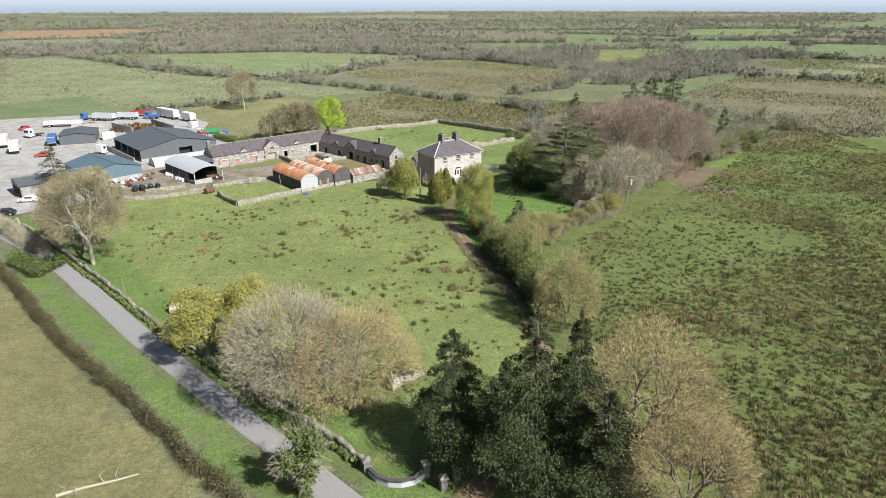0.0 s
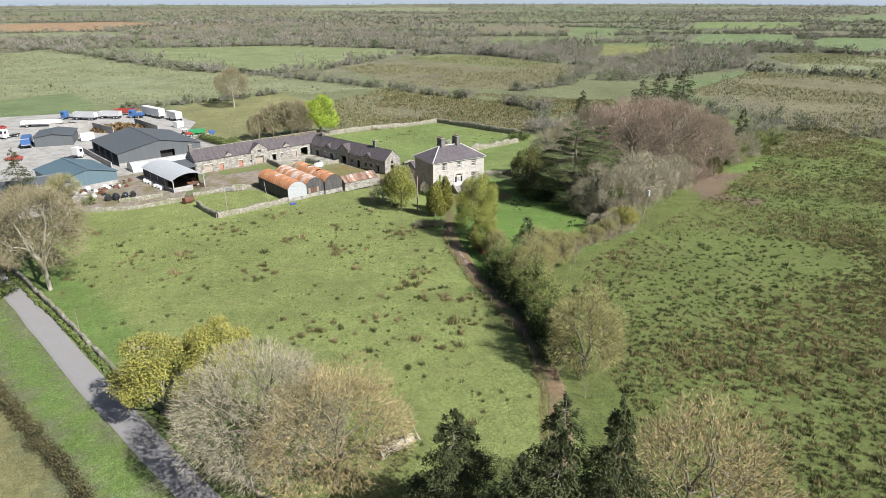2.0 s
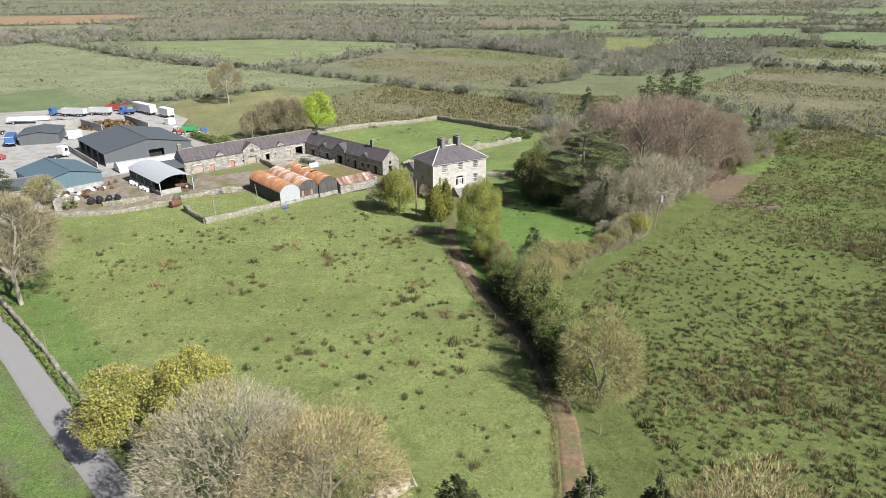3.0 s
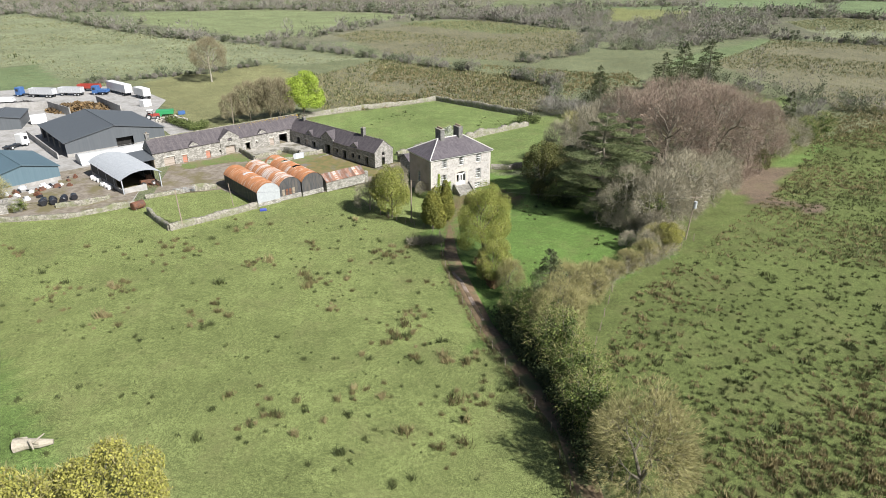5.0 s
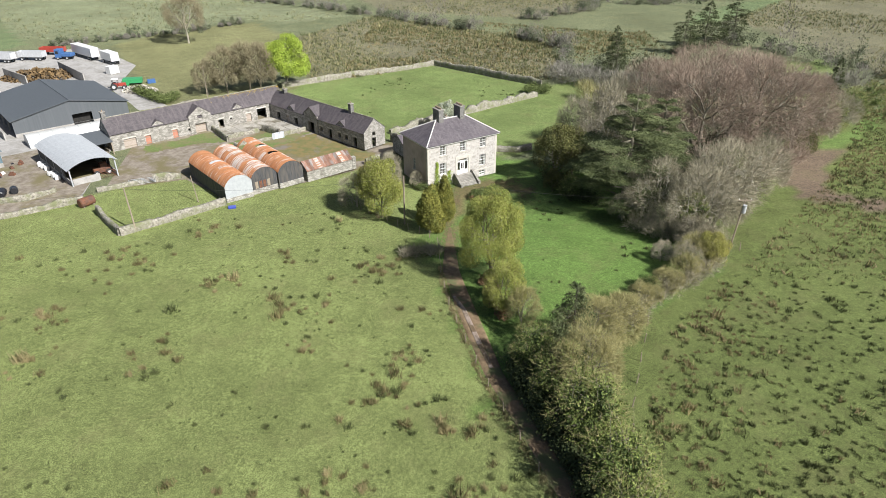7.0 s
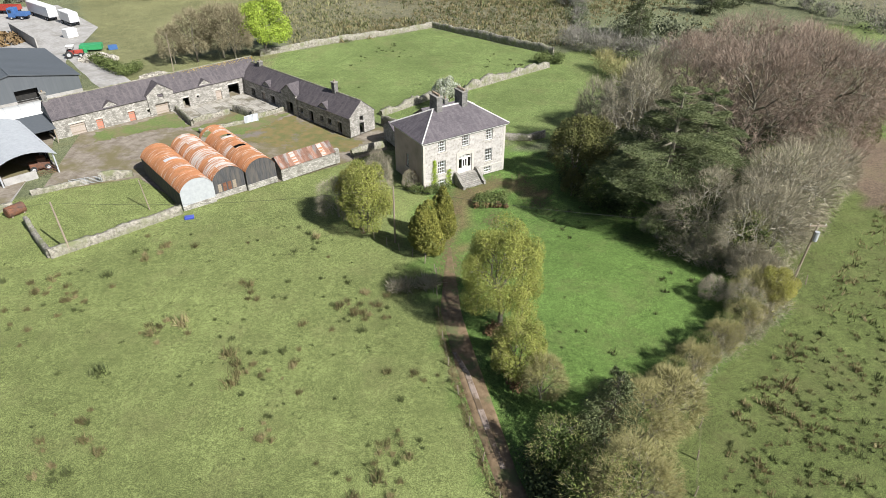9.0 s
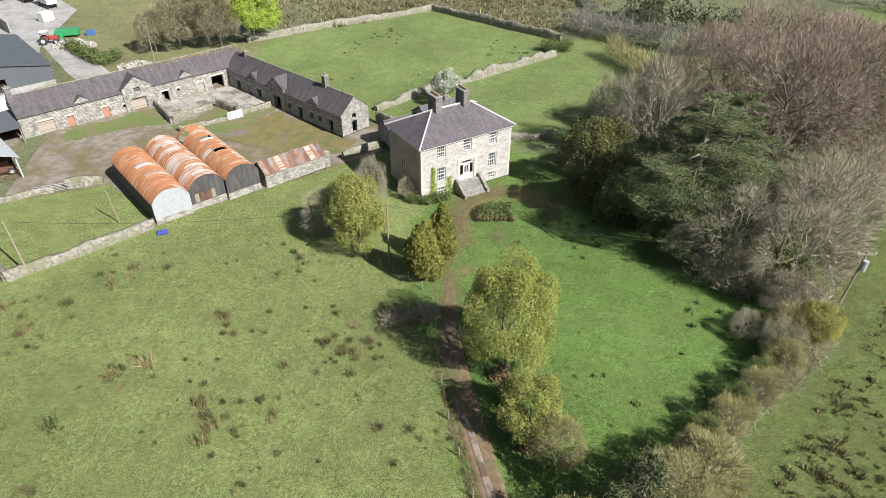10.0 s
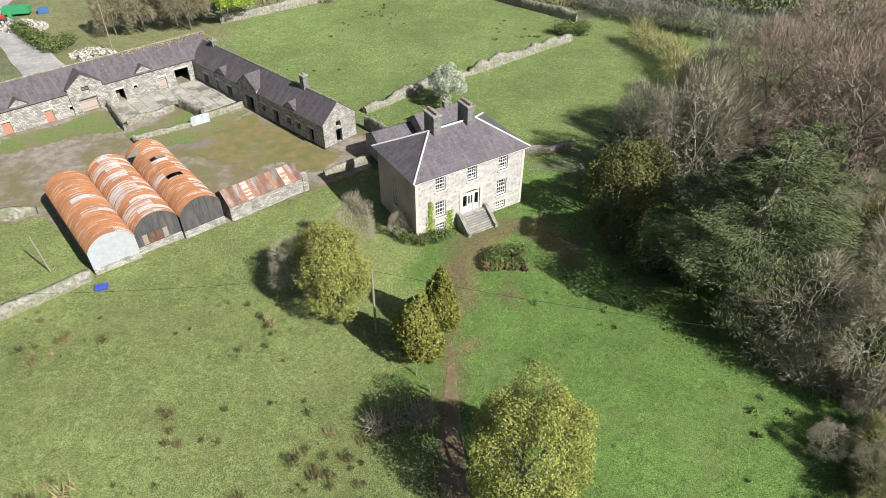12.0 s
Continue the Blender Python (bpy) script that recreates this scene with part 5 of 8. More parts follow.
big_tan = settle(broadleaf(16.6, 7.0, 3, TW_TAN, "tall tan budding tree beside dark firs", 34000, n=820, low=0.12, lobes=44, lobe=0.38, tw=(0.15, 0.55, 0.042)), 17.0, 47.5)
copy_again(big_tan, 19.0, 40.5, 0.75, 0.78, 130, "lower tan budding tree at the field edge")
ylw = settle(broadleaf(10.7, 4.6, 4, TW_OLIVE, "yellow-green leafing tree inside the roadside wall", 3000, LF_YELLOW, 13000, 0.12, n=260, low=0.12), -30.9, 68.3)
copy_again(ylw, -25.5, 71.0, 0.95, 1.05, 70, "yellow-green leafing tree with dead upper branches")
ivyt = settle(broadleaf(8.6, 2.9, 5, TW_GREY, "ivy-clad tree leaning over the road", 900, n=130, low=0.15, ivy=9000, bark=M_DEAD), -13.6, 45.2)
firA = settle(conifer(14.3, 4.3, 6, LF_FIR, "dark shaggy fir beside the gate", tiers=22, leaf=0.8, dense=3.0, low=0.24, irregular=0.6, power=0.8, droop=0.3), -0.2, 50.5)
firB = settle(conifer(17.8, 4.6, 7, LF_FIR, "tall dark fir by the avenue", tiers=26, leaf=0.7, dense=3.0, low=0.24, irregular=0.6, power=0.8, droop=0.3), 7.0, 46.5)
copy_again(firB, 10.6, 46.0, 0.85, 1.02, 80, "tall slim dark fir by the avenue")
copy_again(firA, 4.6, 46.4, 1.0, 0.95, 200)
copy_again(firA, 12.6, 42.5, 1.1, 0.9, 20)
stumpy = settle(broadleaf(5.4, 2.0, 8, TW_GREY, "dead ivy-clad stump with white snapped limbs", 300, n=60, low=0.1, ivy=3500, bark=M_DEAD), 25.4, 47.3)
ash = settle(broadleaf(17.2, 7.6, 9, TW_ASH, "tall pale-stemmed tree on the roadside bank", 26000, n=520, low=0.2, bark=M_BARK_PALE, tw=(0.25, 0.9, 0.05), lobes=26, lobe=0.34), -63.5, 100.6)
copy_again(ash, -68.0, 106.2, 0.85, 0.92, 100)
blackfir = settle(conifer(12.5, 4.6, 10, LF_FIR, "dark open pine behind the road", tiers=16, dense=1.0, low=0.2, irregular=0.5), -95.0, 143.0)
# along the avenue
shag = settle(broadleaf(14.4, 7.6, 31, TW_GREY, "pale grey bare thicket tree", 8000, n=440, low=0.04, lobes=22, lobe=0.36, thin=0.045, tw=(0.6, 1.8, 0.055), bark=M_BARK_PALE), 36.5, 136.0, 0.5, 0.62)
av = settle(broadleaf(10.6, 4.6, 12, TW_OLIVE, "rounded budding tree at the avenue side", 24000, n=520, low=0.04, lobes=30, lobe=0.4, tw=(0.2, 0.7, 0.034)), 15.4, 77.5)
bush = settle(broadleaf(10.6, 4.6, 36, TW_OLIVE, "low olive bush by the avenue", 7000, n=300, low=0.03, lobes=22, lobe=0.38, thin=0.03, tw=(0.5, 1.4, 0.055)), 7.0, 113.0, 0.42, 0.5, 20)
ivyB = settle(broadleaf(8.0, 3.6, 13, TW_OLIVE, "ivy-covered thorn tree in the avenue hedge", 1600, LF_THORN, 2200, 0.11, n=140, low=0.05, ivy=3600, tw=(0.25, 0.7, 0.03)), 12.6, 84.5)
evergreen = settle(broadleaf(11.0, 4.2, 57, TW_OLIVE, "dark olive evergreen oak at the grove's edge", 600, LF_OLIVE, 11000, 0.14, n=160, low=0.03), 17.0, 157.5)
copy_again(ivyB, 12.4, 90.0, 0.95, 1.0, 40)
copy_again(ivyB, 11.0, 95.5, 1.0, 1.05, 110)
copy_again(ivyB, 9.6, 101.0, 0.9, 0.85, 200)
copy_again(ivyB, 7.4, 105.5, 0.75, 0.7, 300)
copy_again(av, 11.8, 101.0, 0.72, 0.8, 60, "olive-grey budding thorn in the avenue hedge")
copy_again(av, 13.8, 107.5, 0.7, 0.72, 160, "olive-grey budding thorn in the avenue hedge")
spruce = settle(conifer(9.3, 2.8, 14, LF_CEDAR, "greyish spruce in the avenue hedge", tiers=22, dense=1.3, irregular=0.35, power=0.6), 11.4, 107.0)
copy_again(bush, 17.0, 110.0, 0.6, 0.6, 230, "budding thorn in the avenue hedge")
# in front of the house
lime = settle(broadleaf(13.3, 4.3, 15, TW_OLIVE, "egg-shaped leafing lime tree before the house", 3000, LF_SPRING, 42000, 0.08, n=480, low=0.03, lobes=34, lobe=0.33, tw=(0.15, 0.45, 0.03)), 4.0, 123.0)
leafy = settle(broadleaf(12.0, 4.5, 35, TW_OLIVE, "small leafing bushy tree below the lime", 3000, LF_SPRING, 16000, 0.13, n=300, low=0.03, lobes=20), 5.2, 115.6, 0.62, 0.58, 90)
copy_again(leafy, -11.7, 142.2, 0.78, 0.84, 210, "leafing tree beside the stone shed")
copy_again(ylw, -13.4, 146.0, 0.62, 0.78, 140, "golden-leafed tree behind a leafing tree")
copy_again(shag, -16.2, 146.2, 0.42, 0.42, 20, "bare grey shrub beside a leafing tree")
copy_again(shag, -11.3, 151.6, 0.27, 0.56, 70, "slim bare tree near the house wall")
copy_again(shag, -7.2, 155.2, 0.17, 0.22, 120, "bare wall shrub against the side wall")


def cypress(h, r, seed, n):
    """A dense upright cypress of several rounded lobes > trunk, foliage."""
    g = np.random.default_rng(seed)
    t = thing("cypress_tree", Matrix(), "golden-green upright cypress of dense rounded lobes", "tree")
    bm = bmesh.new()
    part("trunk", tube(bm, [(0, 0, 0), (0.05, 0, h * 0.4), (0, 0.05, h * 0.8)], [0.2, 0.14, 0.04], 7), M_BARK, t)
    at, out = [], []
    for k in range(9):
        a, f = k * 2.4, k / 8
        c = np.array([0.55 * r * (1 - 0.6 * f) * math.cos(a), 0.55 * r * (1 - 0.6 * f) * math.sin(a), h * (0.25 + 0.52 * f)])
        size = np.array([r * (0.62 - 0.22 * f), r * (0.62 - 0.22 * f), h * 0.25])
        d = g.normal(size=(n // 9, 3))
        d /= np.linalg.norm(d, axis=1)[:, None]
        lump = 1 + 0.12 * np.sin(d[:, :1] * 9 + k) * np.sin(d[:, 2:] * 8)
        at.append(c + d * size * lump * g.uniform(0.82, 1.04, (len(d), 1)))
        out.append(d)
    at, out = np.concatenate(at), np.concatenate(out)
    ok = at[:, 2] > 0.05
    at, out = at[ok], out[ok]
    part("foliage", kite_mesh("leaves", flecks(at, g.uniform(0.6, 1.3, len(at)) * 0.13, g, 0.1, out, 0.6)), LF_YEW, t)
    return t


yew = settle(cypress(7.4, 2.05, 16, 14000), -4.2, 136.4)
copy_again(yew, -2.2, 139.4, 0.85, 1.02, 60)
# the grove
cdr = settle(cedar(18.5, 10.5, 17), 25.2, 143.5)
copy_again(cdr, 31.5, 149.5, 0.72, 0.9, 140)
beech = settle(broadleaf(21.0, 10.5, 18, TW_BEECH, "tall reddish-brown bare beech in the grove", 29000, n=1200, low=0.10, lobes=34, lobe=0.34, thin=0.028, tw=(0.4, 1.2, 0.038), bark=M_BARK), 42.0, 160.5)
for bx, by, s, z, a in ((52, 164, 1.0, 1.06, 70), (37, 170, 0.8, 0.98, 140), (62.5, 168.5, 0.66, 0.84, 200), (47, 178, 0.9, 1.0, 320), (60, 182, 0.7, 0.85, 30)):
    copy_again(beech, bx, by, s, z, a)
for bx, by, s, z, a in ((70, 176, 0.62, 0.72, 10), (79, 184, 0.55, 0.6, 200)):
    copy_again(shag, bx, by, s, z, a, "bare olive-grey tree at the grove's end")
for bx, by, s, z, a in ((26, 163, 0.72, 1.2, 30), (31, 174, 0.7, 1.1, 150), (22, 170, 0.5, 0.85, 250)):
    copy_again(shag, bx, by, s, z, a, "tall bare grey-green tree at the grove's edge")
for bx, by, s, z, a in ((28.5, 138.8, 0.62, 0.78, 10), (32.6, 133.0, 0.6, 0.8, 90), (37.0, 138.5, 0.75, 0.9, 170), (42, 144, 0.7, 0.8, 250), (49, 151, 0.6, 0.7, 20)):
    copy_again(shag, bx, by, s, z, a, "pale grey bare thicket tree")
for bx, by, s, z, a in ((15.8, 152.5, 0.4, 0.4, 50), (20.5, 161.0, 0.85, 0.85, 170), (66, 170, 0.5, 0.5, 20)):
    copy_again(evergreen, bx, by, s, z, a, "dark olive evergreen at the grove's edge")
for bx, by, s, z, a in ((32.0, 134.5, 0.9, 0.9, 120), (18.0, 149.0, 0.55, 0.55, 200), (44, 152, 1.1, 1.0, 90)):
    copy_again(ivyB, bx, by, s, z, a, "dark evergreen ivy-clad thicket")
for bx, by, s, z, a in ((31.5, 130.6, 0.34, 0.36, 40), (26.5, 127.2, 0.2, 0.22, 140), (28.8, 124.6, 0.26, 0.3, 210), (29.5, 136.2, 0.36, 0.42, 280), (24.5, 140.2, 0.3, 0.32, 330)):
    copy_again(shag, bx, by, s, z, a, "bare thorn bush at the lawn's edge")
for bx, by, s, z, a in ((74, 182, 1.5, 1.1, 20), (84, 190, 1.4, 1.0, 90), (92, 197, 1.3, 0.9, 170)):
    copy_again(ivyB, bx, by, s, z, a, "green leafing thorn at the grove's end")
copy_again(ivyB, 28.2, 123.8, 0.5, 0.42, 60, "leafing scrub at the lawn's corner")
copy_again(bush, 30.2, 126.4, 0.5, 0.42, 100, "olive thorn at the lawn's corner")
copy_again(ylw, 32.6, 126.3, 0.5, 0.46, 0, "small yellow-leafed bush by the fence")
for i in range(14):
    f = i / 13
    bx, by = 17.5 + 15.0 * f + 0.8 * math.sin(i * 2.1), 113.0 + 13.5 * f
    copy_again((bush, bush, ivyB)[i % 3], bx, by, (0.36, 0.24, 0.42)[i % 3], (0.36, 0.26, 0.4)[i % 3], i * 47, "scrubby bush along the garden fence")
darkfir = settle(conifer(12.5, 4.0, 19, LF_FIR, "dark fir behind the grove", tiers=20, dense=0.8, leaf=1.2, irregular=0.4, power=0.6), 45.0, 240.0)
for bx, by, s, z in ((42.5, 227, 1.0, 1.0), (72, 262, 1.3, 1.05), (82, 272, 1.5, 1.15), (94, 280, 1.5, 1.2), (80, 190, 0.75, 1.1)):
    copy_again(darkfir, bx, by, s, z, bx * 7)
copy_again(bush, -88.2, 146.6, 0.75, 0.62, 70, "olive budding tree over a ruined hut")
copy_again(ivyB, -80.6, 143.3, 0.5, 0.35, 150, "low ivy and weeds beside a ruined hut")
# behind the yard
bright = settle(broadleaf(14.0, 6.4, 20, TW_OLIVE, "bright lime-green leafing tree behind the stables", 1000, LF_LIME, 17000, 0.2, n=300, low=0.04, lobes=22), -45.5, 223.0)
alder = settle(broadleaf(13.0, 5.5, 58, TW_ASH, "bare olive-brown tree behind the stables", 8000, n=320, low=0.05, lobes=20, tw=(0.4, 1.3, 0.08)), -54.5, 219.0)
for bx, by, s, z, a in ((-59.5, 216, 0.85, 0.95, 80), (-51.0, 217, 0.8, 1.0, 160), (-64, 214, 0.6, 0.7, 200)):
    copy_again(alder, bx, by, s, z, a)
copy_again(ash, -93.7, 280, 0.95, 1.0, 30, "tall bare ash in the back field")
wb = settle(broadleaf(7.2, 3.0, 21, TW_OLIVE, "white-blossomed tree behind the house", 800, LF_WHITE, 7000, 0.12, n=150, low=0.06, lobes=14), -2.4, 188.0)

# ---------------------------------------------------------------- hedges and far woods


def thicket(name, mat, spots, size, per, seed, label, twig=False):
    """Many clumps of twigs or leaves in one mesh; spots (x, y, radius, height)."""
    g = np.random.default_rng(seed)
    sp = np.array(spots)
    n = len(sp)
    d = g.normal(size=(n, per, 3))
    d /= np.linalg.norm(d, axis=2)[..., None]
    u = g.random((n, per, 1)) ** 0.45
    base = height(sp[:, 0], sp[:, 1])
    D = np.hypot(sp[:, 0], sp[:, 1])
    base = base + 9 * smooth(2600, 4600, D) * (0.45 + 0.3 * np.sin(sp[:, 0] / 640 + 0.6) + 0.25 * np.sin(sp[:, 0] / 260 + 2)) * smooth(2500, 3200, sp[:, 1])
    c = np.stack([sp[:, 0], sp[:, 1], base + sp[:, 3] * 0.52], -1)[:, None]
    p = c + d * u * np.stack([sp[:, 2], sp[:, 2], sp[:, 3] * 0.5], -1)[:, None]
    s = (size * (0.6 + 0.8 * g.random((n, per))) * np.maximum(sp[:, 3], 1.5)[:, None]).reshape(-1)
    if twig:
        d2 = d * 0.6 + g.normal(size=d.shape) * 0.5 + np.array([0, 0, 0.5])
        d2 /= np.linalg.norm(d2, axis=2)[..., None]
        me = tri_mesh(name, slivers(p.reshape(-1, 3), d2.reshape(-1, 3), s * 5, s * 0.3, g))
    else:
        me = kite_mesh(name, flecks(p.reshape(-1, 3), s, g, 0.15, (d * [1, 1, 0.8] + [0, 0, 0.35]).reshape(-1, 3)))
    return tagged(part(name, me, mat), label, "hedge", kind="stuff")


def far_crowns(name, mat, spots, seed, label, per=60, grain=0.3, category="hedge", bare=False):
    """Distant trees and thorns in one mesh: each a few uneven lobes of small sprays, bare ones with upright twigs; spots (x, y, radius, height)."""
    g = np.random.default_rng(seed)
    sp = np.array(spots)
    n = len(sp)
    D = np.hypot(sp[:, 0], sp[:, 1])
    base = height(sp[:, 0], sp[:, 1]) + 9 * smooth(2600, 4600, D) * (0.45 + 0.3 * np.sin(sp[:, 0] / 640 + 0.6) + 0.25 * np.sin(sp[:, 0] / 260 + 2)) * smooth(2500, 3200, sp[:, 1])
    lobes = 4
    off = g.normal(0, 1, (n, lobes, 3)) * np.array([0.42, 0.42, 0.2]) + np.array([0, 0, 0.46])
    size = np.stack([sp[:, 2], sp[:, 2], sp[:, 3]], -1)
    ground_at = np.stack([sp[:, 0], sp[:, 1], base], -1)
    which = g.integers(0, lobes, (n, per))
    d = g.normal(size=(n, per, 3))
    d /= np.linalg.norm(d, axis=2)[..., None]
    fat = g.uniform(0.45, 0.8, (n, lobes))
    rows = np.arange(n)[:, None]
    q = off[rows, which] + d * (g.random((n, per)) ** 0.3 * fat[rows, which])[..., None] * np.array([1.0, 1.0, 0.5])
    q[..., 2] = np.clip(q[..., 2], 0.03, 1.05)
    p = (ground_at[:, None] + q * size[:, None]).reshape(-1, 3)
    s = (grain * (0.6 + 0.05 * sp[:, 3:4]) * g.uniform(0.6, 1.4, (n, per))).reshape(-1)
    out = (d * [1, 1, 0.8] + [0, 0, 0.3]).reshape(-1, 3)
    if bare:
        up = out * 0.5 + g.normal(size=out.shape) * 0.35 + np.array([0, 0, 0.7])
        up /= np.linalg.norm(up, axis=1)[:, None]
        V = slivers(p, up, s * 3.2, s * 0.9, g)
    else:
        nrm = g.normal(size=out.shape) * 0.6 + out
        nrm /= np.linalg.norm(nrm, axis=1)[:, None]
        u = np.cross(nrm, g.normal(size=out.shape))
        u /= np.linalg.norm(u, axis=1)[:, None] + 1e-9
        w = np.cross(nrm, u)
        k = s[:, None]
        V = np.stack([p - u * k, p + u * k, p + w * k * 1.5], 1).reshape(-1, 3)
    return tagged(part(name, tri_mesh(name, V), mat), label, category, kind="stuff")


HEDGES = []


def hedge(h, *line):
    HEDGES.append((h, line))


hedge(6, (-424.7, 601.6), (-365.3, 609.2))
hedge(9, (-355.5, 588.0), (-264.6, 506.0), (-197.6, 443.7), (-147.1, 411.2), (-106.6, 395.4))
hedge(7, (-105.1, 389.2), (-66.3, 364.3), (-31.6, 336.3), (9.1, 304.9))
hedge(10, (-110.0, 408.2), (-82.2, 433.3), (-52.6, 518.1))
hedge(8, (-56.5, 557.8), (20.6, 552.4), (90.4, 446.5))
hedge(9, (27.2, 329.7), (54.4, 347.1), (66.4, 373.2), (88.9, 438.8))
hedge(9, (82.6, 373.0), (113.3, 378.7), (164.5, 428.5), (194.6, 447.6))
hedge(7, (181.5, 425.1), (221.9, 398.6), (246.9, 374.4))
hedge(7, (253.9, 566.3), (311.7, 566.7), (346.4, 532.1))
hedge(7, (205.4, 643.1), (264.7, 627.9), (312.3, 606.3))
hedge(6, (311.8, 867.4), (429.0, 853.4), (424.0, 789.5), (494.3, 766.7))
hedge(5, (-607.1, 866.8), (-495.4, 929.1), (-493.0, 1130.7))
hedge(6, (-499.8, 710.7), (-355.5, 764.3))
hedge(6, (-863.9, 1240.1), (-637.5, 1332.6))
hedge(7, (-288.4, 617.1), (-172.5, 649.1), (-29.7, 604.1))
hedge(4, (-139.7, 274.4), (-122.0, 285.9), (-102.9, 298.3), (-87.0, 319.8))
hedge(5, (19.3, 295.4), (37.1, 271.6), (30.1, 232.9))
hedge(11, (93.6, 283.6), (107.6, 245.3), (130.5, 217.0), (147.5, 217.2))
hedge(5, (177.2, 1081.1), (267.0, 1038.2), (321.0, 962.4))
hedge(6, (664.8, 1288.2), (732.8, 1257.2), (785.2, 1227.8))
hedge(6, (428.4, 1290.3), (582.3, 1321.0), (664.8, 1288.2))
hedge(5, (-30.0, 1294.3), (180.8, 1232.3), (417.6, 1290.4))


def build_hedges():
    g = np.random.default_rng(77)
    near, far = [[], [], []], [[], [], []]
    for h, line in HEDGES:
        for (x0, y0), (x1, y1) in zip(line, line[1:]):
            L = math.hypot(x1 - x0, y1 - y0)
            D = math.hypot((x0 + x1) / 2, (y0 + y1) / 2)
            n = int(L / (0.2 * h))
            for k in range(n):
                f = g.random()
                hh = h * g.choice((0.3, 0.42, 0.55, 0.8, 1.1), p=(0.3, 0.3, 0.2, 0.13, 0.07)) * g.uniform(0.8, 1.2)
                spot = (x0 + (x1 - x0) * f + g.normal(0, 0.2 * h), y0 + (y1 - y0) * f + g.normal(0, 0.25 * h), hh * g.uniform(0.4, 0.7), hh)
                (near if D < 420 else far)[g.choice(3, p=(0.45, 0.4, 0.15))].append(spot)
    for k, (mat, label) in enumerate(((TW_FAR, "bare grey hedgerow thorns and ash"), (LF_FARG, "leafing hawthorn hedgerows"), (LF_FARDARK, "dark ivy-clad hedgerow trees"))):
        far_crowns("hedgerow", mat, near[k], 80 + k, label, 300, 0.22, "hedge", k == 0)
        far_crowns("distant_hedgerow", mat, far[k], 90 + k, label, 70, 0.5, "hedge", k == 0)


build_hedges()


def build_far_woods():
    g = np.random.default_rng(5)
    sets = [[], [], [], []]

    def patch(n, y0, y1, hh, weights, keep=None):
        for _ in range(n):
            y = y0 * (y1 / y0) ** g.random()
            x = g.uniform(-0.8, 0.82) * y
            v = math.sin(x / 170 + 2 * math.sin(y / 260)) + math.sin(y / 95 + 1.5 * math.sin(x / 310))
            if v < (keep if keep is not None else -9):
                continue
            inside = False
            for colour, cs in FIELDS[8:]:
                c = False
                for (xa, ya), (xb, yb) in zip(cs, cs[1:] + cs[:1]):
                    if ya != yb and (ya > y) != (yb > y) and x < (xb - xa) * (y - ya) / (yb - ya) + xa:
                        c = not c
                inside = inside or c
            if inside:
                continue
            h = hh * g.uniform(0.5, 1.25)
            sets[g.choice(4, p=weights)].append((x, y, h * g.uniform(0.45, 0.7), h))

    patch(800, 420, 950, 7.5, (0.3, 0.27, 0.35, 0.08), 0.5)
    patch(2400, 950, 2200, 9, (0.35, 0.3, 0.2, 0.15), 0.5)
    patch(3000, 2200, 4500, 13, (0.35, 0.25, 0.15, 0.25), 0.4)

    def boundary_hedges(n, y0, y1, hh):
        """Hedges and hedgerow trees along the borders of the far fields."""
        y = y0 * (y1 / y0) ** np.sqrt(g.random(n))
        x = g.uniform(-0.82, 0.84, n) * y
        iu, iv, fu, fv = far_cell(x, y)
        big = y > 1500
        eu, ev = np.minimum(fu, 1 - fu) * np.where(big, 360, 170), np.minimum(fv, 1 - fv) * np.where(big, 330, 135)
        on_u = (eu < 5 + 0.003 * y) & (chance(np.round(x / 1e9 + iu + np.round(fu)), iv, 1) > 0.3)
        on_v = (ev < 5 + 0.003 * y) & (chance(iu, iv + np.round(fv), 2) > 0.12)
        ok = on_u | on_v
        tests = [in_field(k) for k in range(8, len(FIELDS))]
        for test in tests:
            ok &= ~test(x, y)
        for px, py in zip(x[ok], y[ok]):
            h = hh * g.choice((0.4, 0.55, 0.8, 1.2), p=(0.4, 0.3, 0.2, 0.1)) * g.uniform(0.8, 1.25)
            sets[g.choice(4, p=(0.34, 0.2, 0.28, 0.18))].append((px, py, h * g.uniform(0.5, 0.8), h))

    boundary_hedges(26000, 430, 950, 7)
    boundary_hedges(36000, 950, 2300, 9)
    boundary_hedges(20000, 2300, 4500, 11)
    def wood(n, hh, weights, *cs):
        nonlocal sets
        x0, x1, y0, y1 = min(c[0] for c in cs), max(c[0] for c in cs), min(c[1] for c in cs), max(c[1] for c in cs)
        got = 0
        while got < n:
            x, y = g.uniform(x0, x1), g.uniform(y0, y1)
            c = False
            for (xa, ya), (xb, yb) in zip(cs, cs[1:] + cs[:1]):
                if ya != yb and (ya > y) != (yb > y) and x < (xb - xa) * (y - ya) / (yb - ya) + xa:
                    c = not c
            if c:
                h = hh * g.uniform(0.5, 1.25)
                sets[g.choice(4, p=weights)].append((x, y, h * g.uniform(0.5, 0.75), h))
                got += 1

    wood(330, 8, (0.35, 0.27, 0.33, 0.05), (-291.8, 624.6), (-367.5, 838.8), (-270.7, 963.3), (-79.6, 867.1), (-15.9, 684.4), (-30.0, 611.3), (-176.9, 665.9))
    far_sets, sets = sets, [[], [], [], []]
    wood(250, 6.8, (0.35, 0.33, 0.27, 0.05), (-3.4, 564.4), (53.3, 667.1), (133.1, 612.3), (95.9, 454.6))
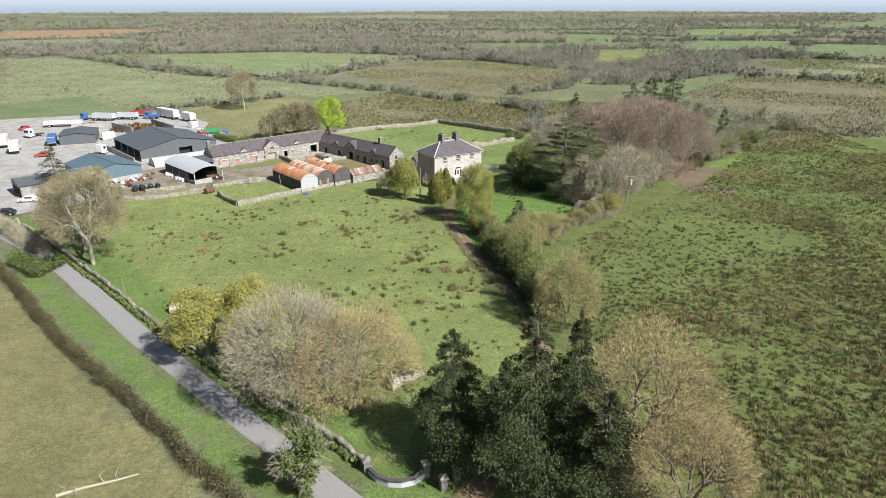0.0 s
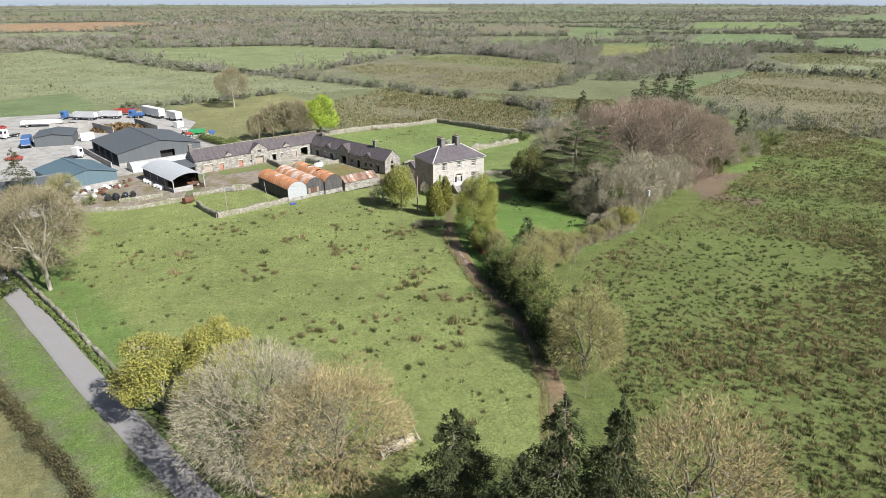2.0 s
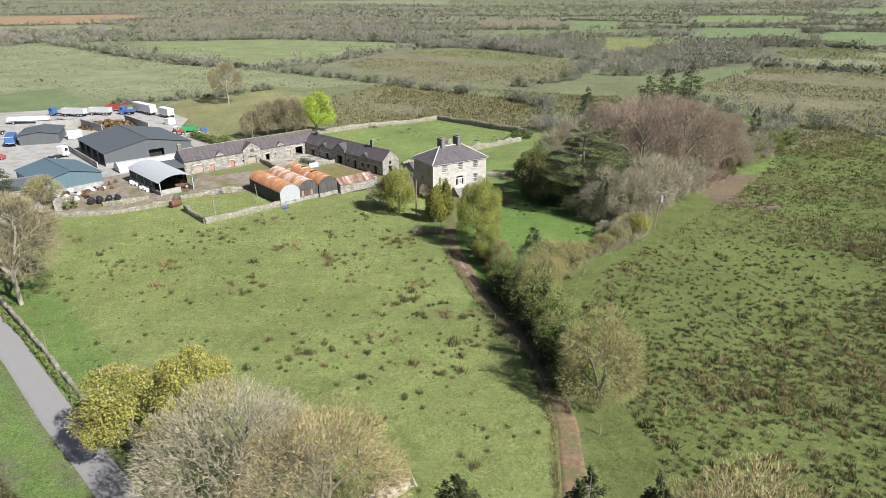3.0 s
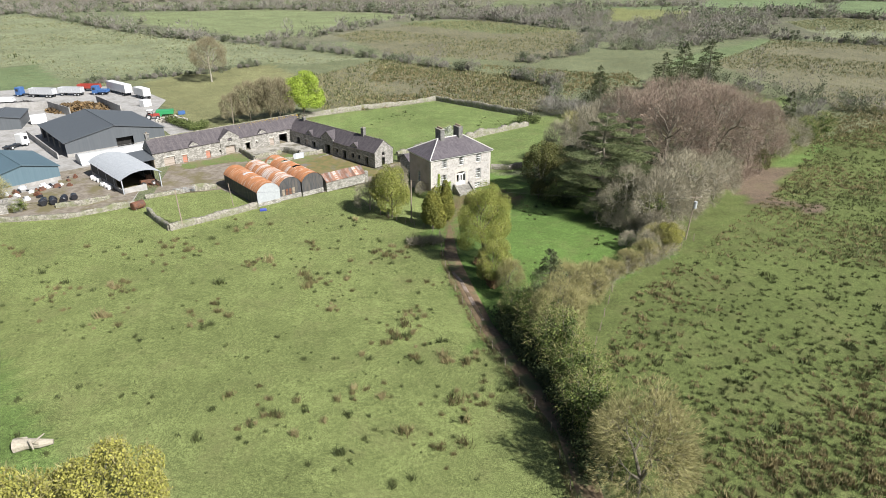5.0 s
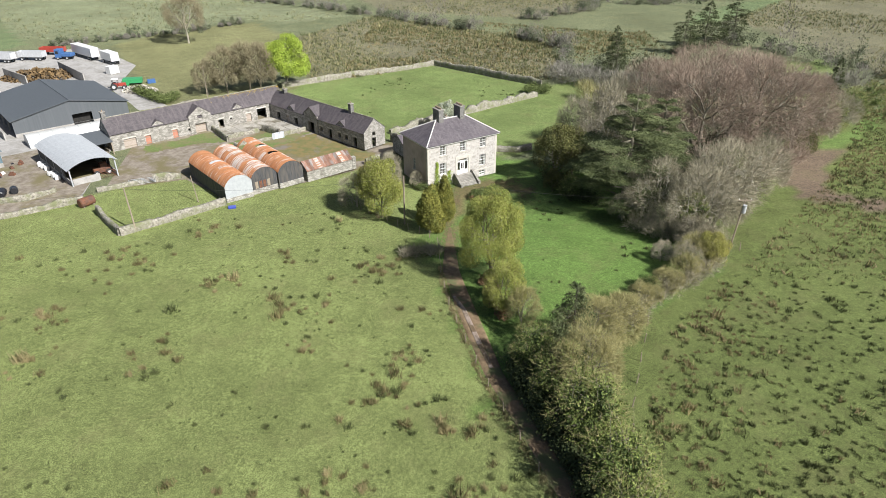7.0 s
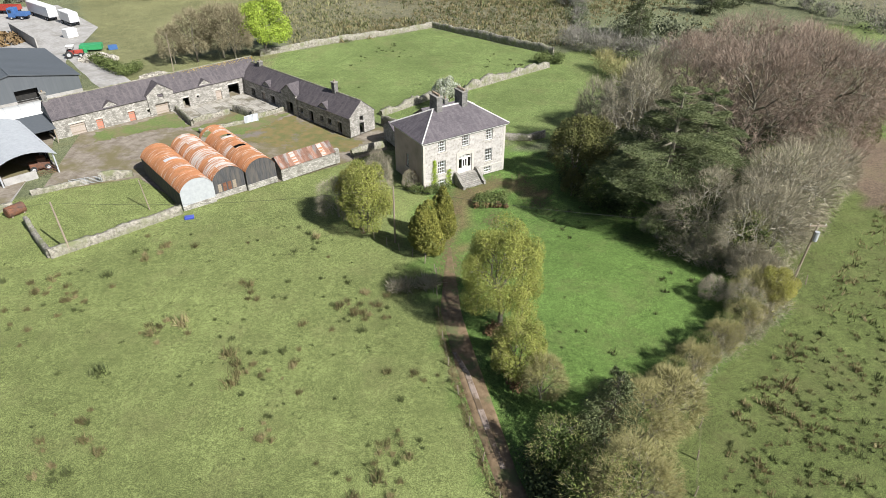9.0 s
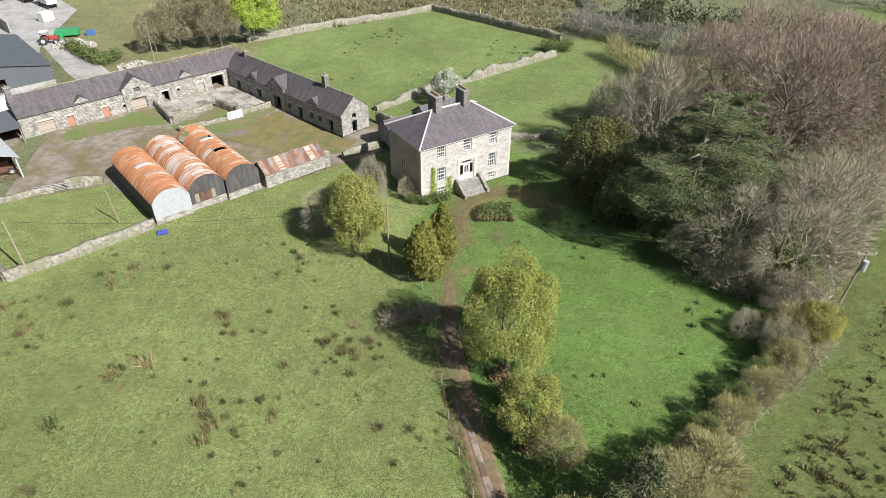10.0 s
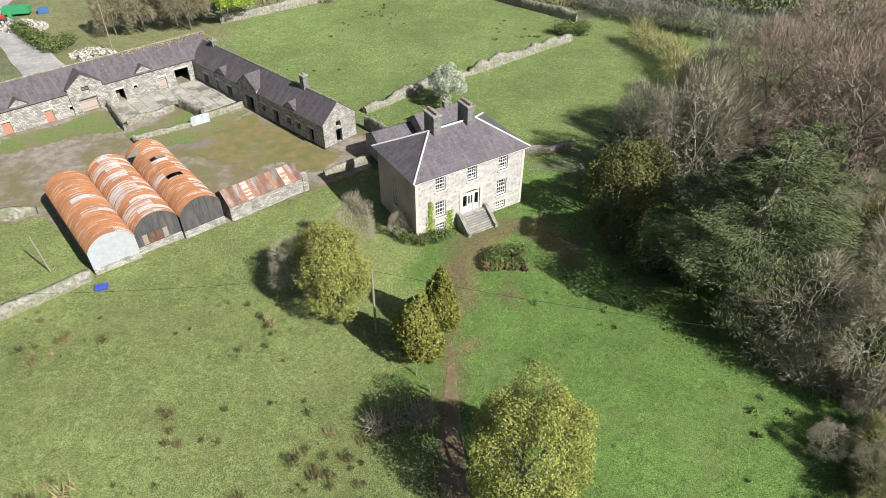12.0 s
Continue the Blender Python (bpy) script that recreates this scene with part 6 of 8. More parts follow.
    wood(280, 6.8, (0.4, 0.22, 0.33, 0.05), (79.3, 373.1), (99.3, 471.5), (197.3, 585.0), (248.6, 554.1), (190.7, 447.5), (121.4, 372.9))
    mid_sets, sets = sets, far_sets
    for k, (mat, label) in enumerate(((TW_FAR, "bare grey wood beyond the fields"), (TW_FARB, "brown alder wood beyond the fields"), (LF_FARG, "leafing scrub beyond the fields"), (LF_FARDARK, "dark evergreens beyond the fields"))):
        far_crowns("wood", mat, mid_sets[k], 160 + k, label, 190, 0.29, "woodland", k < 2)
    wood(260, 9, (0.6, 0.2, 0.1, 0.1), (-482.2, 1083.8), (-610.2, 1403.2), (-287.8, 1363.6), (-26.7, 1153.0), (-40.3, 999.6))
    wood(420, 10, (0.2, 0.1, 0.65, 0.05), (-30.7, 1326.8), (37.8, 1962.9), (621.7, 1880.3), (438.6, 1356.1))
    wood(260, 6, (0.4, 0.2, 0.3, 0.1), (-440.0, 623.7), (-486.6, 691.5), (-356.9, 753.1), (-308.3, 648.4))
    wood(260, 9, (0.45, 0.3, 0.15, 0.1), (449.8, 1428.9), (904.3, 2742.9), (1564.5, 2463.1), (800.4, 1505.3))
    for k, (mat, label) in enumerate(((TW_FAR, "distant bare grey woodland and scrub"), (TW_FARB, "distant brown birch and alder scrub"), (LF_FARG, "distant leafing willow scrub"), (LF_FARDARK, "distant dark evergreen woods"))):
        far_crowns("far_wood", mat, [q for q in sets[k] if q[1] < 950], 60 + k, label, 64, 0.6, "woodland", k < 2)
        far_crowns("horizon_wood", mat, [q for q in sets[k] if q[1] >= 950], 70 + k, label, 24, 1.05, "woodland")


build_far_woods()


# ---------------------------------------------------------------- rushes
def rushes(name, mat, pts, size, per, seed, label, spread=0.27, blade=0.15, droop=0.4, tall=1.0):
    g = np.random.default_rng(seed)
    pts = np.asarray(pts)
    n = len(pts)
    s = size * np.exp(g.normal(-0.06, 0.34, n))
    b = np.repeat(pts, per, 0) + g.normal(0, spread, (n * per, 2)) * np.repeat(s, per)[:, None]
    base = np.concatenate([b, (height(b[:, 0], b[:, 1]) - 0.03)[:, None]], 1)
    d = np.concatenate([g.normal(0, droop, (n * per, 2)), np.ones((n * per, 1))], 1)
    d /= np.linalg.norm(d, axis=1)[:, None]
    L = tall * np.repeat(s, per) * g.uniform(0.35, 0.75, n * per)
    V = slivers(base, d, L, np.repeat(s, per) * blade, g)
    return tagged(part(name, tri_mesh(name, V), mat), label, "rushes", kind="stuff")


def scatter(n, x0, x1, y0, y1, seed, thr, ok, scale=14.0):
    g = np.random.default_rng(seed)
    x, y = g.uniform(x0, x1, n), g.uniform(y0, y1, n)
    v = np.sin(x / scale + 1.7 * np.sin(y / scale * 0.8)) + np.sin(y / scale * 1.3 + 1.3 * np.sin(x / scale * 0.7)) + g.normal(0, 0.6, n)
    keep = (v > thr) & ok(x, y)
    return np.stack([x[keep], y[keep]], -1)


def right_field(x, y):
    edge = np.interp(y, [30, 70, 98, 113, 127, 150, 175, 200, 240], [27, 19, 17, 24, 38, 58, 78, 92, 120])
    h = np.mod(np.sin(x * 12.9898 + y * 78.233) * 437.58, 1.0)
    return (x > edge) & (x < 0.72 * y + 12) & (h > 0.6 * smooth(86, 110, y) * (1 - smooth(150, 175, y)) * (1 - smooth(48, 70, x)))


def left_field(x, y):
    wall = np.interp(x, [-75, -8], [104, 49])
    drive = np.interp(y, [40, 74, 85, 105, 125, 150], [8, 9, 8, 1.5, -3, -4])
    top = np.interp(x, [-75, -50, -37, -20, -3], [140, 134, 145, 148, 136])
    return (y > wall + 4) & (x < drive) & (y < top)


def back_field(x, y):
    a = (y > np.interp(x, [-30, -8, 24, 60], [232, 252, 230, 232])) & (y < np.interp(x, [-60, 0, 60], [330, 330, 300]))
    return a & (x > -34)


def near_half(x, y):
    return right_field(x, y) & (y < 122) & (x < 75)


def far_half(x, y):
    return right_field(x, y) & ~((y < 122) & (x < 75))


rushes("rushes", LF_RUSH, scatter(9500, 15, 75, 32, 122, 1, -1.3, near_half, 5), 0.7, 26, 1, "green rush tussocks in rough pasture", 0.17, 0.075, 0.4, 0.75)
rushes("rushes", LF_RUSHB, scatter(13000, 15, 75, 32, 122, 2, 0.0, near_half, 8), 0.82, 26, 2, "brown dead rush tussocks in rough pasture", 0.17, 0.07, 0.4, 0.75)
rushes("rushes", LF_RUSHB, scatter(2600, 24, 75, 32, 82, 7, -9, near_half, 8), 0.85, 26, 7, "thick brown rush tussocks in the field corner", 0.17, 0.07, 0.4, 0.75)
rushes("rushes", LF_RUSH, scatter(30000, 15, 130, 32, 235, 11, -1.3, far_half, 5), 0.74, 9, 11, "green rush tussocks farther up the pasture", 0.24, 0.13, 0.45, 0.8)
rushes("rushes", LF_RUSHB, scatter(40000, 15, 130, 32, 235, 12, -0.2, far_half, 8), 0.84, 9, 12, "brown rush tussocks farther up the pasture", 0.24, 0.12, 0.45, 0.8)


TUSSOCKS = [(-46.5, 129.7), (-48.5, 115.7), (-45.8, 106.2), (-30.1, 122.5), (-20.0, 116.2), (-16.3, 116.2), (-9.8, 125.6), (-17.6, 139.2), (-12.5, 144.3), (-35.7, 137.8), (-42.3, 126.9), (-55.8, 113.5), (-5.0, 107.1), (-7.5, 101.7), (-10.0, 97.4), (-4.3, 99.7), (-0.7, 96.9), (-11.6, 89.7), (-19.9, 89.0), (-20.1, 85.0), (-15.9, 86.0), (3.9, 96.9), (2.0, 90.5), (-9.2, 91.2), (-31.7, 106.1), (-17.2, 109.6), (-10.1, 126.8), (-8.8, 125.4)]


def clumps(n, most, seed, spread=1.9):
    """Loose groups of tussocks over the grazed pasture, thickest at the old wet spots."""
    g = np.random.default_rng(seed)
    c = np.concatenate([np.stack([g.uniform(-70, 8, n), g.uniform(52, 148, n)], -1), np.array(TUSSOCKS)])
    p = np.concatenate([q + g.normal(0, spread, (g.integers(1, most), 2)) for q in c])
    return p[left_field(p[:, 0], p[:, 1])]


rushes("rushes", LF_RUSH, clumps(85, 5, 3), 0.72, 50, 3, "scattered green rush tussocks on grazed pasture", 0.2, 0.06, 0.42)
rushes("rushes", LF_TUSSOCK, clumps(40, 8, 9, 1.5), 0.92, 60, 4, "scattered brown rush tussocks on grazed pasture", 0.2, 0.055, 0.42)
rushes("rushes", LF_DRYRUSH, clumps(0, 5, 10, 1.2), 0.95, 60, 14, "straw-coloured rush tussocks on grazed pasture", 0.18, 0.05, 0.4)
rushes("tufts", LF_RUSH, scatter(1700, -70, 8, 52, 148, 21, -9, left_field, 7), 0.3, 10, 21, "small dark weed tufts on grazed pasture")
rushes("rushes", LF_RUSHB, scatter(9000, -40, 70, 225, 330, 5, -0.8, back_field), 1.0, 7, 5, "brown rush tussocks in the back field")
rushes("rushes", LF_RUSH, scatter(7000, -40, 70, 225, 330, 6, -0.6, back_field), 1.0, 7, 6, "green rush tussocks in the back field")
rushes("tufts", LF_RUSH, scatter(260, -30, 24, 185, 244, 12, 0.4, lambda x, y: (y < np.interp(x, [-30, -8, 24], [222, 244, 222])) & (y > np.interp(x, [-30, 24], [196, 212])), 5), 0.5, 24, 12, "dark nettle tufts in the back paddock")
rushes("tufts", LF_RUSH, scatter(140, 3, 26, 112, 150, 13, 0.6, lambda x, y: x < np.interp(y, [112, 128, 150], [14, 28, 20]), 5), 0.45, 24, 13, "dark weed tufts on the lawn")
LF_STRAW = leaf_mat("straw_tussocks", (0.16, 0.155, 0.075), (0.30, 0.285, 0.15))


def verge_tufts():
    """Dead grass along the avenue's edge."""
    g = np.random.default_rng(61)
    line = np.array([(-2.6, 126), (-1.1, 117.5), (2.0, 104.9), (5.2, 96), (9.0, 85), (10.0, 73.6), (8.8, 62)])
    y = g.uniform(62, 126, 900)
    x = np.interp(y, line[::-1, 1], line[::-1, 0]) + g.normal(0, 0.16, 900)
    rushes("verge_grass", LF_RUSHB, np.stack([x, y], -1), 0.36, 18, 62, "pale dead grass along the avenue's edge", 0.4, 0.1, 0.7)


verge_tufts()


for k in range(len(FIELDS)):
    colour, cs = FIELDS[k]
    x0, x1, y0, y1 = min(c[0] for c in cs), max(c[0] for c in cs), min(c[1] for c in cs), max(c[1] for c in cs)
    if colour in (PALE, BROWN) and y0 > 150 and y1 < 900:
        for mat, m, thr in ((LF_STRAW, 11000, -0.6), (LF_RUSH, 8000, -0.4)):
            rushes("rushes", mat, scatter(m, x0, x1, y0, min(y1, 620), 40 + k, thr, in_field(k), 20), 1.15, 4, 50 + k, "rows of rough tussocks in a far field")


# ---------------------------------------------------------------- the edge of sight
def backdrop():
    """Pale haze over far hills, painted as a glow on a ring far beyond the land."""
    m = bpy.data.materials.new("painted_far_haze")
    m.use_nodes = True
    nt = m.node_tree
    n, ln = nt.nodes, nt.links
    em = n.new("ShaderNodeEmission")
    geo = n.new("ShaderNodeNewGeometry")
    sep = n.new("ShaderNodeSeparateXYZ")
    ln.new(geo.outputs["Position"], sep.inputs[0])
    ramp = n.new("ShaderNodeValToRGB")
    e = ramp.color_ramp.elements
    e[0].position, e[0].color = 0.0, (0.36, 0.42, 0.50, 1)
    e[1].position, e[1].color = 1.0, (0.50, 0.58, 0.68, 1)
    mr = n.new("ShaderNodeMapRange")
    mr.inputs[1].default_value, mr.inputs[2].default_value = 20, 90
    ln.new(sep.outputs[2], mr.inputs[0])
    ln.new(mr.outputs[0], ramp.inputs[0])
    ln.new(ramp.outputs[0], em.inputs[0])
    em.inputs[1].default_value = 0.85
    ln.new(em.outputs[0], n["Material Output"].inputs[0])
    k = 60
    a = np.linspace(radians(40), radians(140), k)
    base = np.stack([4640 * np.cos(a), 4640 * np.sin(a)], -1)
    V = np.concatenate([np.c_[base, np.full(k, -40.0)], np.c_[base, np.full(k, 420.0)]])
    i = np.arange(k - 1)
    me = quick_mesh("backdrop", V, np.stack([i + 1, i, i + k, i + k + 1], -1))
    tagged(part("backdrop", me, m), "glowing backdrop painted as pale blue haze at the horizon", "sky", kind="structure")


backdrop()

# ---------------------------------------------------------------- field walls, fences, poles


def stone_wall(line, h, w, seed, label, name="stone_wall", gaps=0.12):
    """A rough stone wall along a line, its top uneven."""
    g = np.random.default_rng(seed)
    p = np.array(line, float)
    d = np.r_[0, np.cumsum(np.hypot(*np.diff(p, axis=0).T))]
    n = max(int(d[-1] / 0.35), 2)
    s = np.linspace(0, d[-1], n + 1)
    c = np.stack([np.interp(s, d, p[:, 0]), np.interp(s, d, p[:, 1])], -1)
    t = np.gradient(c, axis=0)
    t /= np.linalg.norm(t, axis=1)[:, None]
    nr = np.stack([-t[:, 1], t[:, 0]], -1)
    z = height(c[:, 0], c[:, 1])
    hh = h * (1 + gaps * np.interp(np.arange(n + 1), np.arange(0, n + 12, 6), g.normal(size=len(range(0, n + 12, 6)))) + gaps * 0.35 * g.normal(size=n + 1))
    ring = []
    for off, zz in ((-0.6, -0.3), (-0.52, 0.5), (-0.42, 0.97), (0.0, 1.0), (0.42, 0.97), (0.52, 0.5), (0.6, -0.3)):
        j = g.normal(0, 0.04, n + 1)
        ring.append(np.concatenate([c + nr * (off * w + j)[:, None], (z + np.where(zz > 0, zz * hh + g.normal(0, 0.03, n + 1), zz))[:, None]], 1))
    V = np.stack(ring, 1)
    k = V.shape[1]
    i = np.arange((n + 1) * k).reshape(n + 1, k)
    F = np.stack([i[:-1, :-1], i[:-1, 1:], i[1:, 1:], i[1:, :-1]], -1).reshape(-1, 4)
    F = np.concatenate([F, [[i[0, 0], i[0, 1], i[0, 5], i[0, 6]], [i[0, 1], i[0, 2], i[0, 4], i[0, 5]], [i[-1, 6], i[-1, 5], i[-1, 1], i[-1, 0]], [i[-1, 5], i[-1, 4], i[-1, 2], i[-1, 1]]]])
    return tagged(part(name, quick_mesh(name, V.reshape(-1, 3), F[:, ::-1]), M_WALLTOP), label, "wall", kind="structure")


stone_wall([(-49.5, 135.6), (-43.5, 140.9), (-37.5, 146.6)], 1.1, 0.7, 1, "pale rubble paddock wall below the barns")
stone_wall([(-49.5, 135.6), (-53.0, 139.2), (-56.5, 143.0)], 1.2, 0.6, 2, "shaded rubble wall at the paddock end")
stone_wall([(-81.2, 138.7), (-75.7, 139.6), (-70.2, 140.8), (-65.7, 143.9), (-61.1, 147.6)], 0.9, 0.6, 3, "low mossy stone wall before the works yard")
stone_wall([(-75.2, 145.8), (-70.6, 147.1), (-67.7, 151.0)], 1.0, 0.5, 4, "concrete-capped wall beside the scrap yard")
stone_wall([(-60.8, 151.2), (-57.1, 153.6), (-54.3, 155.0)], 0.9, 0.5, 5, "low stone wall by the yard gate")
stone_wall([(-53.1, 155.7), (-49.0, 157.7)], 1.3, 0.5, 6, "stone wall between gate and barn")
stone_wall([(-46.5, 220.5), (-43.2, 223.0), (-27.0, 236.8), (-7.0, 250.2)], 1.5, 0.6, 7, "long grey stone wall of the back paddock")
stone_wall([(-7.0, 250.2), (3.9, 240.0), (12.6, 232.3), (22.5, 223.6)], 1.8, 0.6, 8, "dark shaded stone wall of the back paddock")
stone_wall([(-14.6, 185.5), (-11.1, 188.8), (-5.2, 195.2), (1.2, 199.1), (8.1, 204.6), (14.4, 209.6), (20.1, 214.3)], 1.2, 0.9, 9, "tumbled pale rubble wall behind the house", gaps=0.3)
stone_wall([(7.7, 174.1), (11.8, 173.5), (14.7, 175.0)], 1.2, 0.6, 10, "mossy garden wall beside the house")
stone_wall([(-17.5, 166.9), (-14.6, 169.5), (-12.3, 171.6)], 1.2, 0.5, 11, "stone wall between shed and house")
stone_wall([(-13.9, 180.9), (-10.1, 176.9)], 1.9, 0.5, 12, "yard wall joining stables and house")
stone_wall([(-91.7, 122.8), (-69.2, 103.4), (-53.9, 89.2), (-38.7, 75.0), (-20.5, 59.2), (-11.7, 52.4), (-8.0, 48.4)], 0.75, 0.5, 13, "low lichen-pale stone wall along the road", gaps=0.3)
for a, b, h in (((-53.8, 186.4), (-47.2, 177.8), 1.1), ((-53.8, 186.4), (-52.3, 188.0), 1.3), ((-47.7, 179.4), (-42.5, 184.1), 0.9), ((-42.2, 185.2), (-37.5, 181.9), 1.4), ((-44.8, 175.0), (-38.5, 179.4), 0.7), ((-44.9, 175.0), (-43.8, 173.7), 0.9), ((-37.0, 181.6), (-32.9, 186.3), 0.8)):
    stone_wall([a, b], h, 0.45, int(a[0] * -7), "low stone pen wall in the stable yard")


def slabs():
    court = thing("courtyard", pose(-68.0, 171.6, -0.86, 0, 0, 43.0), "worn concrete slab court before the stables", "pavement", kind="structure")
    bm = boxes((0.02, 1.63, 0.02, 1.63, 0, 0.1))
    me = bpy.data.meshes.new("slab")
    bevelled(bm, 0.025).to_mesh(me)
    bm.free()
    me.materials.append(M_SLAB)
    rnd = random.Random(3)
    for i in range(10):
        for j in range(7):
            x, y = 19.6 + 1.65 * i, -1.75 - 1.65 * j
            if x < 28 and y < -7.0:
                continue
            o = new("slab", me)
            o.parent = court
            o.matrix_basis = pose(x, y, rnd.uniform(0, 0.04), rnd.uniform(-0.7, 0.7), rnd.uniform(-0.7, 0.7), rnd.uniform(-1.2, 1.2))


slabs()


def pole(x, y, h, label, lean=(0.0, 0.0), arm=False, can=False, r=0.13):
    t = thing("utility_pole", pose(x, y, gz((x, y)) - 0.05), label, "pole")
    bm = bmesh.new()
    part("pole", tube(bm, [(0, 0, 0), (lean[0] / 2, lean[1] / 2, h / 2), (lean[0], lean[1], h)], [r, r * 0.85, r * 0.7], 8), M_WOOD, t)
    if arm:
        part("crossarm", boxes((lean[0] - 0.9, lean[0] + 0.9, lean[1] - 0.06, lean[1] + 0.06, h - 0.35, h - 0.2)), M_WOOD, t)
        for k in (-0.8, 0.0, 0.8):
            bm = bmesh.new()
            part("insulator", tube(bm, [(lean[0] + k, lean[1], h - 0.2), (lean[0] + k, lean[1], h - 0.02)], [0.05, 0.04], 6), M_WHITE, t)
    if can:
        bm = bmesh.new()
        part("transformer", tube(bm, [(lean[0] * 0.85 + 0.05, lean[1] * 0.85 - 0.35, h - 1.9), (lean[0] * 0.85 + 0.05, lean[1] * 0.85 - 0.35, h - 0.8)], [0.26, 0.26], 10), M_GALV, t, "pale grey pole transformer")
    return t


pole(-8.1, 139.4, 7.8, "plain weathered wooden pole on the lawn edge", (0.1, 0.0))
pole(36.9, 130.6, 7.4, "leaning wooden pole with transformer and crossarm", (0.55, 0.2), True, True)
pole(-47.7, 136.8, 6.9, "weathered pole behind the paddock wall", (-0.3, 0.2))
pole(-42.3, 147.4, 4.5, "short leaning post beside a barn", (-0.5, 0.2), r=0.08)
pole(-50.4, 85.9, 4.4, "thin road pole with small lamp head", (0, 0), r=0.06)
pole((-61.0, 205.7)[0], (-61.0, 205.7)[1], 9.0, "bare pole behind the stables", (0.2, 0), r=0.1)


def wire(a, b, sag, label="slack black overhead wire"):
    bm = bmesh.new()
    n = 14
    A, B = Vector(a), Vector(b)
    tube(bm, [A.lerp(B, i / n) - Vector((0, 0, sag * 4 * (i / n) * (1 - i / n))) for i in range(n + 1)], [0.014] * (n + 1), 4)
    tagged(part("overhead_wire", bm, RUBBER), label, "wire")


wire((-48.0, 137.0, 6.4), (-8.0, 139.4, 7.5), 1.0)
wire((-8.0, 139.4, 7.5), (36.9 + 0.5, 130.8, 7.9), 1.0)
wire((-48.0, 137.0, 6.4), (-95, 128, 7), 1.2)


def fence(line, gap, h, seed, label, rails=False):
    """Posts with wire strands along a line."""
    rnd = random.Random(seed)
    f = thing("fence", Matrix(), label, "fence")
    p = np.array(line, float)
    d = np.r_[0, np.cumsum(np.hypot(*np.diff(p, axis=0).T))]
    n = int(d[-1] / gap)
    me = bpy.data.meshes.new("post")
    bm = bmesh.new()
    tube(bm, [(0, 0, -0.2), (0, 0, h * 0.5), (0, 0, h)], [0.06, 0.055, 0.05], 6)
    bm.to_mesh(me)
    bm.free()
    me.materials.append(M_WOOD)
    tops = []
    for i in range(n + 1):
        s = d[-1] * i / n
        x, y = float(np.interp(s, d, p[:, 0])), float(np.interp(s, d, p[:, 1]))
        o = new("post", me)
        o.parent = f
        o.matrix_basis = pose(x, y, gz((x, y)), rnd.uniform(-6, 6), rnd.uniform(-6, 6), 0)
        tops.append(Vector((x, y, gz((x, y)))))
    for z in (0.4, 0.8, 1.05):
        bm = bmesh.new()
        tube(bm, [t + Vector((0, 0, z * h / 1.15)) for t in tops], [0.004] * len(tops), 3, False)
        part("fence_wire", bm, M_WOOD, f)
    return f


fence([(-16.5, 146.8), (-15.0, 144.3), (-11.2, 140.6), (-4.6, 135.0), (-2.9, 132.6)], 2.2, 1.1, 1, "old post and wire fence along the lawn")
fence([(-2.8, 132.0), (-2.3, 124.0), (-1.2, 117.0), (2.0, 105.0), (5.2, 96.2), (9.0, 85.2), (10.0, 74.0)], 3.6, 1.1, 2, "post and wire fence along the avenue")
fence([(14.5, 72), (15.5, 98), (23.4, 119.0), (33.5, 126.2), (38, 130)], 3.5, 1.2, 3, "post and wire fence below the garden thorns")


def bank(line, w, h, mat, seed, label, per=150, size=0.09, name="hedge", gap=0.55):
    twig = mat in (TW_GREY, TW_BEECH, TW_OLIVE, TW_FAR)
    p = np.array(line, float)
    d = np.r_[0, np.cumsum(np.hypot(*np.diff(p, axis=0).T))]
    g = np.random.default_rng(seed)
    n = int(d[-1] / gap)
    s = np.linspace(0, d[-1], n) + g.normal(0, 0.2, n)
    x, y = np.interp(s, d, p[:, 0]) + g.normal(0, 0.15 * w, n), np.interp(s, d, p[:, 1]) + g.normal(0, 0.15 * w, n)
    hh = h * g.uniform(0.75, 1.2, n)
    return tagged(thicket(name, mat, np.stack([x, y, np.full(n, w * 0.55), hh], -1), size, per, seed, label, twig), category="hedge")


LF_HEDGE = leaf_mat("clipped_hedge", (0.045, 0.042, 0.02), (0.115, 0.105, 0.05))
LF_DARKLEAF = leaf_mat("dark_hedge_leaves", (0.028, 0.042, 0.016), (0.07, 0.09, 0.033))
LF_BRAMBLE = leaf_mat("bramble_and_nettles", (0.06, 0.085, 0.025), (0.13, 0.16, 0.05))
LF_RUSSET = leaf_mat("russet_shrub", (0.10, 0.065, 0.033), (0.185, 0.12, 0.058))
bank([(-84, 103), (-77.9, 97.3), (-54.3, 74.3), (-47.2, 68.3), (-29.7, 53.0), (-20.9, 45.3), (-8, 33)], 1.7, 1.7, LF_HEDGE, 31, "dense dark clipped roadside hedge", 230, 0.055, gap=0.62)
bank([(-92, 122), (-69, 101.9), (-53.5, 88.0), (-38.2, 73.8), (-20.0, 58.0), (-9, 49.2)], 0.6, 0.55, LF_BRAMBLE, 32, "rank green growth at the foot of the roadside wall", 60, 0.16)
bank([(11.6, 79), (11.0, 86), (9.4, 93.5), (7.0, 100), (5.2, 106)], 2.4, 2.2, LF_DARKLEAF, 33, "dark laurel and ivy hedge along the avenue", 260, 0.065)
bank([(14.6, 80), (14.2, 88), (12.8, 96), (11.6, 102)], 3.0, 3.4, LF_THORN, 34, "leafing thorns behind the avenue hedge", 240, 0.045)
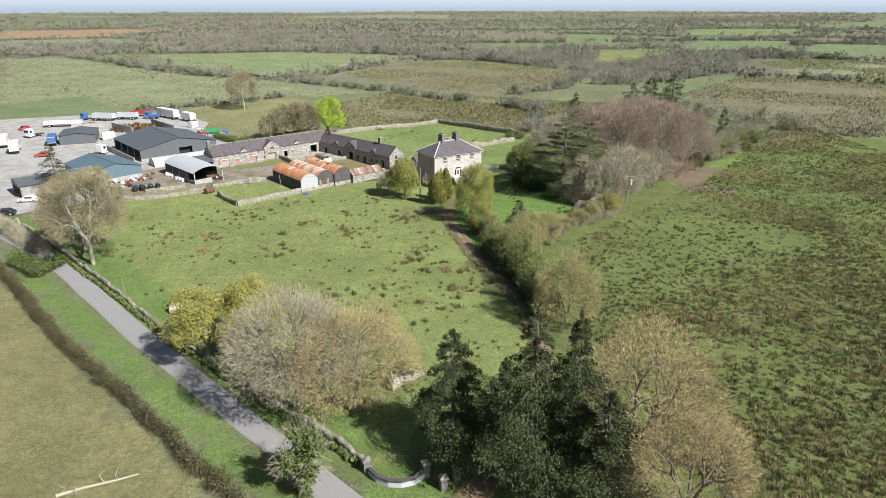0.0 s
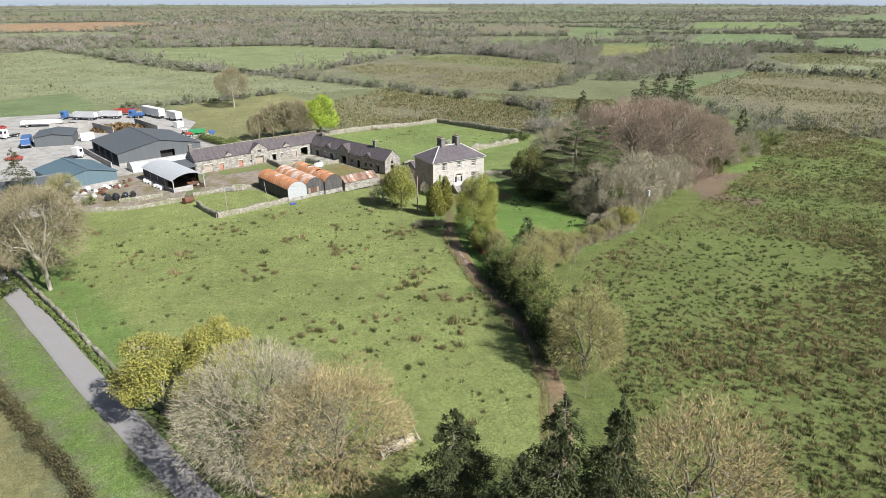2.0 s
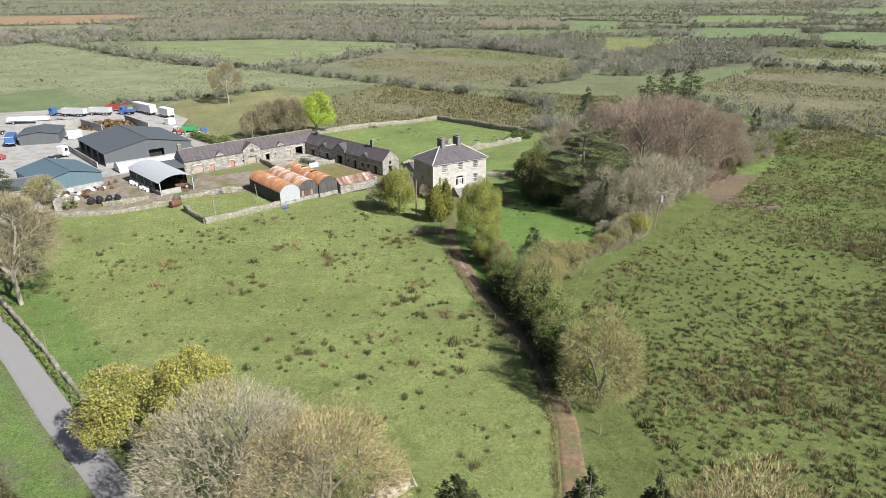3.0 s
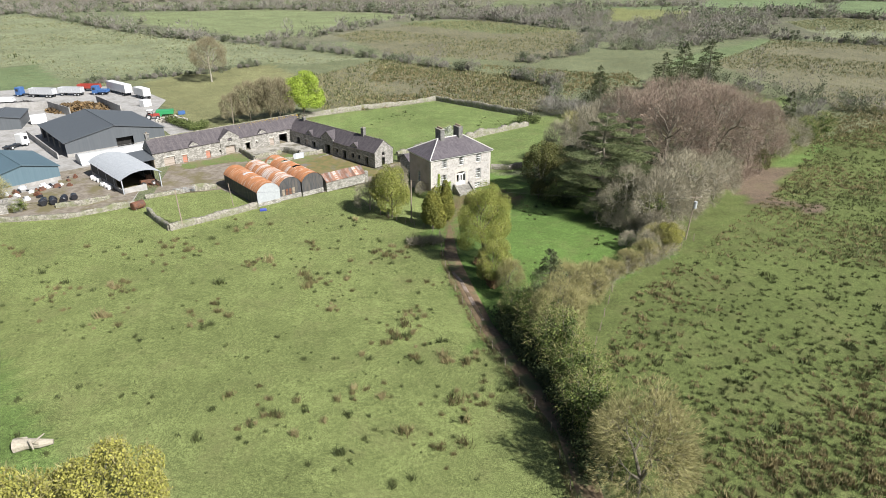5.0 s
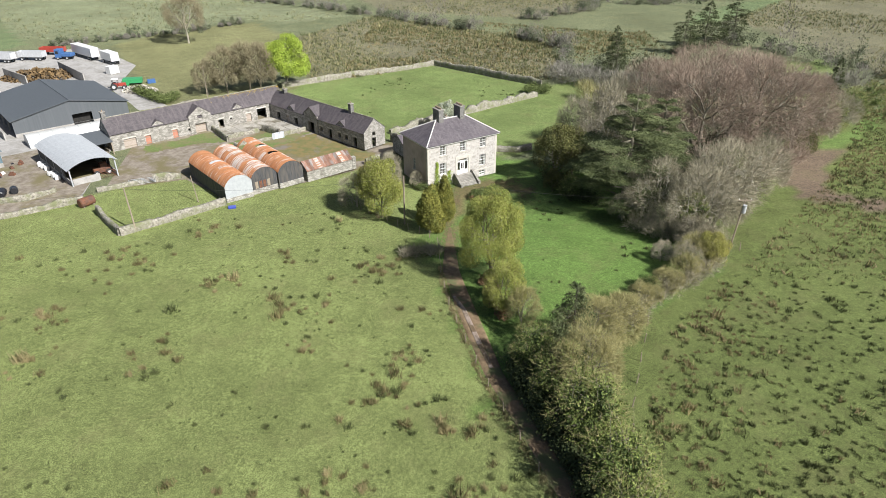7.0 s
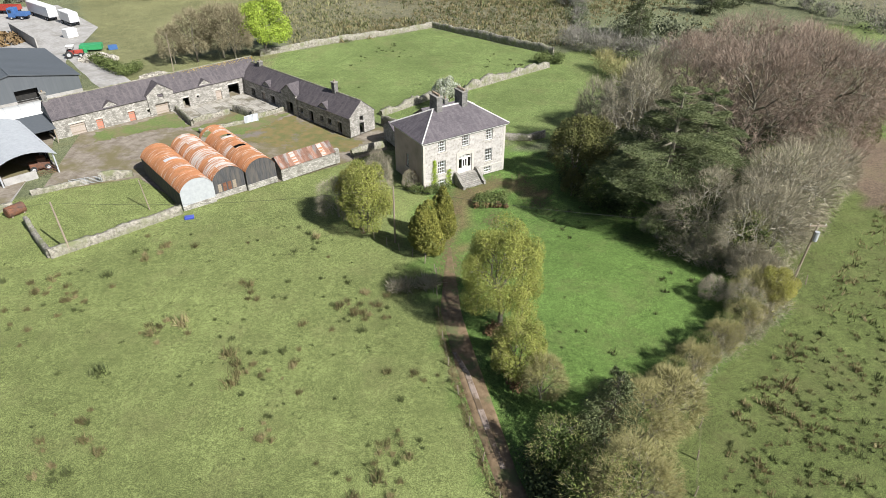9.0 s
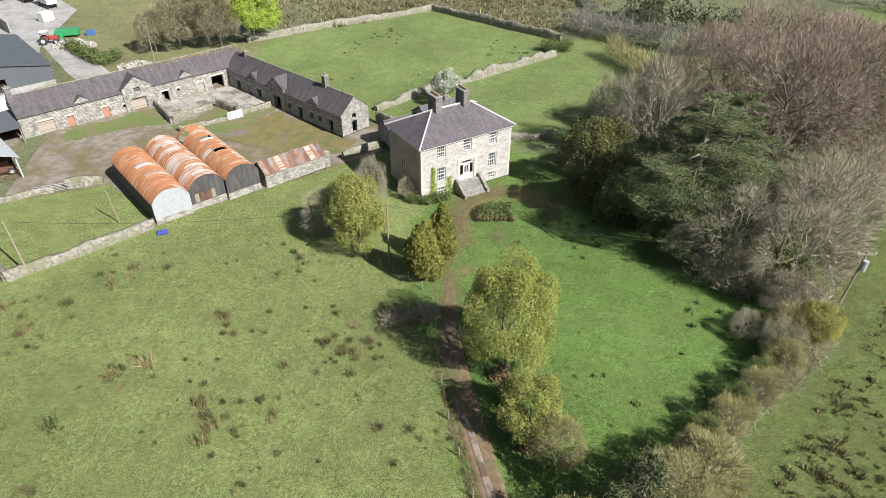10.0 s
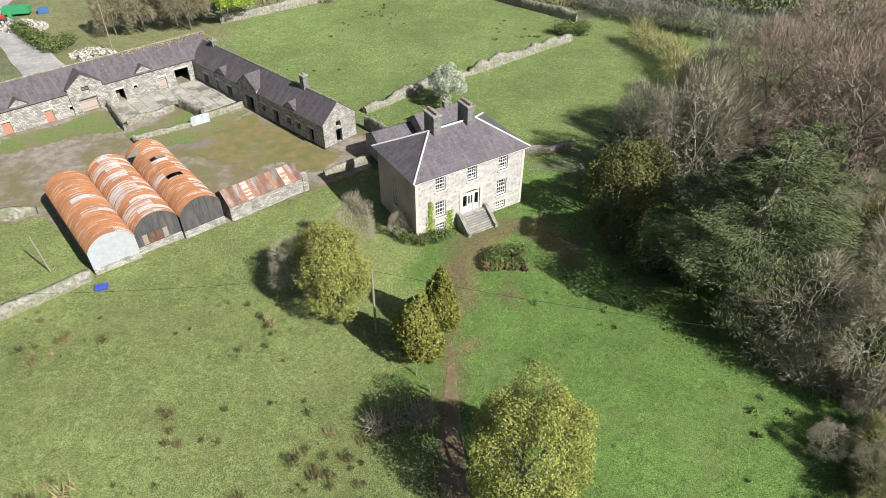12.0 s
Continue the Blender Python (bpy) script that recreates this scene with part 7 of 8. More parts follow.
bank([(5.0, 114.0), (4.2, 119.5), (3.0, 122.0)], 1.6, 1.3, LF_RUSSET, 35, "russet undergrowth beneath the lime", 160, 0.09)
bank([(18, 112), (22, 116.5), (27, 120.5), (33, 125.5)], 2.4, 1.9, TW_GREY, 36, "bare scrub along the garden fence", 260, 0.06)
bank([(18, 112), (23, 117), (29, 122), (33.5, 125.5)], 1.6, 1.6, LF_YELLOW, 37, "yellow-green gorse along the garden fence", 60, 0.06, gap=1.6)
bank([(15.5, 158), (18, 150.5), (22, 146)], 3.0, 2.6, LF_DARKLEAF, 38, "dark laurels at the grove edge", 300, 0.05)
bank([(26, 136.5), (29.5, 133.0), (34.5, 129.5)], 3.4, 3.0, TW_GREY, 39, "pale bramble scrub at the grove edge", 350, 0.05)
bank([(26, 160), (34, 156), (44, 152), (54, 158), (62, 166)], 4.0, 3.6, TW_BEECH, 40, "brown undergrowth beneath the beeches", 300, 0.06, gap=1.0)
bank([(20, 168), (27, 160), (36, 160), (46, 168), (58, 176)], 5, 6.0, LF_DARKLEAF, 41, "dark holly understorey in the grove", 260, 0.04, gap=1.4)
bank([(31, 212), (35, 203), (35, 192), (31, 180), (26, 172)], 4.0, 4.5, TW_OLIVE, 42, "budding thorns beside the back paddock", 300, 0.05, gap=1.1)
bank([(26, 232), (36, 222), (48, 214), (62, 212), (80, 210), (100, 214)], 5, 5.0, TW_FAR, 43, "bare thorns behind the grove", 220, 0.055, gap=1.0)
bank([(40, 238), (60, 226), (84, 222)], 5, 6, LF_FARG, 44, "leafing scrub behind the grove", 260, 0.05, gap=1.6)
bank([(-7.3, 154.8), (-4.7, 153.3), (-1.3, 154.8)], 1.6, 1.3, LF_BRAMBLE, 45, "green shrubs at the foot of the house", 220, 0.07)
bank([(-5.9, 154.1), (-2.5, 154.6)], 1.2, 0.9, LF_RUSSET, 46, "russet shrubs at the foot of the house", 80, 0.09)
bank([(2.3, 149.5), (4.4, 149.1), (6.4, 149.9), (5.7, 151.7), (3.6, 151.5), (2.4, 149.7)], 1.6, 1.3, LF_BRAMBLE, 47, "round overgrown shrub bed before the house", 200, 0.075, name="shrub_bed")
bank([(2.3, 148.8), (6.3, 148.8)], 0.8, 0.8, LF_RUSSET, 48, "brownish rim of the shrub bed", 90, 0.1, name="shrub_bed")
bank([(-7.3, 128.9), (-2.9, 130.0)], 1.8, 0.9, TW_GREY, 49, "grey heap of cut brushwood", 160, 0.11, name="brushwood")
bank([(-98, 123), (-84, 112), (-75, 104.5)], 2.4, 2.6, TW_GREY, 50, "bare roadside thorns by the works gate", 260, 0.06)
bank([(-76.2, 99.8), (-69.6, 95.0), (-69.2, 100.0)], 2.4, 2.8, LF_BRAMBLE, 51, "ivy and thorn clump by the road bend", 300, 0.05)
bank([(-83.2, 215.7), (-71.8, 205.5), (-70.3, 209.9)], 3, 2.2, LF_BRAMBLE, 52, "weedy scrub by the track", 200, 0.07)
bank([(17.8, 216.6), (23.6, 216.6)], 2.5, 2.5, LF_BRAMBLE, 53, "ivy on the paddock wall", 260, 0.06)


def ivy_on_house():
    g = np.random.default_rng(4)
    h = pose(-5.15, 153.95, -0.8, 0, 0, 33)
    n = 1300
    z = g.random(n) ** 1.3 * 4.6
    x = 1.75 + g.normal(0, 0.32, n) * (1.25 - z / 5.2)
    k = g.random(n) < 0.3
    x = np.where(k, 4.2 + g.normal(0, 0.3, n), x)
    z = np.where(k, g.random(n) * 2.6, z)
    p = np.stack([x, -0.08 - 0.12 * g.random(n), z], -1)
    p = np.array([h @ Vector(q) for q in p])
    tagged(part("wall_creeper", kite_mesh("creeper", flecks(p, g.uniform(0.06, 0.12, n), g, 0.1)), LF_LIME), "bright green creeper climbing the house front", "creeper")


ivy_on_house()


# ---------------------------------------------------------------- gate, logs and small things
def ruined_hut():
    t = thing("ruined_hut", pose(-83.2, 141.8, gz((-83.2, 141.8)) - 0.1, 0, 0, 25), "small roofless stone hut with a dark doorway", "hut")
    part("front_wall", pierced(3.4, 2.3, 0.45, [(1.3, 2.1, 0.001, 1.7)]), M_RUBBLE, t)
    part("side_wall", boxes((0, 0.45, 0.452, 3.2, 0, 2.1), (2.95, 3.4, 0.452, 3.2, 0, 1.7)), M_RUBBLE, t)
    part("rear_wall", boxes((0.452, 2.948, 2.75, 3.2, 0, 2.2)), M_RUBBLE, t)
    part("rubble_floor", boxes((0.46, 2.94, 0.46, 2.74, 0, 0.3)), M_MOSS, t)


ruined_hut()


def entrance():
    pts = [(-8.0, 47.9), (-7.2, 46.9), (-6.0, 46.3), (-4.8, 46.2), (-3.6, 46.6), (-2.8, 47.5)]
    t = thing("gate_wall", Matrix(), "curved white-banded entrance wall with dark coping", "wall")
    for name, mat, z0, z1, w in (("wall", M_FIBRE, -0.1, 0.62, 0.22), ("coping", M_SLATE_MOSSY, 0.622, 0.85, 0.36)):
        bm = bmesh.new()
        P = [Vector((x, y, 0)) for x, y in pts]
        fine = [P[i].lerp(P[i + 1], k / 4) for i in range(len(P) - 1) for k in range(4)] + [P[-1]]
        rows = []
        for i, p in enumerate(fine):
            d = (fine[min(i + 1, len(fine) - 1)] - fine[max(i - 1, 0)]).normalized()
            nr = Vector((-d.y, d.x, 0)) * w / 2
            z = gz(p)
            rows.append([bm.verts.new(q) for q in (p - nr + Vector((0, 0, z + z0)), p - nr + Vector((0, 0, z + z1)), p + nr + Vector((0, 0, z + z1)), p + nr + Vector((0, 0, z + z0)))])
        for a, b in zip(rows, rows[1:]):
            for k in range(4):
                bm.faces.new((a[k], a[(k + 1) % 4], b[(k + 1) % 4], b[k]))
        bm.faces.new(rows[0])
        bm.faces.new(rows[-1][::-1])
        part(name, bm, mat, t)
    for x, y in ((-8.3, 48.3), (-2.6, 47.9), (-0.9, 46.0), (0.3, 47.3)):
        g = thing("gate_pier", pose(x, y, gz((x, y)) - 0.05, 0, 0, 20), "dark stone gate pier with pyramid cap", "pier", "entrance piers")
        part("shaft", bevelled(boxes((-0.32, 0.32, -0.32, 0.32, 0, 1.35)), 0.03), M_CHIM, g)
        part("cap", boxes((-0.4, 0.4, -0.4, 0.4, 1.352, 1.45, 0.0), (-0.36, 0.36, -0.36, 0.36, 1.451, 1.7, 0.3)), M_STEP, g)


entrance()


def log(x, y, L, r, turn, label, stubs=5, seed=1):
    rnd = random.Random(seed)
    t = thing("fallen_log", pose(x, y, gz((x, y)) + r * 0.8, 0, 0, turn), label, "log")
    bm = bmesh.new()
    tube(bm, [(0, 0, 0), (L * 0.3, 0.1, 0.05), (L * 0.7, -0.1, 0.1), (L, 0.1, 0.0)], [r * 1.3, r, r * 0.8, r * 0.45], 9)
    part("trunk", bm, M_DEAD, t)
    for k in range(stubs):
        s = rnd.uniform(0.0, 0.9) * L
        bm = bmesh.new()
        tube(bm, [(s, 0, 0), (s + rnd.uniform(-0.5, 0.7), rnd.uniform(-0.9, 0.9), rnd.uniform(0.3, 0.9)), (s + rnd.uniform(-0.9, 1.2), rnd.uniform(-1.5, 1.5), rnd.uniform(0.5, 1.3))], [r * 0.45, r * 0.3, r * 0.1], 6)
        part("branch_stub", bm, M_DEAD, t)


log(*(-42.1, 82.5), 3.4, 0.55, 10, "thick bleached fallen trunk on pasture", 3, 1)
log(*(-7.5, 62.1), 4.2, 0.6, 35, "uprooted bleached stump and roots", 9, 2)
log(*(-36.6, 44.9), 7, 0.14, 25, "pale bare fallen branch in the stubble field", 4, 3)


def blocks(name, mat, x, y, turn, dims, label, category, z=0.0, bevel=0.04):
    o = part(name, bevelled(boxes(*dims), bevel), mat)
    o.matrix_basis = pose(x, y, gz((x, y)) + z, 0, 0, turn)
    return tagged(o, label, category)


M_BLUE = surface("blue_plastic", ((0.03, 0.05, 0.30), (0.05, 0.08, 0.40)), (3, 1), 0.45, 0.02)
M_BLUEV = surface("blue_vehicle_paint", ((0.045, 0.11, 0.27), (0.06, 0.14, 0.33)), (3, 1), 0.35, 0.0)
M_REDV = surface("red_vehicle_paint", ((0.30, 0.045, 0.035), (0.38, 0.07, 0.05)), (3, 1), 0.4, 0.0)
M_GREENV = surface("green_machine_paint", ((0.03, 0.24, 0.09), (0.05, 0.30, 0.12)), (3, 1), 0.4, 0.0)
M_WHITEV = surface("white_vehicle_paint", ((0.66, 0.66, 0.65), (0.74, 0.74, 0.73)), (3, 0.6), 0.35, 0.0)
M_ALU = surface("aluminium_body", ((0.40, 0.41, 0.43), (0.50, 0.51, 0.53)), (3, 0.6), 0.45, 0.0)
M_BLACKV = surface("black_vehicle_paint", ((0.015, 0.016, 0.02), (0.03, 0.03, 0.035)), (3, 1), 0.3, 0.0)
M_EARTH = surface("brown_silage_heap", ((0.10, 0.065, 0.03), (0.26, 0.17, 0.075), (0.06, 0.045, 0.03)), (1.5, 0.5), 0.95, 0.8)
M_STONES = surface("pale_stone_heap", ((0.30, 0.28, 0.24), (0.52, 0.49, 0.43)), (1.5, 0.5), 0.95, 0.8, vary=0.3, by="island")
TUB = blocks("feed_tub", M_BLUE, *(-36.0, 145.1), 20, [(-0.6, 0.6, -0.4, 0.4, 0, 0.3)], "blue plastic feed tub on grass", "tub")


def drum():
    x, y = (-59.6, 145.7)
    t = thing("rusty_tank", pose(x, y, gz((x, y)), 0, 0, 60), "rusty round steel tank lying by the wall", "tank")
    bm = bmesh.new()
    tube(bm, [(-1.2, 0, 0.75), (-1.1, 0, 0.75), (1.1, 0, 0.75), (1.2, 0, 0.75)], [0.6, 0.75, 0.75, 0.6], 14)
    part("shell", bm, M_TANK, t)
    part("cradle", boxes((-0.9, -0.7, -0.5, 0.5, 0, 0.3), (0.7, 0.9, -0.5, 0.5, 0, 0.3)), M_WOOD, t)


drum()


def gate(x, y, turn, L, label):
    t = thing("field_gate", pose(x, y, gz((x, y)), 0, 0, turn), label, "gate")
    for k in range(5):
        bm = bmesh.new()
        part("bar", tube(bm, [(0, 0, 0.25 + 0.22 * k), (L, 0, 0.25 + 0.22 * k)], [0.03, 0.03], 6), M_GALV, t)
    for x0 in (0, L / 2, L):
        bm = bmesh.new()
        part("stile", tube(bm, [(x0, 0, 0.15), (x0, 0, 1.2)], [0.03, 0.03], 6), M_GALV, t)


gate(*(-56.5, 153.8), 22, 4.2, "galvanised bar gate into the yard")


# ---------------------------------------------------------------- works yard vehicles
def wheels(t, spots, r=0.5, w=0.3):
    for x, y in spots:
        bm = bmesh.new()
        tube(bm, [(x, y - w / 2, r), (x, y - w * 0.35, r), (x, y + w * 0.35, r), (x, y + w / 2, r)], [r * 0.85, r, r, r * 0.85], 12)
        wh = part("wheel", bm, RUBBER, t)
        bm = bmesh.new()
        part("rim", tube(bm, [(x, y - w / 2 - 0.01, r), (x, y + w / 2 + 0.01, r)], [r * 0.5, r * 0.5], 10), M_ALU, wh)


def trailer(x, y, turn, L, H, mat, label, z=1.1, W=2.5, top=None, name="trailer"):
    t = thing(name, pose(x, y, gz((x, y)) + 0.05, 0, 0, turn), label, "trailer")
    part("chassis", boxes((-L / 2, L / 2, -0.5, 0.5, z - 0.3, z)), M_BLACKV, t)
    if top == "open":
        part("body", boxes((-L / 2, L / 2, -W / 2, W / 2, z + 0.002, z + 0.1), (-L / 2, L / 2, -W / 2, -W / 2 + 0.08, z + 0.1, z + H), (-L / 2, L / 2, W / 2 - 0.08, W / 2, z + 0.1, z + H), (-L / 2, -L / 2 + 0.08, -W / 2 + 0.08, W / 2 - 0.08, z + 0.1, z + H), (L / 2 - 0.08, L / 2, -W / 2 + 0.08, W / 2 - 0.08, z + 0.1, z + H)), mat, t)
        for k in range(int(L / 0.9)):
            xx = -L / 2 + 0.4 + 0.9 * k
            part("rib", boxes((xx, xx + 0.1, -W / 2 - 0.05, -W / 2 - 0.001, z + 0.1, z + H)), mat, t)
    else:
        part("body", bevelled(boxes((-L / 2, L / 2, -W / 2, W / 2, z + 0.002, z + H)), 0.05), mat, t)
        part("rear_frame", boxes((L / 2, L / 2 + 0.05, -W / 2, W / 2, z, z + 0.15), (L / 2, L / 2 + 0.05, -W / 2, W / 2, z + H - 0.15, z + H)), M_ALU, t)
    wheels(t, [(s * L / 2 + d, y0) for s, d in ((0.75, 0), (0.75, -1.2), (-0.7, 0)) for y0 in (-W / 2 + 0.2, W / 2 - 0.2)])
    return t


def lorry(x, y, turn, mat, label, body=None, L=6.0, H=2.4):
    t = thing("lorry", pose(x, y, gz((x, y)) + 0.05, 0, 0, turn), label, "lorry")
    part("chassis", boxes((-3.0, L - 2.5, -0.5, 0.5, 0.6, 0.95)), M_BLACKV, t)
    cab = part("cab", bevelled(boxes((-3.2, -1.2, -1.2, 1.2, 0.6, 3.1, 0.06)), 0.1), mat, t)
    part("windscreen", boxes((-3.19, -3.12, -1.0, 1.0, 1.8, 2.7)), M_BLACKV, cab)
    part("side_window", boxes((-2.8, -1.9, -1.19, -1.14, 1.8, 2.6)), M_BLACKV, cab)
    part("side_window", boxes((-2.8, -1.9, 1.14, 1.19, 1.8, 2.6)), M_BLACKV, cab)
    if body:
        part("body", bevelled(boxes((-1.1, L - 2.5, -1.25, 1.25, 1.0, 1.0 + H)), 0.05), body, t)
    wheels(t, [(xx, yy) for xx in (-2.4, L - 4.0) for yy in (-1.0, 1.0)])
    return t


def car(x, y, turn, mat, label):
    t = thing("car", pose(x, y, gz((x, y)) + 0.05, 0, 0, turn), label, "car")
    body = bmesh.new()
    prof = [(-2.1, 0.3), (-2.15, 0.75), (-1.2, 0.92), (-0.6, 1.42), (1.0, 1.45), (1.7, 0.98), (2.1, 0.9), (2.1, 0.3)]
    a, b = [[body.verts.new((px, yy, pz)) for px, pz in prof] for yy in (-0.85, 0.85)]
    body.faces.new(a)
    body.faces.new(b[::-1])
    for i in range(len(prof)):
        j = (i + 1) % len(prof)
        body.faces.new((a[j], a[i], b[i], b[j]))
    part("body", bevelled(body, 0.07), mat, t)
    part("side_window", boxes((-0.5, 1.2, -0.86, -0.845, 0.98, 1.35)), M_BLACKV, t)
    part("side_window", boxes((-0.5, 1.2, 0.845, 0.86, 0.98, 1.35)), M_BLACKV, t)
    bm = bmesh.new()
    quad(bm, (-1.17, -0.7, 0.96), (-1.17, 0.7, 0.96), (-0.63, 0.68, 1.42), (-0.63, -0.68, 1.42))
    part("windscreen", bm, M_BLACKV, t).location = (-0.02, 0, 0.02)
    wheels(t, [(xx, yy) for xx in (-1.35, 1.35) for yy in (-0.78, 0.78)], 0.33, 0.2)
    return t


def tractor(x, y, turn):
    t = thing("tractor", pose(x, y, gz((x, y)) + 0.05, 0, 0, turn), "red farm tractor with grey cab roof", "tractor")
    part("bonnet", bevelled(boxes((-2.2, -0.4, -0.4, 0.4, 0.8, 1.6)), 0.08), M_REDV, t)
    part("cab_frame", boxes((-0.4, -0.32, -0.7, -0.62, 1.0, 2.6), (-0.4, -0.32, 0.62, 0.7, 1.0, 2.6), (0.9, 0.98, -0.7, -0.62, 1.0, 2.6), (0.9, 0.98, 0.62, 0.7, 1.0, 2.6)), M_BLACKV, t)
    part("cab_body", boxes((-0.3, 0.9, -0.6, 0.6, 0.8, 1.5)), M_REDV, t)
    part("cab_roof", bevelled(boxes((-0.6, 1.1, -0.8, 0.8, 2.6, 2.75)), 0.05), M_WHITEV, t)
    wheels(t, [(0.7, -0.95), (0.7, 0.95)], 0.85, 0.45)
    wheels(t, [(-1.7, -0.8), (-1.7, 0.8)], 0.55, 0.35)


trailer(-117.5, 256.5, -38, 13.5, 2.7, M_WHITEV, "long white box trailer parked on concrete", name="box_trailer")
trailer(-106, 249.0, -40, 7.0, 2.4, M_WHITEV, "short white box trailer beside a longer one", name="box_trailer")
blocks("white_container", M_WHITEV, -99.2, 236, 60, [(-1.4, 1.4, -1.1, 1.1, 0.1, 2.2)], "small white site cabin on the yard", "cabin")
lorry(-147.0, 251.0, -5, M_BLUEV, "blue lorry cab drawing a tipper")
trailer(-140.5, 250.0, -5, 8.5, 1.9, M_ALU, "ribbed grey tipper trailer behind a blue cab", top="open", name="tipper_trailer")
trailer(-132.5, 253.0, -2, 8.0, 1.7, M_ALU, "ribbed grey tipper trailer standing alone", top="open", name="tipper_trailer")
trailer(-130.5, 261.0, 0, 7.5, 1.3, M_REDV, "red farm trailer with open top", top="open", name="farm_trailer")
lorry(-122.5, 254.5, 0, M_BLUEV, "small blue lorry with flat body", M_BLUEV, 4.5, 0.9)
trailer(-149.0, 236.5, 14, 13.0, 1.2, M_WHITEV, "long white flat trailer along the yard edge", name="flat_trailer")
lorry(-147.5, 217.0, 70, M_WHITEV, "white lorry tractor unit in the yard", None, 5.5)
lorry(-149.0, 203.0, -60, M_WHITEV, "white lorry with tall white body", M_WHITEV, 9.0, 2.6)
lorry(-139.0, 193.5, -60, M_WHITEV, "white box lorry near parked plant", M_WHITEV, 8.0, 2.5)
lorry(-110.0, 187.5, 250, M_WHITEV, "white lorry tractor unit by the blue shed", None, 5.5)
trailer(-133.5, 204.0, -62, 8.0, 2.0, M_BLUEV, "blue tanker trailer beside the dark shed", name="tanker_trailer")
blocks("white_cabin", M_WHITEV, -119.5, 213.0, 35, [(-2.0, 2.0, -1.2, 1.2, 0.2, 2.5)], "white caravan-like cabin on concrete", "cabin")
car(-125.8, 186.0, 20, M_REDV, "red car parked in the works yard")
car(-97.6, 127.6, 15, M_BLACKV, "dark car by the works entrance")
car(-98.8, 137.6, 10, M_WHITEV, "white car beside the roadside shed")
car(-160, 230, 80, M_REDV, "red car at the yard edge")
tractor(-89.5, 218.6, 200)
blocks("green_machine", M_GREENV, -87.8, 224.0, 15, [(-2.4, 2.4, -1.1, 1.1, 0.5, 1.7), (-2.8, -2.4, -0.3, 0.3, 0.6, 0.9), (-1.6, -0.9, -1.3, 1.3, 0, 1.0)], "green farm machine among rubble", "machine")
blocks("blue_drum_stack", M_BLUEV, -83.5, 225.5, 30, [(-1.0, 1.0, -0.6, 0.6, 0, 1.0)], "stack of blue plastic drums", "drums")


def heap(name, mat, x, y, rx, ry, h, seed, label, category):
    """A rough mound of loose pieces."""
    g = np.random.default_rng(seed)
    n = 900
    a, r = g.uniform(0, 6.283, n), np.sqrt(g.random(n))
    px, py = rx * r * np.cos(a), ry * r * np.sin(a)
    pz = h * (1 - r ** 1.7) * (0.75 + 0.25 * np.sin(px * 1.3) * np.cos(py * 1.7)) * g.uniform(0.7, 1.0, n)
    p = np.stack([x + px, y + py, gz((x, y)) + pz], -1)
    V = flecks(p, g.uniform(0.25, 0.6, n) * (0.6 + 0.1 * rx), g, 0.5)
    return tagged(part(name, kite_mesh(name, V), mat), label, category, kind="stuff")


heap("rubble_heap", M_STONES, -83.0, 217.0, 4.5, 3.0, 1.8, 1, "heap of pale rubble stones", "rubble")
heap("rubble_heap", M_STONES, *(-64.0, 204.4), 4.0, 2.4, 1.4, 2, "heap of pale stones behind the stables", "rubble")
heap("silage_heap", M_EARTH, *(-118.3, 231.5), 10.0, 7.0, 2.6, 3, "brown silage heap between clamp walls", "silage")
heap("earth_heap", M_BLACKTIN, *(-138.7, 236.8), 6.0, 4.0, 1.6, 4, "dark heap of wet silage and tyres", "silage")
for a, b, h in (((-140.4, 227.1), (-127.6, 231.3), 2.6), ((-127.6, 231.3), (-115.6, 222.2), 2.6), ((-116.8, 239.9), (-101.8, 225.5), 2.6), ((-113.8, 198.6), (-93.5, 177.9), 1.6), ((-132.7, 215.4), (-131.1, 216.2), 2.0)):
    d = Vector((b[0] - a[0], b[1] - a[1], 0))
    o = part("clamp_wall", bevelled(boxes((0, d.length, -0.15, 0.15, -0.3, h)), 0.03), M_CONC)
    o.matrix_basis = pose(a[0], a[1], gz(a), 0, 0, math.degrees(math.atan2(d.y, d.x)))
    tagged(o, "grey concrete clamp wall in the works yard", "wall", kind="structure")


def polytunnel():
    t = thing("polytunnel", pose(-87.0, 174.8, -0.9, 0, 0, 42), "clouded plastic polytunnel between the sheds", "polytunnel")
    L, r, n = 17.0, 2.7, 12
    bm = bmesh.new()
    for k in range(n):
        a, b = math.pi * k / n, math.pi * (k + 1) / n
        quad(bm, (0, -r * math.cos(a), 2.4 * math.sin(a)), (0, -r * math.cos(b), 2.4 * math.sin(b)), (L, -r * math.cos(b), 2.4 * math.sin(b)), (L, -r * math.cos(a), 2.4 * math.sin(a)))
    for x in (0.0, L):
        bm.faces.new([bm.verts.new((x, -r * math.cos(math.pi * k / n), 2.4 * math.sin(math.pi * k / n))) for k in range(n + 1)])
    part("cover", bm, M_CLEAR, t)
    for i in range(8):
        bm = bmesh.new()
        x = L * i / 7
        tube(bm, [(x, -(r + 0.03) * math.cos(math.pi * k / n), 2.43 * math.sin(math.pi * k / n)) for k in range(n + 1)], [0.04] * (n + 1), 5)
        part("hoop", bm, M_GALV, t)


polytunnel()


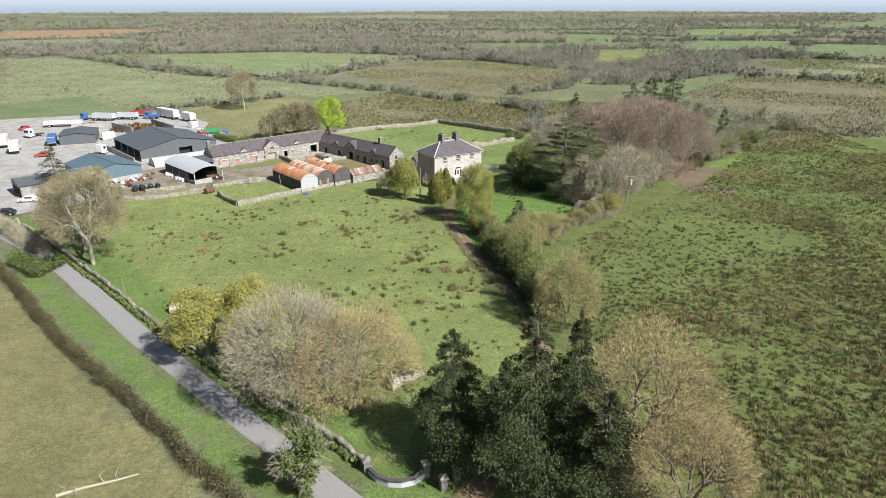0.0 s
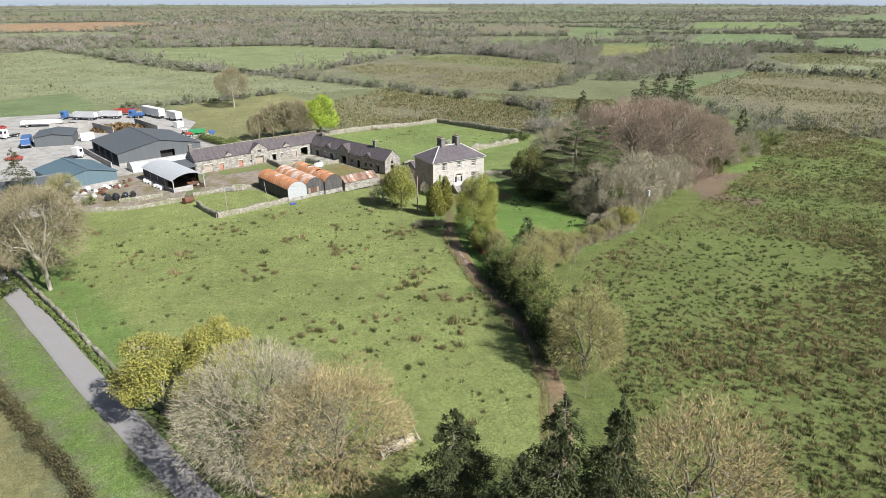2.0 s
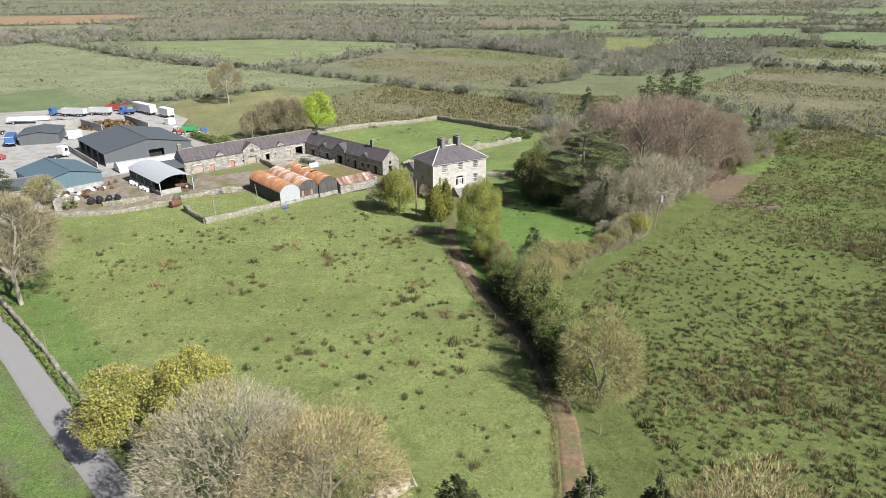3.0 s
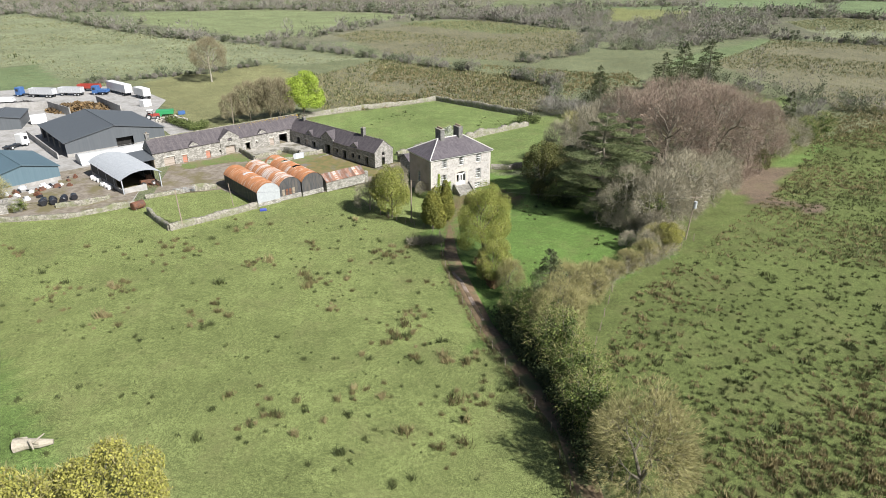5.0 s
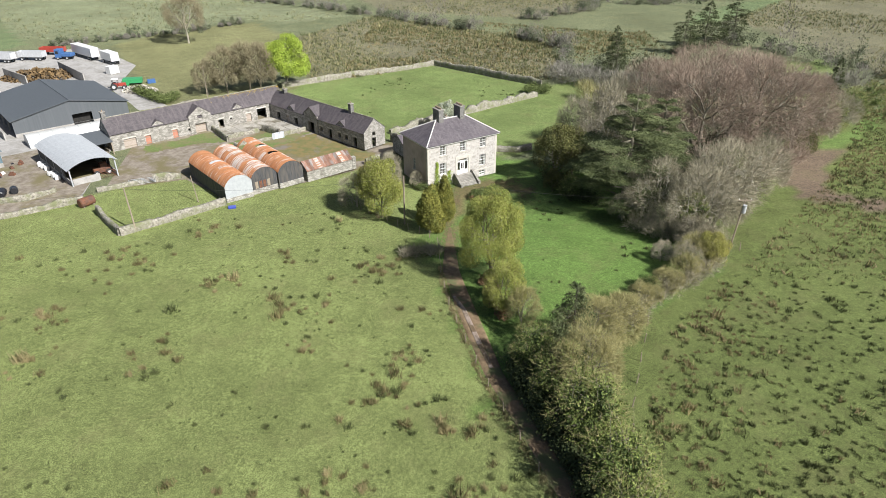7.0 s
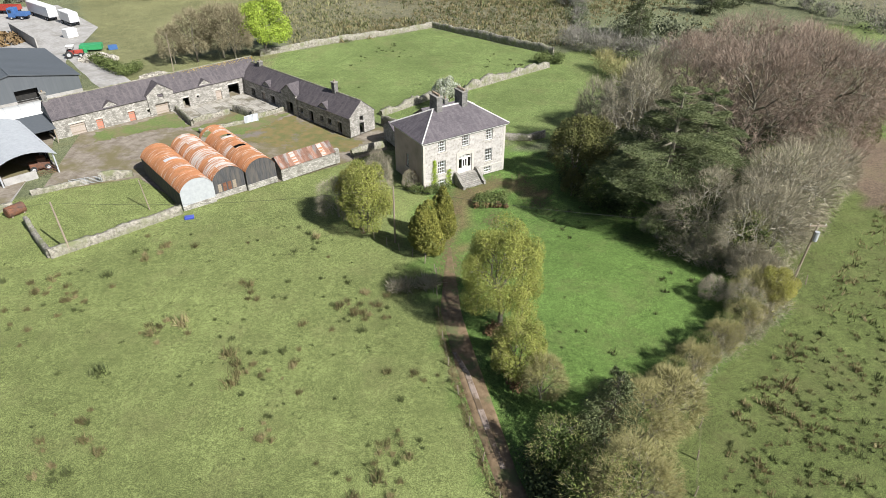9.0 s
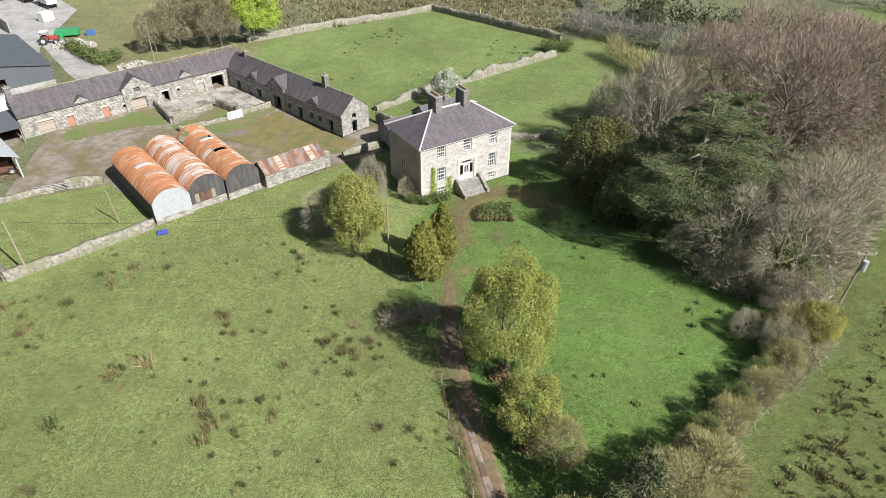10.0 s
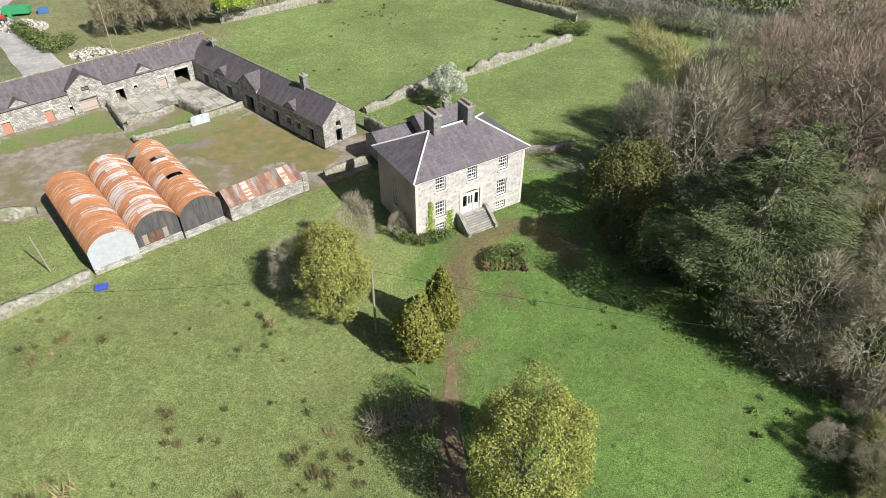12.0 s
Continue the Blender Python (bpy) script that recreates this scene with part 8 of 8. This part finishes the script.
def cart_shed():
    t = thing("open_lean_to", pose(-71.5, 170.0, -0.9, 0, 0, 43), "open lean-to with dark sheet roof by the stables", "shed")
    part("roof", slab_roof([(-3.5, -3.0, 2.6), (3.6, -3.0, 2.6), (3.6, 3.5, 3.4), (-3.5, 3.5, 3.4)], 0.08), M_GREYCLAD, t)
    for x in (-3.3, 0.0, 3.3):
        part("post", boxes((x - 0.08, x + 0.08, -2.9, -2.74, 0, 2.6)), M_WOOD, t)
    part("back_wall", boxes((-3.4, 3.4, 3.2, 3.4, 0, 3.3)), M_BLACKTIN, t)


cart_shed()


def clutter():
    rnd = random.Random(12)
    spots = [((-65.5, 160.7), 2), ((-86.2, 156.5), 5), ((-81.5, 158.5), 6), ((-82.3, 163.1), 4), ((-83.8, 155.5), 3), ((-87.4, 153.0), 5), ((-84.2, 150.7), 4)]
    kinds = ((M_WHITEV, "white appliance or tub among yard scrap", "scrap"), (M_TANK, "rusty scrap machine part in the yard", "scrap"), (M_TANK, "rusty scrap iron in the yard", "scrap"), (M_ALU, "grey metal scrap in the yard", "scrap"), (M_BLACKV, "black plastic-wrapped scrap in the yard", "scrap"))
    for (x, y), n in spots:
        for k in range(n):
            mat, label, cat = kinds[rnd.randrange(5)]
            s = rnd.uniform(0.25, 0.75)
            blocks("scrap", mat, x + rnd.uniform(-2.6, 2.6), y + rnd.uniform(-2.0, 2.0), rnd.uniform(0, 180), [(-s, s, -s * 0.6, s * 0.6, 0, s * 0.8), (-s * 0.5, s * 0.7, -s * 0.4, s * 0.3, s * 0.75, s * rnd.uniform(0.9, 1.5))], label, cat, 0.04)
    for i in range(7):
        x, y = (-78.7, 148.0)
        bm = bmesh.new()
        r = 0.62
        px, py = x + (i % 4) * 1.45 + (i // 4) * 0.6 + rnd.uniform(-0.2, 0.2), y + (i % 4) * 0.75 - (i // 4) * 1.2 + rnd.uniform(-0.2, 0.2)
        tube(bm, [(0, -0.6, r), (0, -0.5, r), (0, 0.5, r), (0, 0.6, r)], [r * 0.8, r, r, r * 0.8], 12)
        o = part("silage_bale", bm, M_BLACKV)
        o.matrix_basis = pose(px, py, gz((px, py)) + 0.05, 0, 0, rnd.uniform(10, 70))
        tagged(o, "round bale in black plastic wrap", "bale", "wrapped bales")
    for i in range(7):
        x, y = (-77.5, 163.2) if i < 3 else (-73.3, 158.6)
        px, py = x + (i % 3) * 1.2 + (0.4 if i > 2 else 0), y - (i % 3) * 1.0
        blocks("bulk_bag", M_WHITEV, px, py, rnd.uniform(0, 90), [(-0.45, 0.45, -0.45, 0.45, 0, 0.9)], "white woven bulk bag standing in the yard", "bag", 0.04, 0.12)
    x, y = (-64.1, 159.6)
    t = thing("digger", pose(x, y, gz((x, y)) + 0.05, 0, 0, 40), "rusty orange machine under the open shed", "machine")
    part("body", bevelled(boxes((-1.4, 1.4, -0.7, 0.7, 0.5, 1.3), (-0.2, 1.0, -0.6, 0.6, 1.301, 2.0)), 0.06), M_TANK, t)
    wheels(t, [(-1.0, -0.8), (-1.0, 0.8), (1.0, -0.8), (1.0, 0.8)], 0.5, 0.3)


clutter()


def lichen():
    g = np.random.default_rng(8)
    m = pose(-68.0, 171.6, -1.0, 0, 0, 43.0)
    n = 420
    x = np.clip(g.normal(33, 5, n), 22, 38.3)
    y = 3.0 - np.abs(g.normal(0, 0.35, n))
    z = 3.6 + 2.5 * y / 3.0 + 0.2
    p = np.array([m @ Vector(q) for q in np.stack([x, y, z], -1)])
    tagged(part("roof_lichen", kite_mesh("lichen", flecks(p, g.uniform(0.06, 0.16, n), g, 0.6)), M_LICHEN), "yellow lichen along the stable ridge", "lichen", kind="stuff")


lichen()


def planks():
    x, y = (-37.4, 179.8)
    t = thing("scrap_sheet_pile", pose(x, y, gz((x, y)), 0, 0, 25), "leaning pile of pale sheets by the pen", "pile")
    rnd = random.Random(2)
    for k in range(7):
        o = part("sheet", boxes((-0.35, 0.35, -0.02, 0.02, 0, 1.3)), M_GALV, t)
        o.matrix_basis = pose(-1 + 0.35 * k, 0.1 * k, 0.02, rnd.uniform(-35, -15), rnd.uniform(-12, 12), rnd.uniform(-20, 20))


planks()

# ---------------------------------------------------------------- bare earth on the grown-over carriage loop
M_LITTER = surface("bare_earth_and_litter", ((0.105, 0.078, 0.04), (0.195, 0.145, 0.08), (0.13, 0.135, 0.05)), (2.5, 0.8), 0.95, 0.6, detail=10, share=(0.48, 0.6))
LOOP = [(-1.3, 131.5), (-2.1, 138.4), (-1.8, 141.7), (-1.7, 145.9), (-1.2, 151.7), (-0.5, 148.7), (0.9, 154.5), (3.1, 156.6), (5.5, 157.1), (9.4, 157.8), (12.0, 153.2), (11.1, 150.7), (4.5, 144.7), (-1.1, 136.0), (-1.1, 133.5)]


def litter():
    g = np.random.default_rng(77)
    p = np.concatenate([np.array(q) + g.normal(0, 1, (260, 2)) * (0.75, 1.2) for q in LOOP])
    at = np.concatenate([p, (height(p[:, 0], p[:, 1]) + 0.045)[:, None]], 1)
    V = flecks(at, g.uniform(0.05, 0.17, len(at)), g, 1.0, np.tile((0, 0, 1.0), (len(at), 1)), 6.0)
    tagged(part("leaf_litter", kite_mesh("leaf_litter", V), M_LITTER), "brown leaf litter on the grown-over carriage loop", "litter", kind="stuff")


litter()
